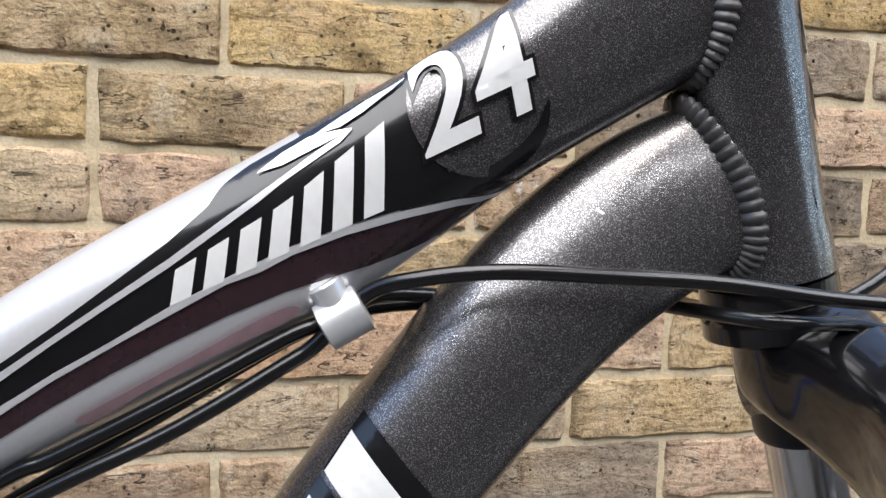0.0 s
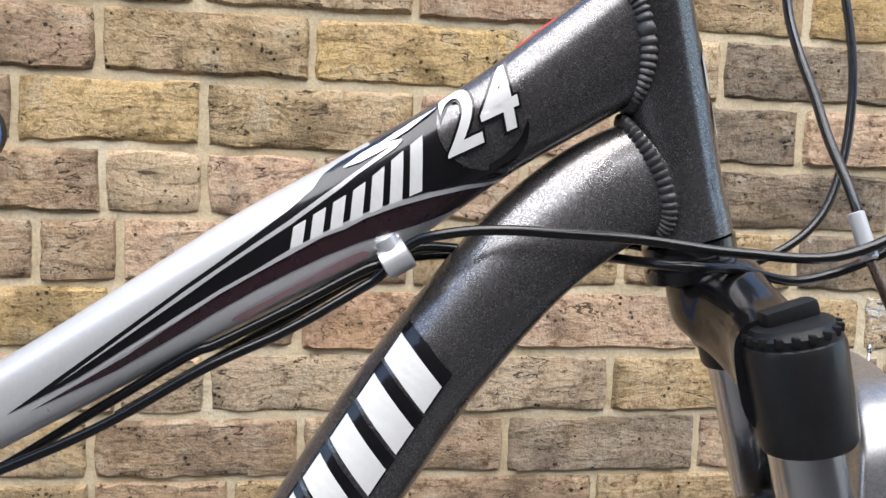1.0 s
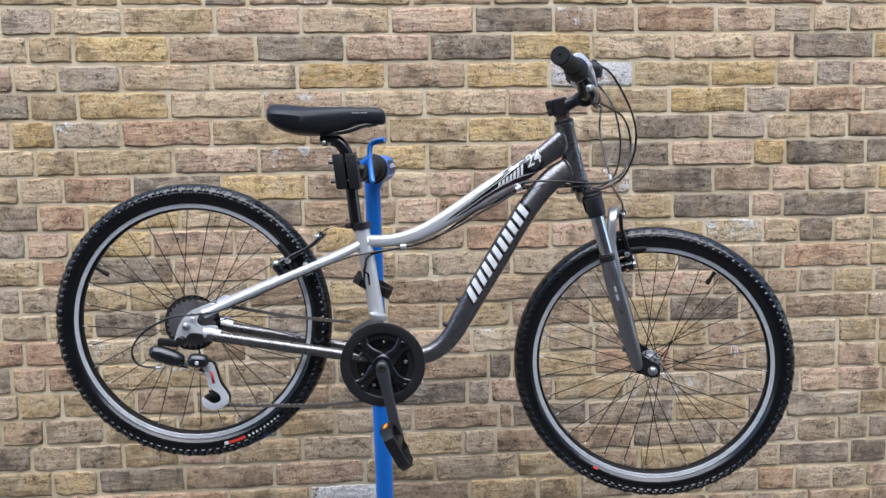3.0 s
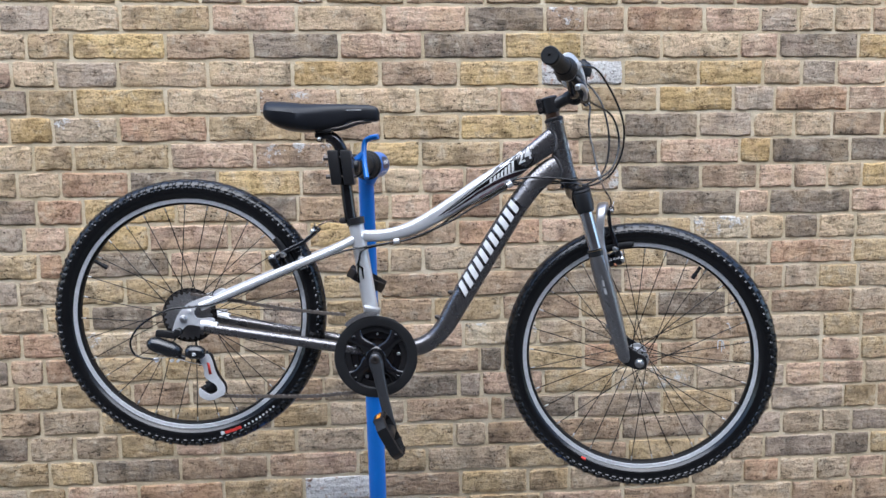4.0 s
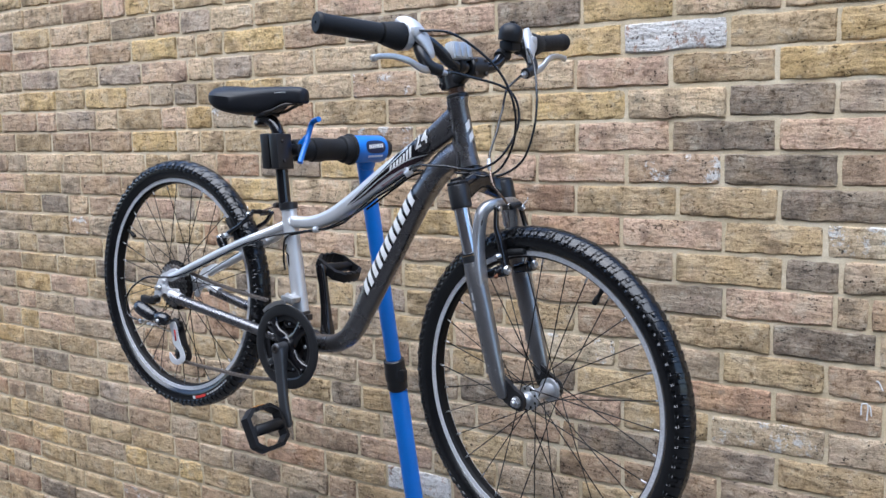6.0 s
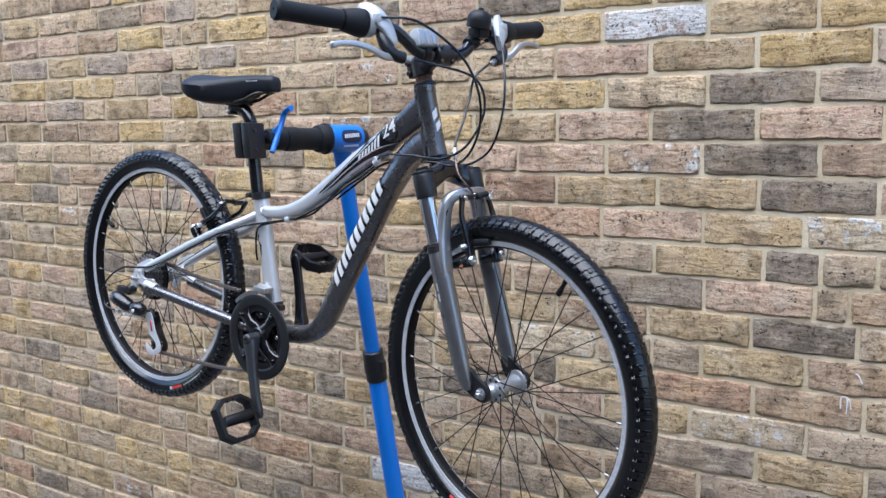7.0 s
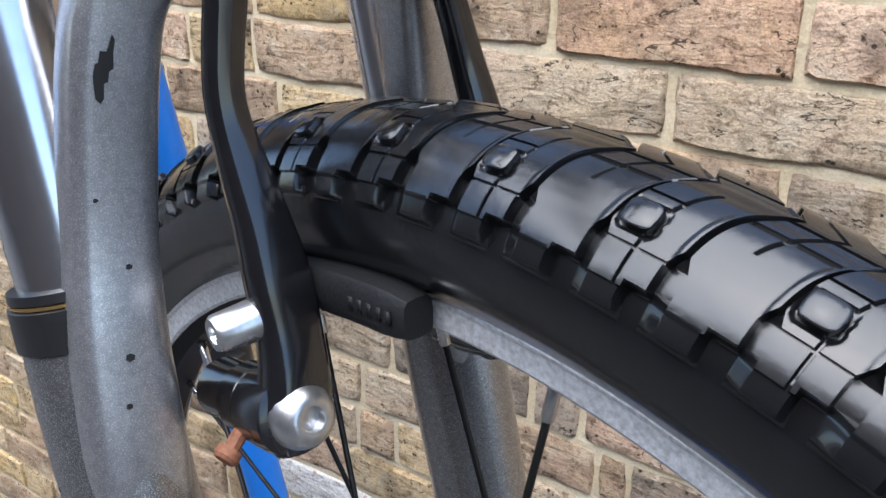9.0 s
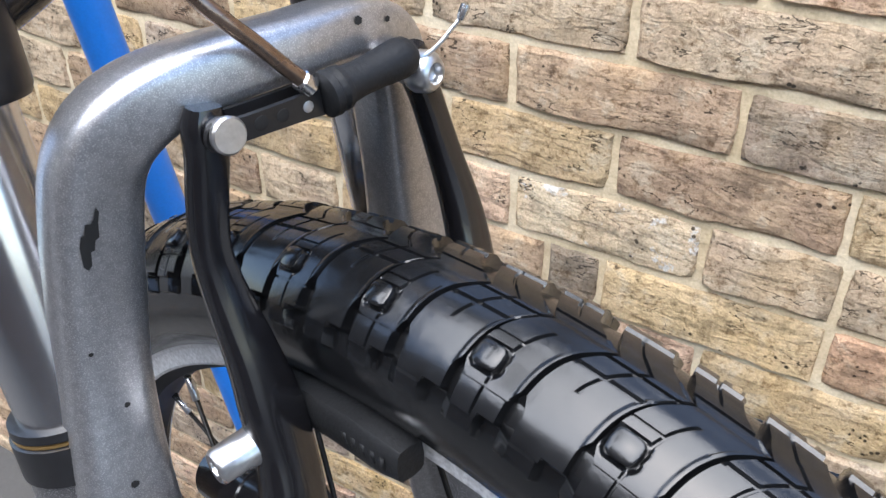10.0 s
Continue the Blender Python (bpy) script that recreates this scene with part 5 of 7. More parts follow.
            fork_part("paint_chip", bm, HOLE_CHIP_BLACK if spots.random() < 0.7 else ALLOY, lower)
    # Brake arch in front of the stanchions.
    bm = bmesh.new()
    half = [(0.1595, 0.0685, -0.225, 0.0115, 0.0095), (0.1545, 0.0678, -0.185, 0.0148, 0.0135), (0.1495, 0.0655, -0.152, 0.0138, 0.0128), (0.1472, 0.0615, -0.125, 0.0107, 0.0114), (0.1475, 0.058, -0.103, 0.0088, 0.0111), (0.148, 0.0547, -0.082, 0.0088, 0.011), (0.149, 0.0505, -0.0655, 0.0092, 0.0106), (0.1515, 0.0425, -0.0555, 0.0098, 0.0098), (0.1545, 0.0275, -0.0498, 0.0102, 0.0086)]
    rows = curve_points([(u, -v, w, a, b) for u, v, w, a, b in half] + [(0.156, 0.0, -0.0485, 0.0105, 0.0079)] + [(u, far(v), w, a, b) for u, v, w, a, b in half[::-1]], 7)
    rings = []
    for (p, t, a, b), q in zip(frames_of(rows), rows):
        fore = Vector((1, 0, 0.15))
        fore = (fore - t * fore.dot(t)).normalized()
        across = t.cross(fore)
        ring = []
        for k in range(28):
            an = k * math.tau / 28
            c, s = math.cos(an), math.sin(an)
            ring.append(p + fore * (math.copysign(abs(c) ** 0.42, c) * q[3]) + across * (math.copysign(abs(s) ** 0.5, s) * q[4]))
        rings.append(ring)
    skin(bm, rings)
    # The arch shares the legs' paint; its lit look is in the colour.
    arch = fork_part("brake_arch", bm, FORK_PAINT_LIT, None, "grey metallic brake arch, colour lightened as if sky-lit, with chipped paint")
    # Bare patches, laid on the arch from ahead.
    tree = BVHTree.FromPolygons([v.co for v in arch.data.vertices], [tuple(p.vertices) for p in arch.data.polygons])
    chip = [(-0.059, -0.0717), (-0.0583, -0.0731), (-0.0592, -0.0758), (-0.0598, -0.0796), (-0.0611, -0.0801), (-0.0619, -0.0825), (-0.0631, -0.0827), (-0.0637, -0.0863), (-0.065, -0.0873), (-0.0661, -0.086), (-0.066, -0.0837), (-0.0658, -0.0807), (-0.0648, -0.0781), (-0.0638, -0.0778), (-0.0629, -0.0752), (-0.0612, -0.0755), (-0.0603, -0.0744)]
    chip = [(-0.0583 + 0.8 * (v + 0.062), w) for v, w in chip]
    spots = [chip]
    for v, w, r in ((-0.0285, -0.0535, 0.0011), (-0.0375, -0.0655, 0.001), (0.017, -0.044, 0.0012), (0.028, -0.0465, 0.0009), (-0.061, -0.128, 0.0008), (-0.066, -0.15, 0.0011), (-0.069, -0.162, 0.0008), (-0.0655, -0.11, 0.0006)):
        spots.append([(v + r * k * math.cos(a), w + r * math.sin(a)) for a, k in ((0.2, 1.3), (1.3, 0.8), (2.2, 1.1), (3.4, 1.0), (4.3, 0.9), (5.4, 1.4))])
    for spot in spots:
        bm = bmesh.new()
        bm.faces.new([bm.verts.new((0.2, v, w)) for v, w in spot])
        bmesh.ops.triangulate(bm, faces=bm.faces[:])
        for _ in range(3):
            bmesh.ops.subdivide_edges(bm, edges=[e for e in bm.edges if e.calc_length() > 0.0012], cuts=1)
            bmesh.ops.triangulate(bm, faces=bm.faces[:])
        for v in bm.verts:
            hit = tree.ray_cast(v.co, Vector((-1, 0, 0)))
            if hit[0] is not None:
                v.co = hit[0] + hit[1] * 0.0003
            else:
                v.co.x = 0.146
        fork_part("paint_chip", bm, HOLE_CHIP_BLACK, arch, "bare black patch in the paint")
    build_brake(bike, FORK_TURN, "front")


def arm_outline_loft(bm, rows):
    rings = []
    pts = curve_points(rows, 5)
    for (p, t, a, b), q in zip(frames_of(pts), pts):
        fore = Vector((1, 0, 0))
        fore = (fore - t * fore.dot(t)).normalized()
        across = t.cross(fore)
        ring = []
        for k in range(16):
            an = k * math.tau / 16
            c, s = math.cos(an), math.sin(an)
            ring.append(p + fore * (math.copysign(abs(c) ** 0.55, c) * q[3]) + across * (math.copysign(abs(s) ** 0.55, s) * q[4]))
        rings.append(ring)
    skin(bm, rings)


def build_brake(bike, turn, which):
    """A linear-pull rim brake: two arms on posts, pads, a boot and a bent cable guide."""
    place = turn
    if which == "rear":
        # The front brake's layout, carried to the seat stays: u towards the wheel's outside.
        place = Matrix.Translation(REAR) @ Matrix.Rotation(radians(45.6), 4, "Y") @ Matrix.Rotation(radians(180), 4, "Z") @ Matrix.Translation(-FRONT)

    def brake_part(name, bm, material, parent=None, label=""):
        ob = part(name, bm, material, parent or bike, label)
        if parent is None:
            ob.matrix_basis = place
        return ob

    for s in (-1, 1):
        bm = bmesh.new()
        if s < 0 or which == "rear":
            line = [(0.167, 0.0305, -0.052, 0.0032, 0.0038), (0.1672, 0.031, -0.0565, 0.0038, 0.0052), (0.1675, 0.0318, -0.064, 0.0038, 0.005), (0.168, 0.0338, -0.0745, 0.0038, 0.0048), (0.169, 0.0355, -0.085, 0.0038, 0.0047), (0.1705, 0.0355, -0.094, 0.004, 0.005), (0.174, 0.0345, -0.106, 0.0045, 0.006), (0.178, 0.0335, -0.118, 0.005, 0.007), (0.182, 0.033, -0.131, 0.0055, 0.0083), (0.1855, 0.033, -0.145, 0.006, 0.0083), (0.189, 0.0345, -0.157, 0.0068, 0.0088), (0.19, 0.0365, -0.167, 0.0075, 0.0098), (0.1895, 0.037, -0.175, 0.006, 0.007)]
        else:
            line = [(0.167, 0.0325, -0.054, 0.0032, 0.0038), (0.1672, 0.0335, -0.0585, 0.0038, 0.005), (0.1675, 0.0365, -0.0665, 0.0038, 0.0045), (0.168, 0.0395, -0.0755, 0.0038, 0.0045), (0.1695, 0.0435, -0.09, 0.004, 0.005), (0.173, 0.0462, -0.105, 0.0045, 0.006), (0.177, 0.0465, -0.119, 0.005, 0.007), (0.182, 0.044, -0.133, 0.0055, 0.0083), (0.1855, 0.041, -0.147, 0.006, 0.0083), (0.189, 0.038, -0.158, 0.0068, 0.0088), (0.19, 0.037, -0.167, 0.0075, 0.0098), (0.1895, 0.037, -0.175, 0.006, 0.007)]
        arm_outline_loft(bm, [(u, v * s, w, a, b) for u, v, w, a, b in line])
        arm = brake_part("brake_arm", bm, BLACK_GLOSS, None, "black brake arm")
        bm = bmesh.new()
        out = Vector((0.965, 0, 0.263))
        face = Vector((0.1935, 0.0369 * s, -0.1647))
        turned(bm, face - out * 0.042, out, [(0, 0.0088), (0.014, 0.0082), (0.016, 0.0102), (0.024, 0.0102), (0.0255, 0.0088), (0.0265, 0.0112), (0.037, 0.0116), (0.041, 0.0112), (0.042, 0.009)], 32)
        brake_part("brake_post", bm, BLACK_GLOSS, arm)
        bm = bmesh.new()
        turned(bm, face - out * 0.0005, out, [(0, 0.0088), (0.003, 0.0088), (0.006, 0.0077), (0.0078, 0.0058), (0.0082, 0.0042), (0.008, 0.0034), (0.0052, 0.0032)], 28)
        brake_part("arm_bolt", bm, STEEL, arm, "silver socket bolt")
        if s < 0:
            bm = bmesh.new()
            rod(bm, (0.179, 0.043 * s, -0.17), (0.1815, 0.0505 * s, -0.1755), 0.0022, seg=8)
            turned(bm, (0.1815, 0.0505 * s, -0.1755), (0.3, s, -0.6), [(0, 0.0034), (0.0025, 0.0036), (0.0035, 0.0028)], 10)
            brake_part("spring_screw", bm, RUST, arm, "rusty adjusting screw")
        # Pad holder and pad on the rim.
        pivot = Vector((0.182, 0.035 * s, -0.1405))
        bm = bmesh.new()
        turned(bm, pivot + Vector((-0.001, 0.0165 * s, -0.0012)), (0.06, -s, 0.06), [(0.0015, 0.002), (0, 0.0024), (0, 0.0042), (0.001, 0.005), (0.0115, 0.0056), (0.0125, 0.0068), (0.0155, 0.0068), (0.016, 0.0052), (0.034, 0.0048)], 22)
        brake_part("pad_bolt", bm, STEEL, arm, "silver pad bolt")
        wc = Vector((FRONT.x, 0, FRONT.z))
        bm = bmesh.new()
        rings = []
        for k in range(15):
            ang = 1.888 - 0.262 * k / 14
            end = min(k, 14 - k)
            grow = 1.0 if end > 1 else (0.93 if end == 1 else 0.8)
            hh, hw = 0.0064 * grow, 0.0055 * grow
            R, v = 0.2605, s * 0.0198
            ring = []
            for j in range(12):
                a = j * math.tau / 12
                c, sn = math.cos(a), math.sin(a)
                rr = R + math.copysign(abs(c) ** 0.5, c) * hh
                ring.append(Vector((wc.x + rr * math.cos(ang), v + math.copysign(abs(sn) ** 0.5, sn) * hw, wc.z + rr * math.sin(ang))))
            rings.append(ring)
        skin(bm, rings)
        pad = brake_part("brake_pad", bm, GRIP, arm, "black rubber brake pad")
        bm = bmesh.new()
        for k in range(5):
            ang = 1.7 - 0.014 * k
            slab(bm, (wc.x + 0.2605 * math.cos(ang), s * 0.0252, wc.z + 0.2605 * math.sin(ang)), (0.0016, 0.0006, 0.0035), 0, Matrix.Rotation(-ang + math.pi / 2, 3, "Y"))
        brake_part("pad_mark", bm, GRIP, pad)
    # Noodle bracket, boot and cable between the arm tops.
    bm = bmesh.new()
    turned(bm, (0.1695, -0.0298, -0.0575), (1, 0, 0.15), [(0, 0.0036), (0.0045, 0.0038), (0.005, 0.0044), (0.0062, 0.0045), (0.0068, 0.004)], 24)
    brake_part("link_pin", bm, STEEL, None, "dull silver link pin")
    ahead, back = Vector((0.1735, -0.0315, -0.0573)), Vector((0.1735, 0.0005, -0.0575))
    outline = smooth_outline([(-0.0345, 0.0), (-0.032, 0.0036), (-0.024, 0.003), (-0.006, 0.0033), (0.0012, 0.0036), (0.0022, 0.0), (0.0012, -0.0036), (-0.006, -0.0033), (-0.024, -0.003), (-0.032, -0.0036)], 3)
    bm = bmesh.new()
    for du in (-0.0065, 0.0):
        rings = [[Vector((0.1735 + du + o, v, -0.0575 + h + 0.0002 * v)) for v, h in outline] for o in (-0.0014, -0.0003, 0.0)]
        skin(bm, rings)
    link = brake_part("noodle_link", bm, BLACK_SATIN, None, "stamped dark steel cable link")
    # Two black discs paint shaded holes on the link; the third is a screw.
    for k, material, r in ((0.36, HOLE_CHIP_BLACK, 0.0019), (0.55, HOLE_CHIP_BLACK, 0.0017), (0.78, ALLOY, 0.0015)):
        bm = bmesh.new()
        p = ahead + (back - ahead) * k
        turned(bm, p - Vector((0.0008, 0, 0)), (1, 0, 0), [(0, r), (0.001, r), (0.0011, r * 0.8)], 16)
        brake_part("link_hole" if material is HOLE_CHIP_BLACK else "link_screw", bm, material, link)
    bm = bmesh.new()
    profile = [(0, 0.0042), (0.001, 0.0058), (0.0028, 0.006), (0.0034, 0.0052), (0.0042, 0.0052), (0.005, 0.0058), (0.0065, 0.0056), (0.007, 0.0049), (0.012, 0.0046), (0.0175, 0.0048), (0.022, 0.0052), (0.0255, 0.0054), (0.028, 0.005), (0.0295, 0.0038)]
    turned(bm, (0.1735, -0.0025, -0.0562), Vector((0.0, 0.03, 0.0035)), profile, 28)
    brake_part("cable_boot", bm, GRIP, None, "black ribbed rubber cable boot")
    bm = bmesh.new()
    turned(bm, (0.1655, 0.0318, -0.0605), (1, 0.12, 0.1), [(0, 0.0042), (0.004, 0.0042), (0.0045, 0.0056), (0.006, 0.006), (0.009, 0.0056), (0.0108, 0.0042), (0.0112, 0.003), (0.0104, 0.0024), (0.009, 0.0023)], 28)
    brake_part("cable_anchor", bm, STEEL, None, "silver cable anchor bolt")
    bm = bmesh.new()
    hose(bm, [(0.173, 0.0255, -0.0525), (0.174, 0.0305, -0.0545), (0.1755, 0.0345, -0.0525), (0.177, 0.0385, -0.0485), (0.178, 0.0412, -0.0455)], 0.0006, 8, 6)
    turned(bm, (0.178, 0.0405, -0.0463), (0.1, 0.5, 1), [(0, 0.0008), (0.001, 0.0012), (0.003, 0.0014), (0.0042, 0.0013), (0.0046, 0.0006)], 12)
    brake_part("cable_tail", bm, STEEL, None, "frayed cable end with a crimp")
    bm = bmesh.new()
    if which == "front":
        hose(bm, [(0.1485, -0.0265, 0.01), (0.1535, -0.03, -0.002), (0.16, -0.0318, -0.0155), (0.167, -0.029, -0.0265), (0.17, -0.0235, -0.0335), (0.171, -0.0175, -0.0395), (0.1718, -0.0105, -0.047), (0.1725, -0.0045, -0.053)], 0.002, 14, 7)
    else:
        hose(bm, [(0.1735, -0.002, -0.054), (0.1735, -0.012, -0.05), (0.1715, -0.026, -0.04), (0.165, -0.032, -0.025), (0.146, -0.033, -0.012)], 0.002, 12, 6)
    brake_part("noodle", bm, surface("brown_steel_guide", (0.3, 0.22, 0.17), 0.25, 0.95, 500, 0.2, 0.3, 0.05), None, "bent brown steel cable guide")
    if which == "front":
        bm = bmesh.new()
        turned(bm, (0.1722, -0.0075, -0.0505), (0.05, 0.65, -0.65), [(0, 0.0021), (0.0005, 0.0027), (0.004, 0.0027), (0.0045, 0.0022)], 14)
        brake_part("guide_tip", bm, CHROME, link)


# ---- handlebar ----
def build_bars(bike):
    def bar_part(name, bm, material, parent=None, label=""):
        ob = part(name, bm, material, parent or bike, label)
        if parent is None:
            ob.matrix_basis = BAR_TURN
        return ob

    top = PIVOT + AXIS * 0.131
    bm = bmesh.new()
    turned(bm, top, AXIS, [(0, 0.0195), (0.0005, 0.0212), (0.006, 0.0212), (0.0085, 0.0185), (0.0095, 0.0155)], 36)
    bar_part("headset_cap", bm, BLACK_SATIN, None, "black upper headset cap")
    bm = bmesh.new()
    turned(bm, top + AXIS * 0.009, AXIS, [(0, 0.0148), (0.0005, 0.0155), (0.0045, 0.0155), (0.005, 0.015), (0.0055, 0.0155), (0.0105, 0.0155), (0.011, 0.0145)], 32)
    bar_part("spacer", bm, surface("bronze_spacer", (0.16, 0.1, 0.07), 0.3, 0.8, 400, 0.2, 0.2, 0.05), None, "bronze headset spacer")
    base = top + AXIS * 0.0195
    bm = bmesh.new()
    turned(bm, base, AXIS, [(0, 0.017), (0.001, 0.0185), (0.034, 0.0185), (0.0365, 0.016), (0.0375, 0.009)], 32)
    slab(bm, base + AXIS * 0.018 + Vector((-0.022, 0, -0.003)), (0.014, 0.024, 0.034), 0.004, Euler((0, radians(-15), 0)).to_matrix())
    a, b = base + AXIS * 0.017 + Vector((0.006, 0, 0)), Vector((0.0775, 0, 0.193))
    rows = [(*(a + (b - a) * t), hw, hh) for t, hw, hh in ((0, 0.0165, 0.0155), (0.3, 0.014, 0.0135), (0.7, 0.015, 0.0125), (1.0, 0.0205, 0.0155))]
    pts = curve_points(rows, 5)
    rings = []
    for (p, t, e1, e2), q in zip(frames_of(pts), pts):
        lat = Vector((0, 1, 0))
        upv = t.cross(lat)
        rings.append([p + lat * (math.copysign(abs(math.cos(k * math.tau / 24)) ** 0.7, math.cos(k * math.tau / 24)) * q[3]) + upv * (math.copysign(abs(math.sin(k * math.tau / 24)) ** 0.7, math.sin(k * math.tau / 24)) * q[4]) for k in range(24)])
    skin(bm, rings)
    rod(bm, (0.09, -0.0205, 0.1955), (0.09, 0.0205, 0.1955), 0.0195, seg=32)
    stem = bar_part("stem", bm, BLACK_SATIN, None, "black handlebar stem")
    for dz in (0.009, 0.028):
        bm = bmesh.new()
        p = base + AXIS * dz + Vector((-0.0235, -0.0125, -0.002))
        turned(bm, p, (0, -1, 0), [(0, 0.0052), (0.002, 0.0052), (0.003, 0.0045), (0.003, 0.0028), (0.001, 0.0026)], 14)
        bar_part("stem_bolt", bm, DARK_STEEL, stem)
    for dv, dz in ((-0.013, 0.012), (0.013, 0.012), (-0.013, -0.012), (0.013, -0.012)):
        bm = bmesh.new()
        rod(bm, (0.103, dv, 0.1955 + dz), (0.109, dv, 0.1955 + dz), 0.004, seg=12)
        bar_part("stem_bolt", bm, DARK_STEEL, stem)
    line = lambda s: [(0.09, 0, 0.1955), (0.09, 0.035 * s, 0.1958), (0.0885, 0.06 * s, 0.203), (0.085, 0.088 * s, 0.225), (0.082, 0.115 * s, 0.2385), (0.0755, 0.17 * s, 0.2445), (0.066, 0.235 * s, 0.2515), (0.052, -0.314, 0.2595) if s < 0 else (0.0552, 0.296, 0.2577)]
    bm = bmesh.new()
    hose(bm, line(-1)[::-1] + line(1)[1:], 0.0111, 20, 7)
    bar = bar_part("handlebar", bm, BLACK_GLOSS, None, "black riser handlebar")
    for s in (-1, 1):
        p0, p1 = Vector((0.0702, 0.207 * s, 0.2487)), Vector((0.0515, 0.317 * s, 0.2597)).lerp(Vector((0.0702, 0.207 * s, 0.2487)), 0.15 if s > 0 else 0.0)
        d = (p1 - p0).normalized()
        length = (p1 - p0).length
        bm = bmesh.new()
        profile = [(0, 0.0145), (0.001, 0.0162)]
        for k in range(22 if s < 0 else 18):
            profile += [(0.004 + k * 0.0042, 0.0157), (0.0058 + k * 0.0042, 0.01625)]
        profile += [(length - 0.006, 0.0163), (length - 0.002, 0.0178), (length + 0.003, 0.0178), (length + 0.006, 0.0155), (length + 0.006, 0.0028), (length + 0.003, 0.0025)]
        turned(bm, p0, d, profile, 32)
        bar_part("grip", bm, GRIP, bar, "ribbed black rubber grip")
        q0, q1 = Vector((0.0785, 0.146 * s, 0.2415)), Vector((0.0707, 0.204 * s, 0.2483))
        e = (q1 - q0).normalized()
        bm = bmesh.new()
        turned(bm, q0 + e * 0.018, e, [(0, 0.0225), (0.002, 0.0238), (0.012, 0.0238), (0.03, 0.0205), (0.041, 0.018), (0.042, 0.016)], 36)
        shifter = bar_part("twist_shifter", bm, GRIP, bar, "ribbed black twist shifter")
        for k in range(26):
            t = k * math.tau / 26
            n1 = e.cross(Vector((0, 0, 1))).normalized()
            n2 = e.cross(n1)
            side = n1 * math.cos(t) + n2 * math.sin(t)
            bm = bmesh.new()
            rod(bm, q0 + e * 0.021 + side * 0.0232, q0 + e * 0.046 + side * 0.0196, 0.0014, seg=6)
            rib = bar_part("rib", bm, GRIP, shifter)
        bm = bmesh.new()
        turned(bm, q0 + e * 0.002, e, [(0, 0.018), (0.002, 0.0215), (0.0155, 0.0235), (0.016, 0.02)], 32)
        slab(bm, q0 + e * 0.006 + Vector((0.014, 0, 0.008)), (0.03, 0.018, 0.018), 0.006)
        slab(bm, q0 + e * 0.004 + Vector((0.004, 0, 0.019)), (0.036, 0.016, 0.007), 0.003, Euler((0, radians(20), 0)).to_matrix())
        bar_part("shifter_housing", bm, SILVER_PLASTIC, shifter, "silver-grey shifter housing")
        bm = bmesh.new()
        arm_outline_loft(bm, [(0.07, 0.172 * s, 0.266, 0.003, 0.006), (0.076, 0.166 * s, 0.265, 0.006, 0.013), (0.09, 0.153 * s, 0.258, 0.0075, 0.0155), (0.104, 0.14 * s, 0.239, 0.0065, 0.0125), (0.112, 0.131 * s, 0.216, 0.0045, 0.008), (0.114, 0.128 * s, 0.206, 0.002, 0.004)])
        bar_part("lever_cover", bm, SILVER_PLASTIC, shifter, "silver-grey cover over the lever")
        # Brake lever: clamp, body and blade.
        lift = 0.011 if s > 0 else -0.005
        bm = bmesh.new()
        turned(bm, Vector((0.08, 0.128 * s, 0.2395)), Vector((-0.1, s, 0.12)), [(0, 0.0145), (0.001, 0.0155), (0.013, 0.0155), (0.014, 0.0145)], 24)
        hose(bm, [(0.087, 0.136 * s, 0.236), (0.099, 0.143 * s, 0.22), (0.109, 0.141 * s, 0.201), (0.1135, 0.128 * s, 0.19), (0.115, 0.112 * s, 0.186)], 0.0105, 14, 5)
        lever = bar_part("lever_body", bm, BLACK_SATIN, bar, "black brake lever body")
        bm = bmesh.new()
        rows = [(0.111, 0.128 * s, 0.19, 0.0045, 0.007), (0.1145, 0.145 * s, 0.188, 0.004, 0.0066), (0.116, 0.163 * s, 0.194, 0.0036, 0.0058), (0.115, 0.183 * s, 0.205, 0.0034, 0.0052), (0.109, 0.21 * s, 0.2115, 0.0034, 0.0048), (0.104, 0.234 * s, 0.2115, 0.0036, 0.0046), (0.102, 0.243 * s, 0.2095, 0.0045, 0.0052), (0.1012, 0.248 * s, 0.2085, 0.0055, 0.006), (0.1005, 0.2525 * s, 0.208, 0.003, 0.0035)]
        rows = [(u, v, w + lift * min(1.0, k / 3), a, b) for k, (u, v, w, a, b) in enumerate(rows)]
        arm_outline_loft(bm, rows)
        bar_part("lever_blade", bm, ALLOY, lever, "silver alloy lever blade")
        bm = bmesh.new()
        p = Vector((0.1152, 0.113 * s, 0.186))
        turned(bm, p + Vector((0, 0.003 * s, 0)), Vector((0.15, -s, -0.3)), [(0, 0.005), (0.001, 0.0062), (0.009, 0.0062), (0.01, 0.0045), (0.018, 0.0042), (0.019, 0.003)], 16)
        bar_part("barrel_adjuster", bm, STEEL, lever)
    # Bell beside the left shifter, and a silver light on the stem.
    bm = bmesh.new()
    c = Vector((0.103, 0.084, 0.252))
    turned(bm, c, Vector((0.2, 0.05, 1)), [(-0.006, 0.0195), (-0.005, 0.0225), (0.007, 0.023), (0.016, 0.0215), (0.023, 0.0165), (0.0265, 0.009), (0.0275, 0.0055), (0.0305, 0.005), (0.031, 0.002)], 32)
    slab(bm, c + Vector((-0.004, 0.004, -0.014)), (0.034, 0.026, 0.022), 0.005)
    turned(bm, Vector((0.085, 0.08, 0.22)), (-0.1, 1, 0.5), [(-0.008, 0.013), (0, 0.0148), (0.01, 0.0148), (0.011, 0.013)], 20)
    bar_part("bell", bm, PLASTIC, bar, "black thumb bell")
    bm = bmesh.new()
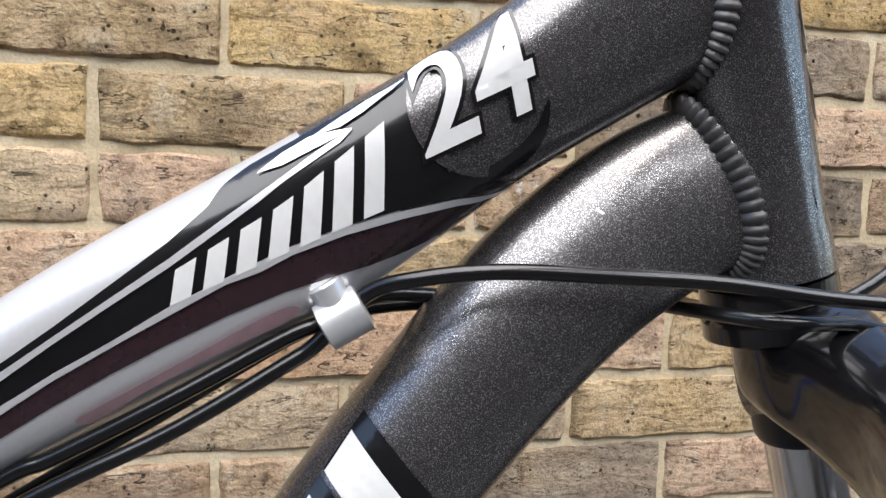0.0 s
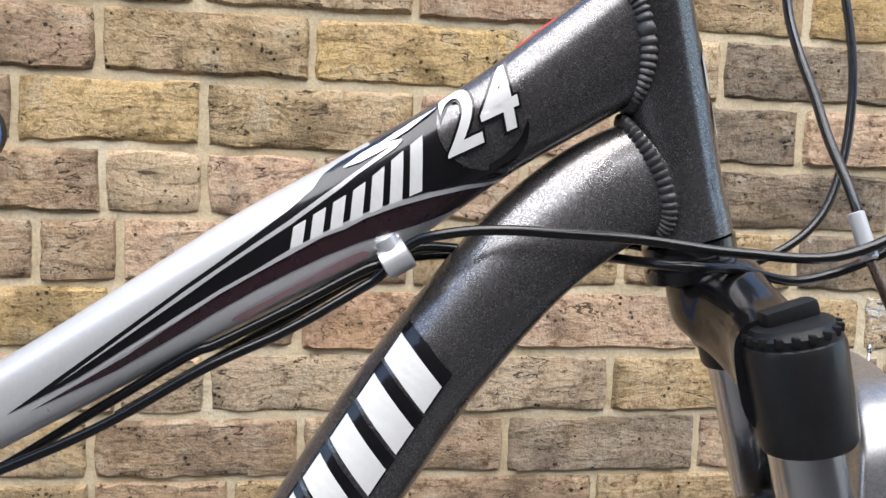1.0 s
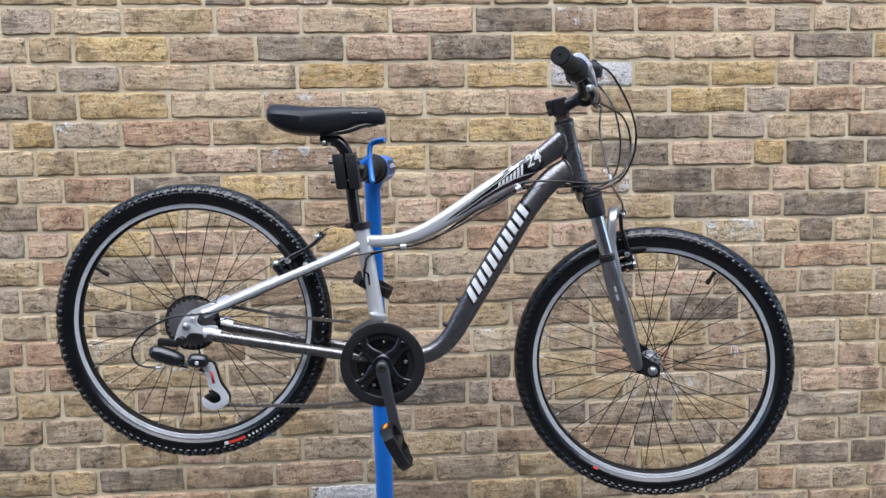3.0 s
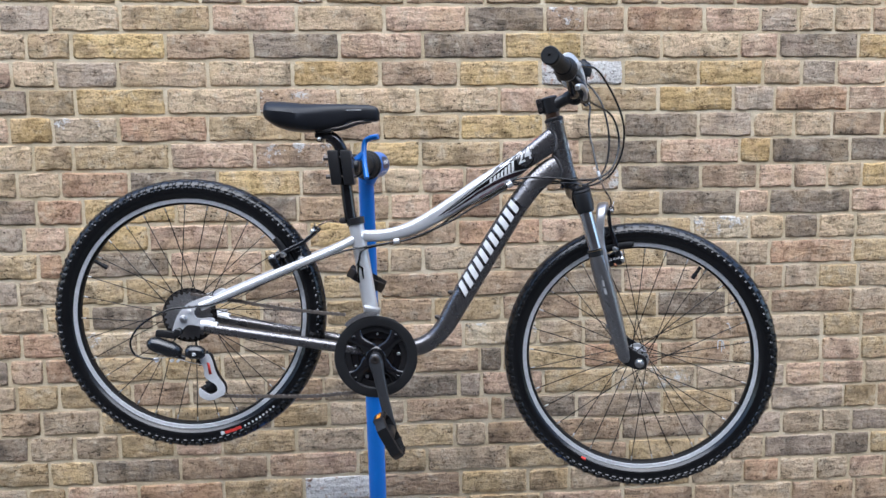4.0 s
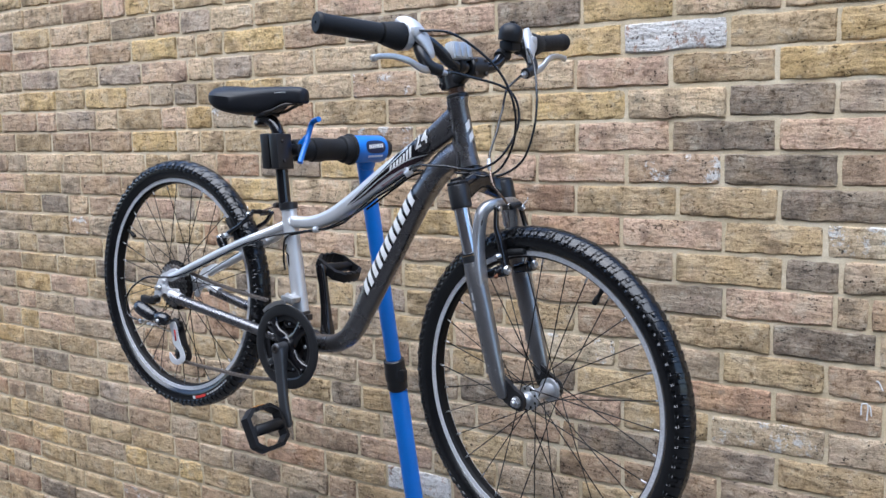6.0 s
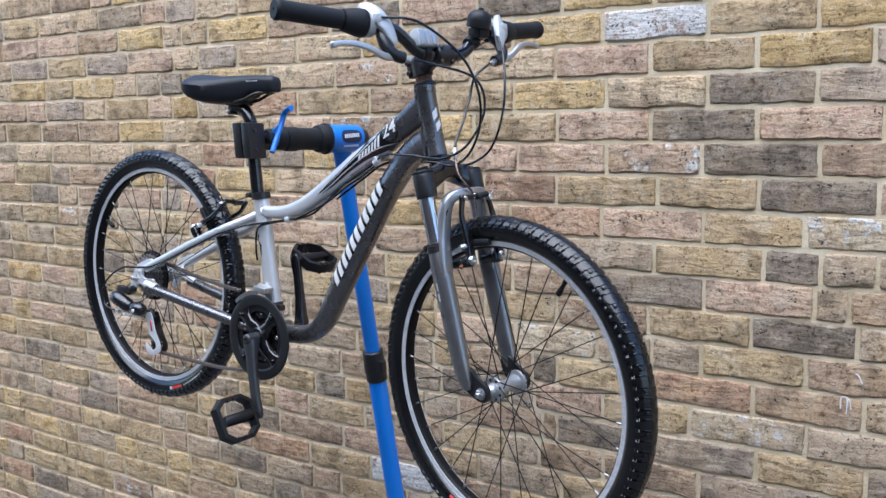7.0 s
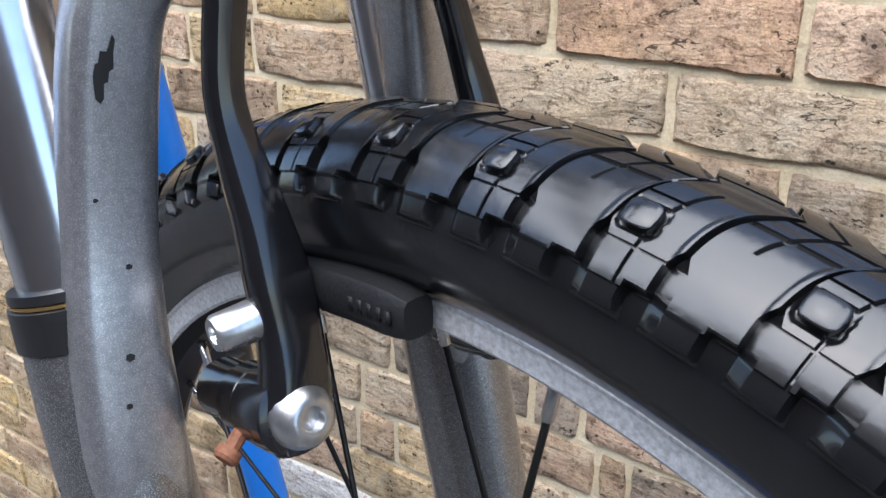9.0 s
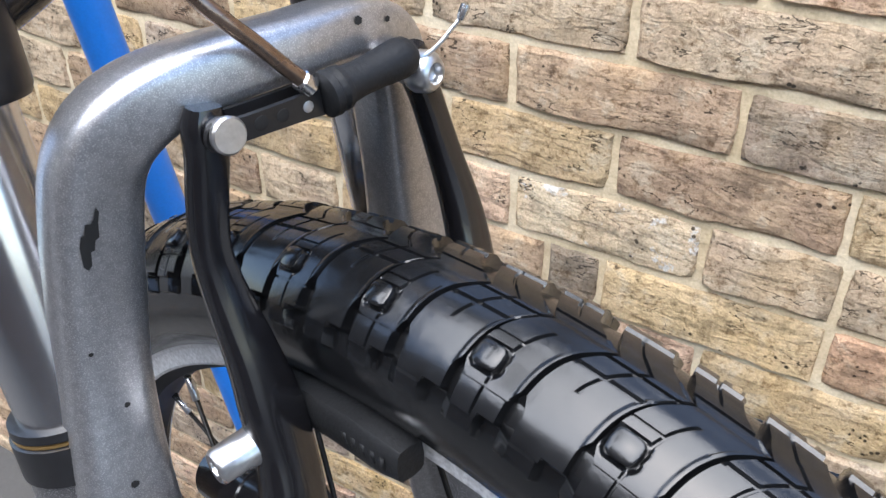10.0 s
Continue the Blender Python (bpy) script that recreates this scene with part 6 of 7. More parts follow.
    slab(bm, (0.092, -0.042, 0.2225), (0.022, 0.05, 0.033), 0.006, Euler((0, radians(-12), 0)).to_matrix())
    light = bar_part("reflector_light", bm, SILVER_PLASTIC, bar, "small silver box on the stem clamp")
    bm = bmesh.new()
    for k in range(3):
        slab(bm, (0.1022, -0.0565 + 0.0145 * k, 0.2245), (0.005, 0.0125, 0.027), 0.002, Euler((0, radians(-12), 0)).to_matrix())
    bar_part("light_lens", bm, ALLOY, light)
    bm = bmesh.new()
    turned(bm, (0.0895, -0.047, 0.1985), (0, 1, 0), [(0, 0.012), (0.002, 0.0145), (0.012, 0.0145), (0.014, 0.012)], 20)
    slab(bm, (0.0895, -0.041, 0.2085), (0.018, 0.016, 0.012), 0.003)
    bar_part("light_clamp", bm, PLASTIC, light)


# ---- cables ----
def build_cables(bike):
    def run(pts):
        bm = bmesh.new()
        hose(bm, pts, 0.0023, 10, 7)
        part("cable", bm, CABLE, bike, "black cable housing")
    # rear brake
    run([(0.101, -0.104, 0.179), (0.116, -0.078, 0.174), (0.17, -0.018, 0.15), (0.187, -0.012, 0.095), (0.168, -0.034, 0.036), (0.128, -0.042, 0.012), (0.085, -0.034, 0.0105), (0.045, -0.031, 0.0145), (0.014, -0.03, 0.0159), (-0.0162, -0.0285, 0.0165), (-0.0366, -0.024, 0.0139), (-0.0514, -0.018, 0.0086), (-0.0641, -0.015, -0.0055), (-0.0733, -0.0145, -0.0122), (-0.1033, -0.0145, -0.0306), (-0.1385, -0.014, -0.0483), (-0.185, -0.012, -0.0765), (-0.24, -0.01, -0.102), (-0.285, -0.01, -0.119), (-0.3115, -0.0105, -0.1235), (-0.398, -0.0225, -0.1365), (-0.43, -0.03, -0.142), (-0.48, -0.048, -0.158), (-0.5189, -0.054, -0.1735), (-0.6922, -0.064, -0.2445), (-0.7507, -0.076, -0.2555), (-0.8067, -0.082, -0.2604), (-0.8638, -0.084, -0.2912), (-0.8902, -0.084, -0.3286), (-0.8791, -0.083, -0.3603), (-0.842, -0.08, -0.3695)])
    # shift
    run([(0.075, -0.16, 0.245), (0.118, -0.115, 0.24), (0.165, -0.06, 0.19), (0.191, -0.04, 0.13), (0.19, -0.03, 0.07), (0.165, -0.025, 0.02), (0.125, -0.018, -0.002), (0.09, -0.023, 0.002), (0.06, -0.026, 0.0035), (0.025, 0.027, 0.002), (-0.015, 0.006, 0.004), (-0.045, -0.003, 0.006), (-0.0587, -0.0115, 0.0014), (-0.0643, -0.0125, -0.001), (-0.0735, -0.0135, -0.0048), (-0.1035, -0.0135, -0.0218), (-0.1329, -0.0125, -0.0375), (-0.1456, -0.0115, -0.0433), (-0.185, -0.006, -0.069), (-0.24, 0.0, -0.1045), (-0.285, 0.0, -0.12), (-0.3115, 0.0, -0.1255), (-0.35, -0.008, -0.131), (-0.385, -0.02, -0.14), (-0.394, -0.0235, -0.155), (-0.398, -0.022, -0.19), (-0.396, -0.021, -0.215)])
    # front brake
    run([(0.133, 0.087, 0.187), (0.1365, 0.066, 0.178), (0.131, 0.041, 0.16), (0.128, 0.034, 0.14), (0.128, 0.028, 0.12), (0.129, 0.016, 0.1), (0.132, 0.004, 0.08), (0.133, -0.01, 0.06), (0.1355, -0.025, 0.04), (0.139, -0.0335, 0.022)])
    # shift left
    run([(0.115, 0.125, 0.245), (0.14, 0.105, 0.23), (0.168, 0.08, 0.18), (0.18, 0.06, 0.1), (0.165, 0.045, 0.03), (0.125, 0.034, 0.0), (0.085, 0.03, 0.001), (0.055, 0.028, 0.007), (0.02, 0.0275, 0.006), (-0.02, 0.014, 0.002), (-0.06, 0.0065, -0.003), (-0.1099, 0.004, -0.032), (-0.18, 0.003, -0.075)])
    bm = bmesh.new()
    d = Vector((0.006, -0.0065, -0.022))
    turned(bm, (0.1365, -0.0305, 0.029), d, [(0, 0.003), (0.0005, 0.0036), (0.02, 0.0036), (0.021, 0.0028)], 16)
    part("ferrule", bm, SILVER_PAINT, bike, "pale cable ferrule")


# ---- drive train ----
def toothed(bm, r, teeth, v0, v1, depth=0.004, hole=0.0):
    n = teeth * 4
    outline = []
    for i in range(n):
        t = math.tau * i / n
        rr = r if i % 4 in (0, 1) else r - depth
        outline.append((rr * math.cos(t), rr * math.sin(t)))
    if not hole:
        return plate(bm, outline, v0, v1)
    rings = []
    for i in range(n):
        t = math.tau * i / n
        u, w = outline[i]
        rings.append([Vector((u, v0, w)), Vector((u, v1, w)), Vector((hole * math.cos(t), v1, hole * math.sin(t))), Vector((hole * math.cos(t), v0, hole * math.sin(t)))])
    return skin(bm, rings, loop=True)


def shifted(ob, place):
    ob.matrix_basis = Matrix.Translation(place)
    return ob


def build_chain(bike, ring_v, rear_v):
    """Links from the small sprocket over the chainring and back through the cage."""
    upper = [(-0.762, rear_v, -0.2335), (-0.7, rear_v, -0.243), (-0.6, -0.044, -0.2605), (-0.5, ring_v, -0.2745), (-0.43, ring_v, -0.2815)]
    lower = [(-0.41, ring_v, -0.4575), (-0.5, ring_v, -0.4645), (-0.6, -0.046, -0.464), (-0.7, -0.049, -0.4605), (-0.72, -0.05, -0.458)]
    for pts in (upper, lower):
        bm = bmesh.new()
        line = [Vector(q) for q in curve_points(pts, 20)]
        dist, nxt, flip = 0.0, 0.0, 0
        for a, b in zip(line, line[1:]):
            step = (b - a).length
            while nxt < dist + step:
                p = a + (b - a) * ((nxt - dist) / step)
                d = (b - a).normalized()
                ang = math.atan2(d.z, d.x)
                wide = 0.0034 if flip % 2 else 0.0024
                for s in (-1, 1):
                    slab(bm, p + Vector((0, s * wide, 0)), (0.0115, 0.001, 0.0062), 0.0, Matrix.Rotation(-ang, 3, "Y"))
                rod(bm, p + d * 0.0064 + Vector((0, -0.0042, 0)), p + d * 0.0064 + Vector((0, 0.0042, 0)), 0.0041, seg=8)
                nxt += 0.0127
                flip += 1
            dist += step
        part("chain", bm, surface("chain_steel", (0.22, 0.19, 0.165), 0.4, 0.7, 600, 0.35, 0.4, 0.2), bike, "oily steel chain run")


def build_drive(bike):
    GUARD = surface("worn_black_plastic", (0.013, 0.0132, 0.0142), 0.36, 0.0, 400, 0.25, 0.3, 0.1)
    CRANK = surface("dark_anodised_alloy", (0.085, 0.088, 0.095), 0.34, 0.7, 500, 0.12, 0.2, 0.06, 0.15)
    DRIVE = Vector(BRACKET) + Vector((-0.001, 0, -0.005))
    bm = bmesh.new()
    n = 120
    rings = []
    for i in range(n):
        t = math.tau * i / n
        c, s = math.cos(t), math.sin(t)
        rings.append([Vector((r * c, v, r * s)) for r, v in ((0.0915, -0.052), (0.0925, -0.0535), (0.0918, -0.056), (0.09, -0.0568), (0.0845, -0.0572), (0.074, -0.0568), (0.071, -0.0562), (0.069, -0.0545), (0.0685, -0.0525), (0.0695, -0.051), (0.089, -0.051))])
    skin(bm, rings, loop=True)
    guard = shifted(part("chain_guard", bm, GUARD, bike, "round black plastic chain guard"), DRIVE)
    for r, teeth, v in ((0.0865, 42, -0.048), (0.07, 34, -0.0405), (0.05, 24, -0.033)):
        bm = bmesh.new()
        toothed(bm, r, teeth, v - 0.0015, v + 0.0015, 0.004, r - 0.03)
        shifted(part("chainring", bm, BLACK_SATIN if r > 0.08 else (BLACK_GLOSS if r > 0.06 else DARK_STEEL), bike, "dark steel chainring"), DRIVE)
    # Spider with four arms, slotted.
    bm = bmesh.new()
    for k in range(4):
        t = math.tau * k / 4 + radians(38)
        d, nrm = Vector((math.cos(t), 0, math.sin(t))), Vector((-math.sin(t), 0, math.cos(t)))
        rings = []
        for r, half, v0, sweep in ((0.01, 0.018, -0.058, 0.0), (0.026, 0.017, -0.0605, 0.0), (0.04, 0.0125, -0.0605, 0.003), (0.054, 0.0135, -0.059, 0.007), (0.064, 0.019, -0.057, 0.009), (0.0725, 0.026, -0.0555, 0.01)):
            p = d * r + nrm * sweep
            ring = [p + nrm * half * math.cos(math.pi * q / 8) + Vector((0, v0 + 0.0065 * (1 - math.sin(math.pi * q / 8)), 0)) for q in range(9)]
            rings.append(ring + [p - nrm * half + Vector((0, -0.049, 0)), p + nrm * half + Vector((0, -0.049, 0))])
        skin(bm, rings)
    rod(bm, (0, -0.06, 0), (0, -0.03, 0), 0.024, seg=28)
    spider = shifted(part("spider", bm, BLACK_GLOSS, bike, "black crank spider"), DRIVE)
    for k in range(4):
        t = math.tau * k / 4 + radians(47)
        p = Vector((0.0655 * math.cos(t), -0.0605, 0.0655 * math.sin(t)))
        bm = bmesh.new()
        turned(bm, p, (0, -1, 0), [(-0.004, 0.0048), (0.0012, 0.0048), (0.002, 0.004), (0.002, 0.0022), (0.0008, 0.002)], 12)
        part("ring_bolt", bm, BLACK_GLOSS, spider)
    # Bright pins and ramps on the middle ring, seen through the openings.
    for k in range(9):
        t = math.tau * k / 9 + 0.1
        p = Vector((0.05 * math.cos(t), -0.047, 0.05 * math.sin(t)))
        bm = bmesh.new()
        rod(bm, p, p + Vector((0, -0.003, 0)), 0.0024 if k % 3 else 0.004, seg=9)
        part("shift_pin", bm, ALLOY, spider)
    end = Vector((0.0325, -0.0925, -0.1525))
    for s, tip in ((-1, end), (1, Vector((-end.x, 0.0925, -end.z)))):
        bm = bmesh.new()
        d = Vector((tip.x, 0, tip.z)).normalized()
        rows = [(0, 0.0145, 0.0135), (0.012, 0.016, 0.014), (0.028, 0.0135, 0.0115), (0.07, 0.0115, 0.0085), (0.12, 0.011, 0.0075), (0.148, 0.0128, 0.0075), (0.16, 0.0125, 0.0072), (0.167, 0.008, 0.005)]
        rings = []
        nrm = Vector((-d.z, 0, d.x))
        for r, hw, hv in rows:
            v = s * (0.074 + 0.014 * min(1.0, r / 0.1))
            p = d * r + Vector((0, v, 0))
            rings.append([p + nrm * (math.copysign(abs(math.cos(k * math.tau / 20)) ** 0.6, math.cos(k * math.tau / 20)) * hw) + Vector((0, math.copysign(abs(math.sin(k * math.tau / 20)) ** 0.6, math.sin(k * math.tau / 20)) * hv, 0)) for k in range(20)])
        skin(bm, rings)
        rod(bm, (0, s * 0.03, 0), (0, s * 0.0885, 0), 0.0125, seg=24)
        crank = shifted(part("crank_arm", bm, CRANK if s < 0 else BLACK_GLOSS, bike, "dark grey alloy crank arm" if s < 0 else "black crank arm"), DRIVE)
        bm = bmesh.new()
        turned(bm, (0, s * 0.0875, 0), (0, s, 0), [(0, 0.0095), (0.0018, 0.0095), (0.0028, 0.0075), (0.0028, 0.0045), (0.001, 0.004)], 20)
        part("crank_bolt", bm, DARK_STEEL, crank)
        # Cage pedal across its axle.
        tip = Vector((d.x * 0.1535, s * 0.0925, d.z * 0.1535))
        mid = tip + Vector((0, s * 0.053, 0))
        tilt = Matrix.Rotation(radians(62 if s < 0 else 27), 3, "Y")
        bm = bmesh.new()
        turned(bm, tip + Vector((0, s * -0.004, 0)), (0, s, 0), [(0, 0.006), (0.012, 0.007), (0.02, 0.0125), (0.085, 0.0115), (0.09, 0.008)], 20)
        outline = [(0.047, 0.024), (0.03, 0.046), (-0.03, 0.046), (-0.047, 0.024), (-0.047, -0.024), (-0.03, -0.046), (0.03, -0.046), (0.047, -0.024)]
        loop = []
        for x, y in outline:
            loop.append([mid + tilt @ Vector((x * k, (y * k + 0.002) * s, h)) for k, h in ((1.0, 0.0105), (1.02, 0.0), (1.0, -0.0105), (0.84, -0.0125), (0.82, 0.0), (0.84, 0.0125))])
        skin(bm, loop, loop=True)
        for q in (-1, 1):
            for g in (-1, 0, 1):
                slab(bm, mid + tilt @ Vector((0.0425 * q, 0.017 * g * s, 0)), (0.0085, 0.006, 0.027), 0.001, tilt)
        slab(bm, mid, (0.018, 0.08, 0.017), 0.003, tilt)
        pedal = part("pedal", bm, PLASTIC, crank, "black plastic cage pedal")
        bm = bmesh.new()
        slab(bm, mid + tilt @ Vector((-0.0472, 0.003 * s, 0)), (0.003, 0.028, 0.009), 0.001, tilt)
        part("pedal_reflector", bm, AMBER, crank, "amber pedal reflector")
    # Cassette, derailleurs.
    bm = bmesh.new()
    rod(bm, (0, -0.015, 0), (0, -0.056, 0), 0.018, seg=24)
    cassette = shifted(part("cassette", bm, DARK_STEEL, bike, "steel sprocket cassette"), REAR)
    teeth_steel = surface("sprocket_steel", (0.34, 0.335, 0.335), 0.3, 0.8, 500, 0.3, 0.35, 0.1)
    for k, r in enumerate((0.0605, 0.0535, 0.047, 0.041, 0.0355, 0.031, 0.027)):
        bm = bmesh.new()
        toothed(bm, r, int(r / 0.00205), -0.0205 - 0.0049 * k, -0.0222 - 0.0049 * k, 0.0048, r - 0.0125)
        part("sprocket", bm, DARK_STEEL if k == 0 else teeth_steel, cassette)
    bm = bmesh.new()
    rings = []
    for i in range(80):
        t = math.tau * i / 80
        rings.append([Vector((r * math.cos(t), v, r * math.sin(t))) for r, v in ((0.061, -0.0175), (0.0615, -0.0165), (0.061, -0.0155), (0.02, -0.0145), (0.02, -0.0165))])
    skin(bm, rings, loop=True)
    shifted(part("spoke_guard", bm, PLASTIC, bike, "black spoke guard disc"), REAR)
    V = -0.078
    bm = bmesh.new()
    slab(bm, (-0.815, -0.072, -0.316), (0.046, 0.014, 0.016), 0.004, Euler((0, radians(8), 0)).to_matrix())
    rod(bm, (-0.79, -0.06, -0.312), (-0.79, -0.08, -0.312), 0.009, seg=18)
    rod(bm, (-0.835, V + 0.01, -0.345), (-0.778, V + 0.012, -0.372), 0.0065, seg=14)
    derailleur = part("rear_derailleur", bm, BLACK_SATIN, bike, "black and silver rear derailleur")
    resin = surface("grey_resin", (0.008, 0.009, 0.011), 0.24, 0.0, 400, 0.1, 0.1, 0.03, 0.5)
    for start, way, size in (((-0.856, V, -0.3305), (0.9, 0.05, -0.34), 1.0), ((-0.7735, V - 0.002, -0.353), (1, 0.02, -0.1), 0.56)):
        bm = bmesh.new()
        fat = 0.0175 if size == 1.0 else 0.0155
        turned(bm, start, way, [(0, 0.003), (0.003 * size, fat * 0.55), (0.01 * size, fat * 0.86), (0.024 * size, fat), (0.055 * size, fat * 0.97), (0.07 * size, fat * 0.8), (0.077 * size, fat * 0.5), (0.079 * size, 0.002)], 24)
        part("derailleur_body", bm, resin, derailleur, "shiny black resin knuckle")
    for u, v, w, r in ((-0.836, V - 0.003, -0.372, 0.0042), (-0.803, V - 0.006, -0.3725, 0.0035), (-0.79, V - 0.004, -0.374, 0.003), (-0.7505, V - 0.0175, -0.357, 0.004)):
        bm = bmesh.new()
        turned(bm, (u, v, w), (0, -1, 0), [(-0.008, r), (0.001, r), (0.002, r * 0.8), (0.002, r * 0.45), (0.001, r * 0.4)], 12)
        part("adjusting_screw", bm, BRIGHT_ALLOY, derailleur)
    cage = smooth_outline([(-0.7475, -0.372), (-0.7262, -0.364), (-0.7136, -0.4014), (-0.7066, -0.4166), (-0.6944, -0.4357), (-0.6966, -0.4547), (-0.7271, -0.4675), (-0.7493, -0.4582), (-0.7506, -0.4396), (-0.7415, -0.445), (-0.7265, -0.454), (-0.7115, -0.447), (-0.7125, -0.434), (-0.726, -0.424), (-0.7375, -0.414), (-0.7395, -0.3937)], 4)
    for v0, material, label in ((-0.061, BRIGHT_ALLOY, "bright silver derailleur cage"), (-0.042, DARK_STEEL, "")):
        bm = bmesh.new()
        plate(bm, cage, v0, v0 - 0.002, 0.0004)
        part("cage_plate", bm, material, derailleur, label)
    for u, w, r in ((-0.7395, -0.3755, 0.019), (-0.7245, -0.4405, 0.019)):
        bm = bmesh.new()
        toothed(bm, 0.0195, 11, -0.048, -0.0545, 0.004)
        ob = part("jockey_wheel", bm, PLASTIC, derailleur)
        ob.matrix_basis = Matrix.Translation((u, 0, w))
    bm = bmesh.new()
    plate(bm, [(-0.7315, -0.381), (-0.7255, -0.384), (-0.7215, -0.408), (-0.7275, -0.409)], -0.0632, -0.0637)
    part("cage_decal", bm, RED_FILM, derailleur, "red cage decal")
    bm = bmesh.new()
    hose(bm, [(-0.842, -0.08, -0.3695), (-0.825, -0.079, -0.3665), (-0.8, -0.0785, -0.366), (-0.765, -0.0785, -0.3775), (-0.7345, -0.072, -0.3855)], 0.0011, 8, 5)
    turned(bm, (-0.842, -0.08, -0.3695), (1, 0, 0.1), [(0, 0.003), (0.001, 0.004), (0.01, 0.004), (0.011, 0.0028)], 14)
    part("derailleur_cable", bm, STEEL, derailleur)
    # Front derailleur round the chain above the rings.
    bm = bmesh.new()
    outline = []
    for k in range(9):
        t = radians(88 + 46 * k / 8)
        outline.append((BRACKET.x + 0.0995 * math.cos(t), BRACKET.z - 0.003 + 0.0995 * math.sin(t)))
    for k in range(8, -1, -1):
        t = radians(88 + 46 * k / 8)
        outline.append((BRACKET.x + 0.0915 * math.cos(t), BRACKET.z - 0.003 + 0.0915 * math.sin(t)))
    plate(bm, outline, -0.0575, -0.059, 0.0005)
    plate(bm, outline, -0.041, -0.0425, 0.0005)
    front = part("front_derailleur", bm, teeth_steel, bike, "silver front derailleur cage")
    bm = bmesh.new()
    rod(bm, (-0.381, -0.018, -0.284), (-0.366, -0.034, -0.272), 0.0085, seg=14)
    slab(bm, (-0.3665, -0.032, -0.2745), (0.034, 0.03, 0.012), 0.003, Euler((0, radians(8), 0)).to_matrix())
    rod(bm, (-0.385, -0.025, -0.269), (-0.35, -0.04, -0.276), 0.006, seg=12)
    part("front_derailleur_link", bm, ALLOY, front, "bright silver linkage")
    bm = bmesh.new()
    turned(bm, (-0.3685, 0, -0.3075), (0.151, 0, -0.9885), [(0, 0.018), (0.001, 0.02), (0.006, 0.02), (0.0065, 0.019), (0.0095, 0.019), (0.01, 0.02), (0.018, 0.02), (0.019, 0.018)], 28)
    slab(bm, (-0.345, -0.002, -0.317), (0.014, 0.014, 0.013), 0.002)
    part("front_derailleur_clamp", bm, DARK_STEEL, front, "dark steel band clamp")
    build_chain(bike, -0.046, -0.04)


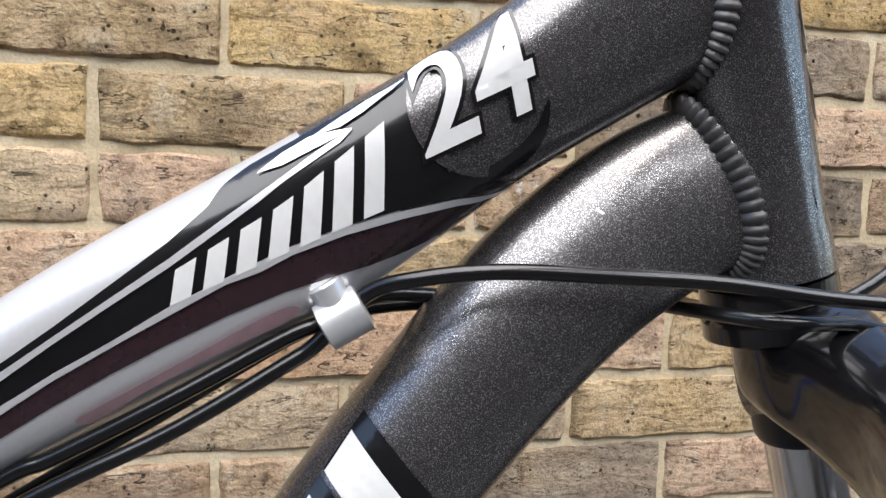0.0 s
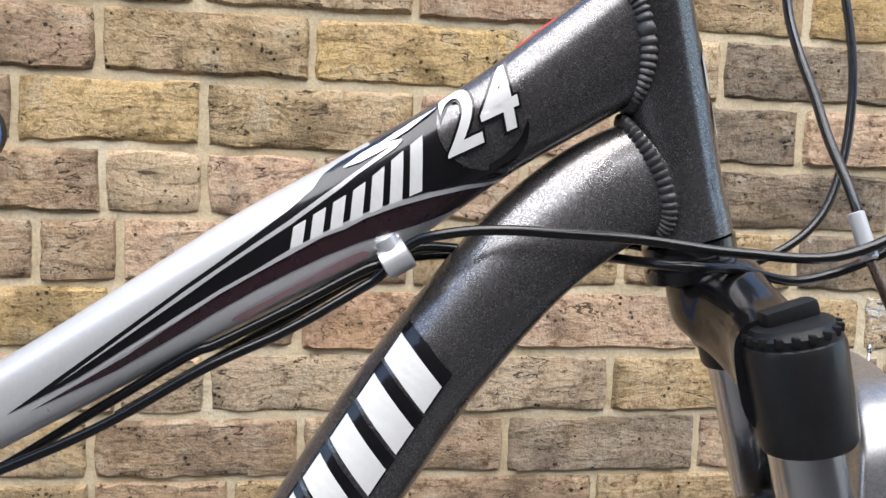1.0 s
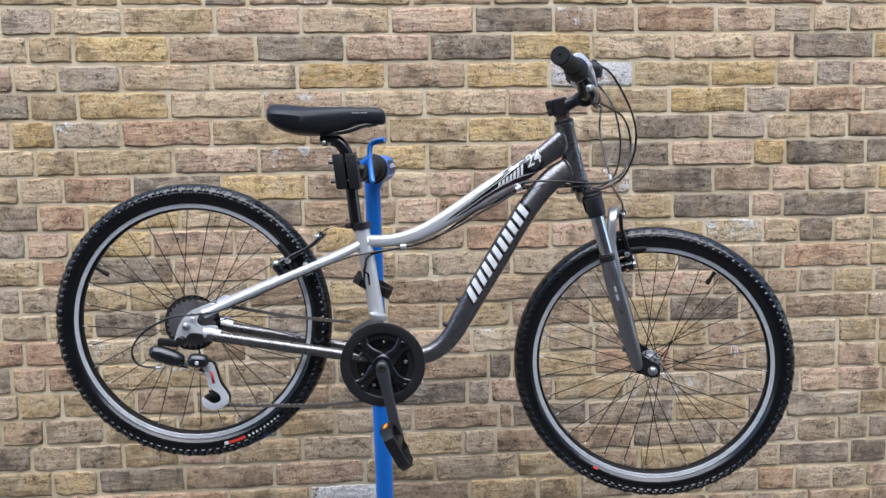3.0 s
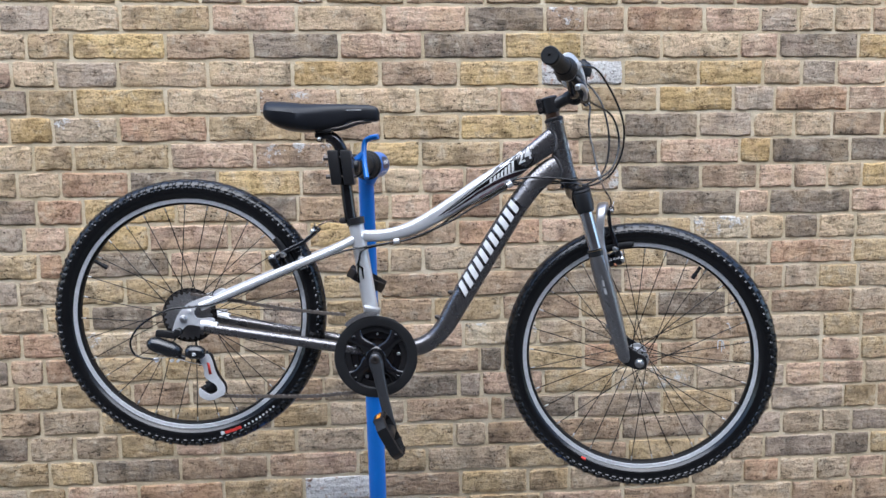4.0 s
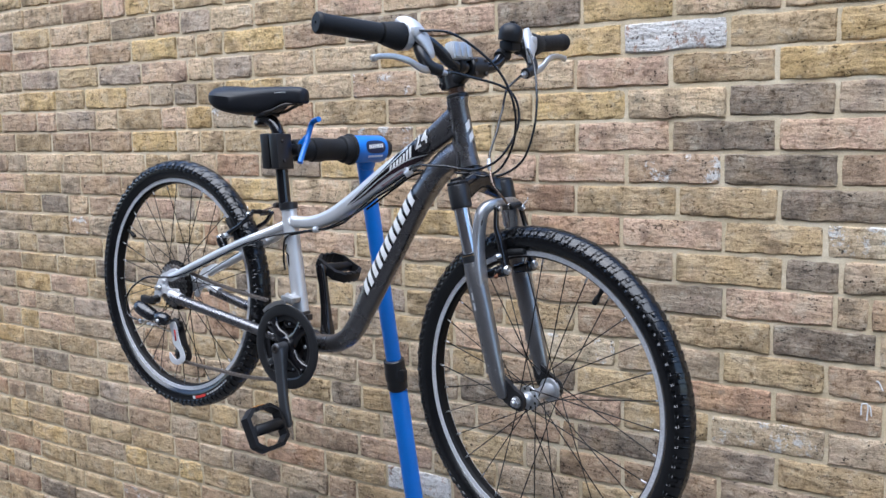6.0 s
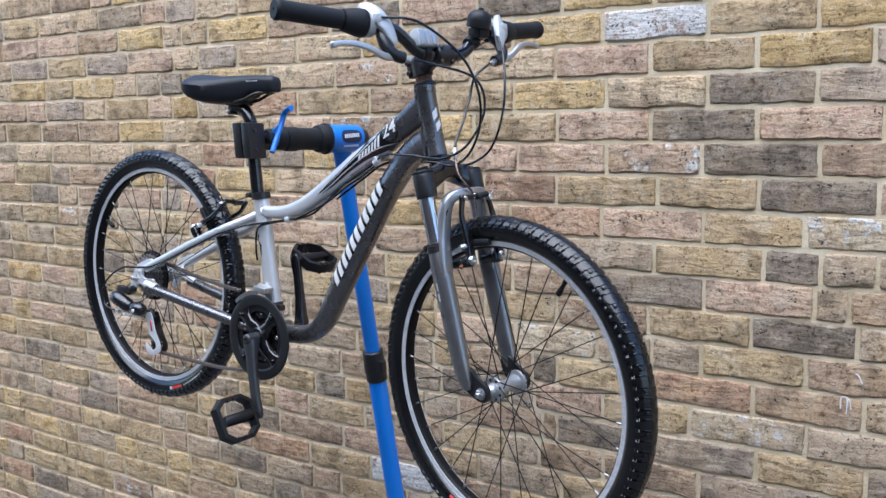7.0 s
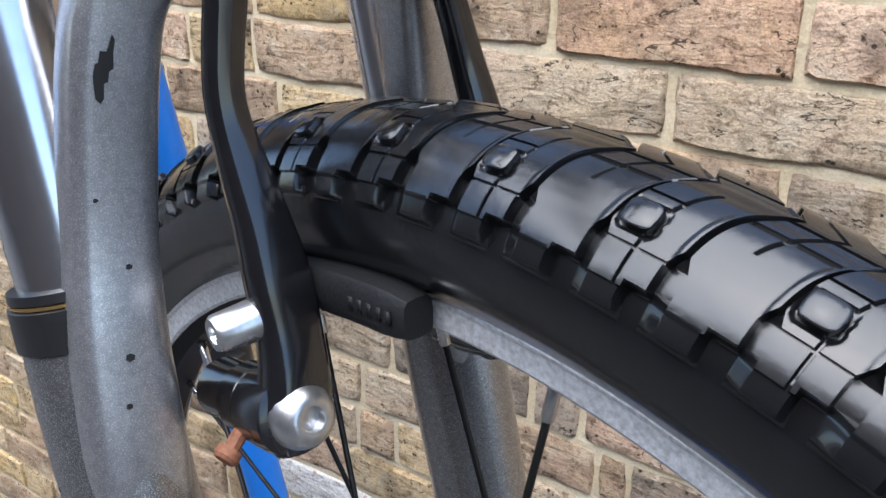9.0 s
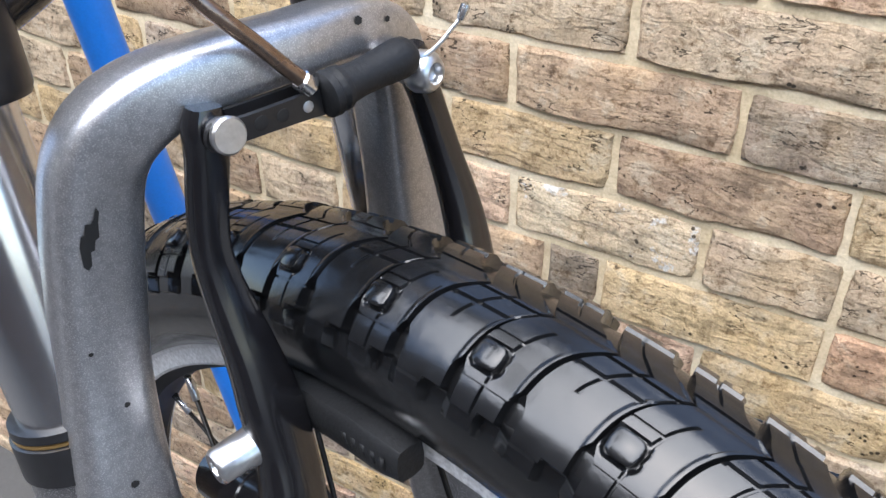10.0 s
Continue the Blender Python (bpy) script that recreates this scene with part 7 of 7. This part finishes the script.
# ---- the work stand ----
def build_stand():
    stand = tagged(new("repair_stand"), "blue steel bicycle repair stand clamping a seat post", "repair stand")
    top, foot = Vector((-0.379, 0.589, 1.45)), Vector((-0.3525, 0.905, GROUND))
    stand.location = (foot.x, foot.y, GROUND)
    inv = Matrix.Translation(-stand.location)

    def put(name, bm, material, parent=stand, label=""):
        bmesh.ops.transform(bm, matrix=inv, verts=bm.verts)
        return part(name, bm, material, parent, label)

    way = (foot - top).normalized()
    at = lambda z: top + way * ((z - top.z) / way.z)
    bm = bmesh.new()
    turned(bm, at(1.43), way, [(0, 0.0195), (0.4, 0.0195), (0.62, 0.0195)], 32)
    upper = put("upper_pole", bm, BLUE)
    bm = bmesh.new()
    turned(bm, at(0.86), way, [(0, 0.0225), (0.002, 0.0235), ((0.86 - GROUND - 0.04) / -way.z, 0.0235)], 32)
    put("lower_pole", bm, BLUE, stand, "slightly lighter blue lower pole")
    bm = bmesh.new()
    turned(bm, at(0.905), way, [(0, 0.024), (0.003, 0.027), (0.03, 0.027), (0.034, 0.0285), (0.056, 0.0285), (0.06, 0.027), (0.082, 0.027), (0.085, 0.024)], 32)
    slab(bm, at(0.865) + Vector((0.03, -0.012, 0)), (0.02, 0.016, 0.03), 0.003)
    put("height_collar", bm, BLACK_SATIN, stand, "black plastic height collar")
    bm = bmesh.new()
    slab(bm, (foot.x - 0.01, foot.y - 0.3, GROUND + 0.012), (0.09, 0.62, 0.022), 0.006)
    slab(bm, (foot.x, foot.y - 0.02, GROUND + 0.012), (0.5, 0.05, 0.022), 0.006)
    rod(bm, (foot.x, foot.y, GROUND + 0.01), (foot.x - 0.001, foot.y - 0.006, GROUND + 0.1), 0.028)
    put("base", bm, BLUE)
    # Housing and clamp arm.
    jaw, arm_end = Vector((-0.428, 0.362, 1.445)), Vector((-0.342, 0.641, 1.443))
    d = (arm_end - jaw).normalized()
    house = jaw + d * 0.185
    bm = bmesh.new()
    turned(bm, house, d, [(0, 0.026), (0.002, 0.031), (0.014, 0.033), (0.018, 0.0325), (0.08, 0.0325), (0.086, 0.031), (0.089, 0.026)], 36)
    rod(bm, house + d * 0.05, at(1.40), 0.024, 0.0215, 24)
    housing = put("housing", bm, BLUE)
    bm = bmesh.new()
    turned(bm, house + d * 0.085, d, [(0, 0.022), (0.002, 0.024), (0.02, 0.022), (0.024, 0.012)], 28)
    put("end_cap", bm, BLACK_SATIN, housing)
    bm = bmesh.new()
    turned(bm, jaw + d * 0.025, d, [(0, 0.0211), (0.004, 0.024), (0.045, 0.024), (0.048, 0.0275), (0.075, 0.0275), (0.08, 0.0252), (0.13, 0.0252), (0.132, 0.0304), (0.138, 0.0322), (0.15, 0.0322), (0.152, 0.0363), (0.158, 0.0363), (0.162, 0.0281)], 32)
    arm = put("clamp_arm", bm, GRIP, stand, "black clamp arm")
    # Label of the maker as plain shapes, on the side that faces the yard.
    out = Vector((d.y, -d.x, 0)).normalized()
    upv = out.cross(d) * -1
    if upv.z < 0:
        upv = -upv

    def label(name, material, outline, lift):
        bm = bmesh.new()
        bm.faces.new([bm.verts.new((a, 0, b)) for a, b in outline])
        bmesh.ops.triangulate(bm, faces=bm.faces[:])
        for _ in range(3):
            bmesh.ops.subdivide_edges(bm, edges=[e for e in bm.edges if e.calc_length() > 0.005], cuts=1)
            bmesh.ops.triangulate(bm, faces=bm.faces[:])
        for v in bm.verts:
            a = v.co.z / 0.0325
            v.co = house + d * v.co.x + (out * math.cos(a) + upv * math.sin(a)) * (0.0325 + lift)
        put(name, bm, material, housing)

    label("label_panel", NAVY, [(0.049 + 0.028 * math.copysign(abs(math.cos(t)) ** 0.6, math.cos(t)), 0.006 + 0.016 * math.copysign(abs(math.sin(t)) ** 0.8, math.sin(t))) for t in [k * math.tau / 28 for k in range(28)]], 0.0005)
    for k in range(8):
        x = 0.0285 + 0.0052 * k
        label("label_mark", WHITE_FILM, [(x, 0.001 + 0.0004 * k), (x + 0.0038, 0.0013 + 0.0004 * k), (x + 0.0046, 0.0105 + 0.0004 * k), (x + 0.0008, 0.0102 + 0.0004 * k)], 0.0009)
    label("label_strip", PALE_BLUE, [(0.028, -0.0205), (0.07, -0.019), (0.07, -0.0135), (0.028, -0.015)], 0.0007)
    # Jaws round the seat post: ribbed black blocks.
    post = (BIKE.to_3x3() @ Vector((-0.0162, 0, 0.1393))).normalized()
    c = BIKE @ Vector((-0.4315, 0, 0.043))
    fore = (BIKE.to_3x3() @ Vector((1, 0, 0))).normalized()
    out = fore.cross(post).normalized()
    turn = Matrix((fore, out, post)).transposed()
    for name, s in (("jaw", -1), ("jaw", 1)):
        bm = bmesh.new()
        slab(bm, c + fore * (0.014 * s) + out * 0.006, (0.0245, 0.046, 0.078), 0.005, turn)
        for k in range(4):
            rod(bm, c + fore * (0.005 * s + 0.0052 * k * s) + out * -0.0175 + post * -0.038, c + fore * (0.005 * s + 0.0052 * k * s) + out * -0.0175 + post * 0.038, 0.0026, seg=8)
        put(name, bm, BLACK_SATIN, arm)
    for dz in (-0.02, 0.022):
        bm = bmesh.new()
        rod(bm, c + fore * -0.034 + post * dz + out * 0.012, c + fore * 0.03 + post * dz + out * 0.012, 0.0035, seg=10)
        rod(bm, c + fore * -0.037 + post * dz + out * 0.012, c + fore * -0.026 + post * dz + out * 0.012, 0.006, seg=6)
        put("jaw_bolt", bm, DARK_STEEL, arm)
    # The crank handle that tightens the jaws.
    bm = bmesh.new()
    o = jaw + d * 0.03
    h = [BIKE @ Vector(q) for q in ((-0.352, 0.044, 0.1135), (-0.371, 0.05, 0.11), (-0.383, 0.052, 0.101), (-0.3855, 0.044, 0.075), (-0.382, 0.027, 0.045), (-0.3775, 0.0104, 0.0185))]
    hose(bm, h, 0.0062, 14, 6)
    rod(bm, o + fore * 0.005, h[3], 0.009, 0.0075)
    put("crank_handle", bm, BLUE, arm, "bent blue handle")
    bm = bmesh.new()
    turned(bm, o - fore * 0.03, fore, [(0, 0.012), (0.003, 0.015), (0.055, 0.015), (0.058, 0.011)], 24)
    put("arm_boss", bm, BLACK_SATIN, arm)
    return stand


# ---- put it together ----
def build_bicycle():
    bike = tagged(new("bicycle"), "small silver and dark grey mountain bicycle held in a repair stand", "bicycle")
    bike.matrix_world = BIKE
    build_frame(bike)
    build_saddle(bike)
    front, tyre = build_wheel(bike, WHEEL_TURN, True, 0.049, 0.032, 0.05, radians(57))
    bm = bmesh.new()
    sidewall_patch(bm, radians(-118), radians(-115.5), 0.2665, 0.271)
    part("tyre_label", bm, RED_FILM, front, "small red tyre label")
    rear, tyre = build_wheel(bike, Matrix.Translation(REAR), False, 0.056, 0.028, 0.12, radians(150))
    bm = bmesh.new()
    sidewall_patch(bm, radians(-75), radians(-67), 0.2752, 0.2815)
    part("tyre_label", bm, RED_FILM, rear, "red and white tyre label")
    bm = bmesh.new()
    sidewall_patch(bm, radians(-77), radians(-75.2), 0.2745, 0.282)
    part("tyre_label", bm, WHITE_FILM, rear, "white end of the tyre label")
    for k in range(9):
        bm = bmesh.new()
        sidewall_patch(bm, radians(-65.5 + 2.0 * k), radians(-64.6 + 2.0 * k), 0.2768, 0.2812, -1, 3)
        part("tyre_mark", bm, WHITE_FILM, rear, "plain white mark")
    build_fork(bike)
    build_brake(bike, Matrix(), "rear")
    build_bars(bike)
    build_cables(bike)
    build_drive(bike)
    return bike


def chalk_marks():
    """Small white scrawls on the wall's bricks."""
    for stroke in ([(0.6966, 0.8532), (0.697, 0.8768), (0.7032, 0.88), (0.7095, 0.8769), (0.7085, 0.8434)], [(0.7095, 0.8769), (0.7142, 0.8735), (0.7173, 0.854)], [(0.7235, 0.9334), (0.7284, 0.9317), (0.7369, 0.9146)]):
        bm = bmesh.new()
        hose(bm, [(x, WALL_Y - 0.003, z) for x, z in stroke], 0.0016, 6, 4)
        part("chalk_mark", bm, WHITE_FILM, brick_wall, "small white scrawl on the bricks")


build_stand()
build_bicycle()
chalk_marks()
spread_mortar()
lay_bricks()
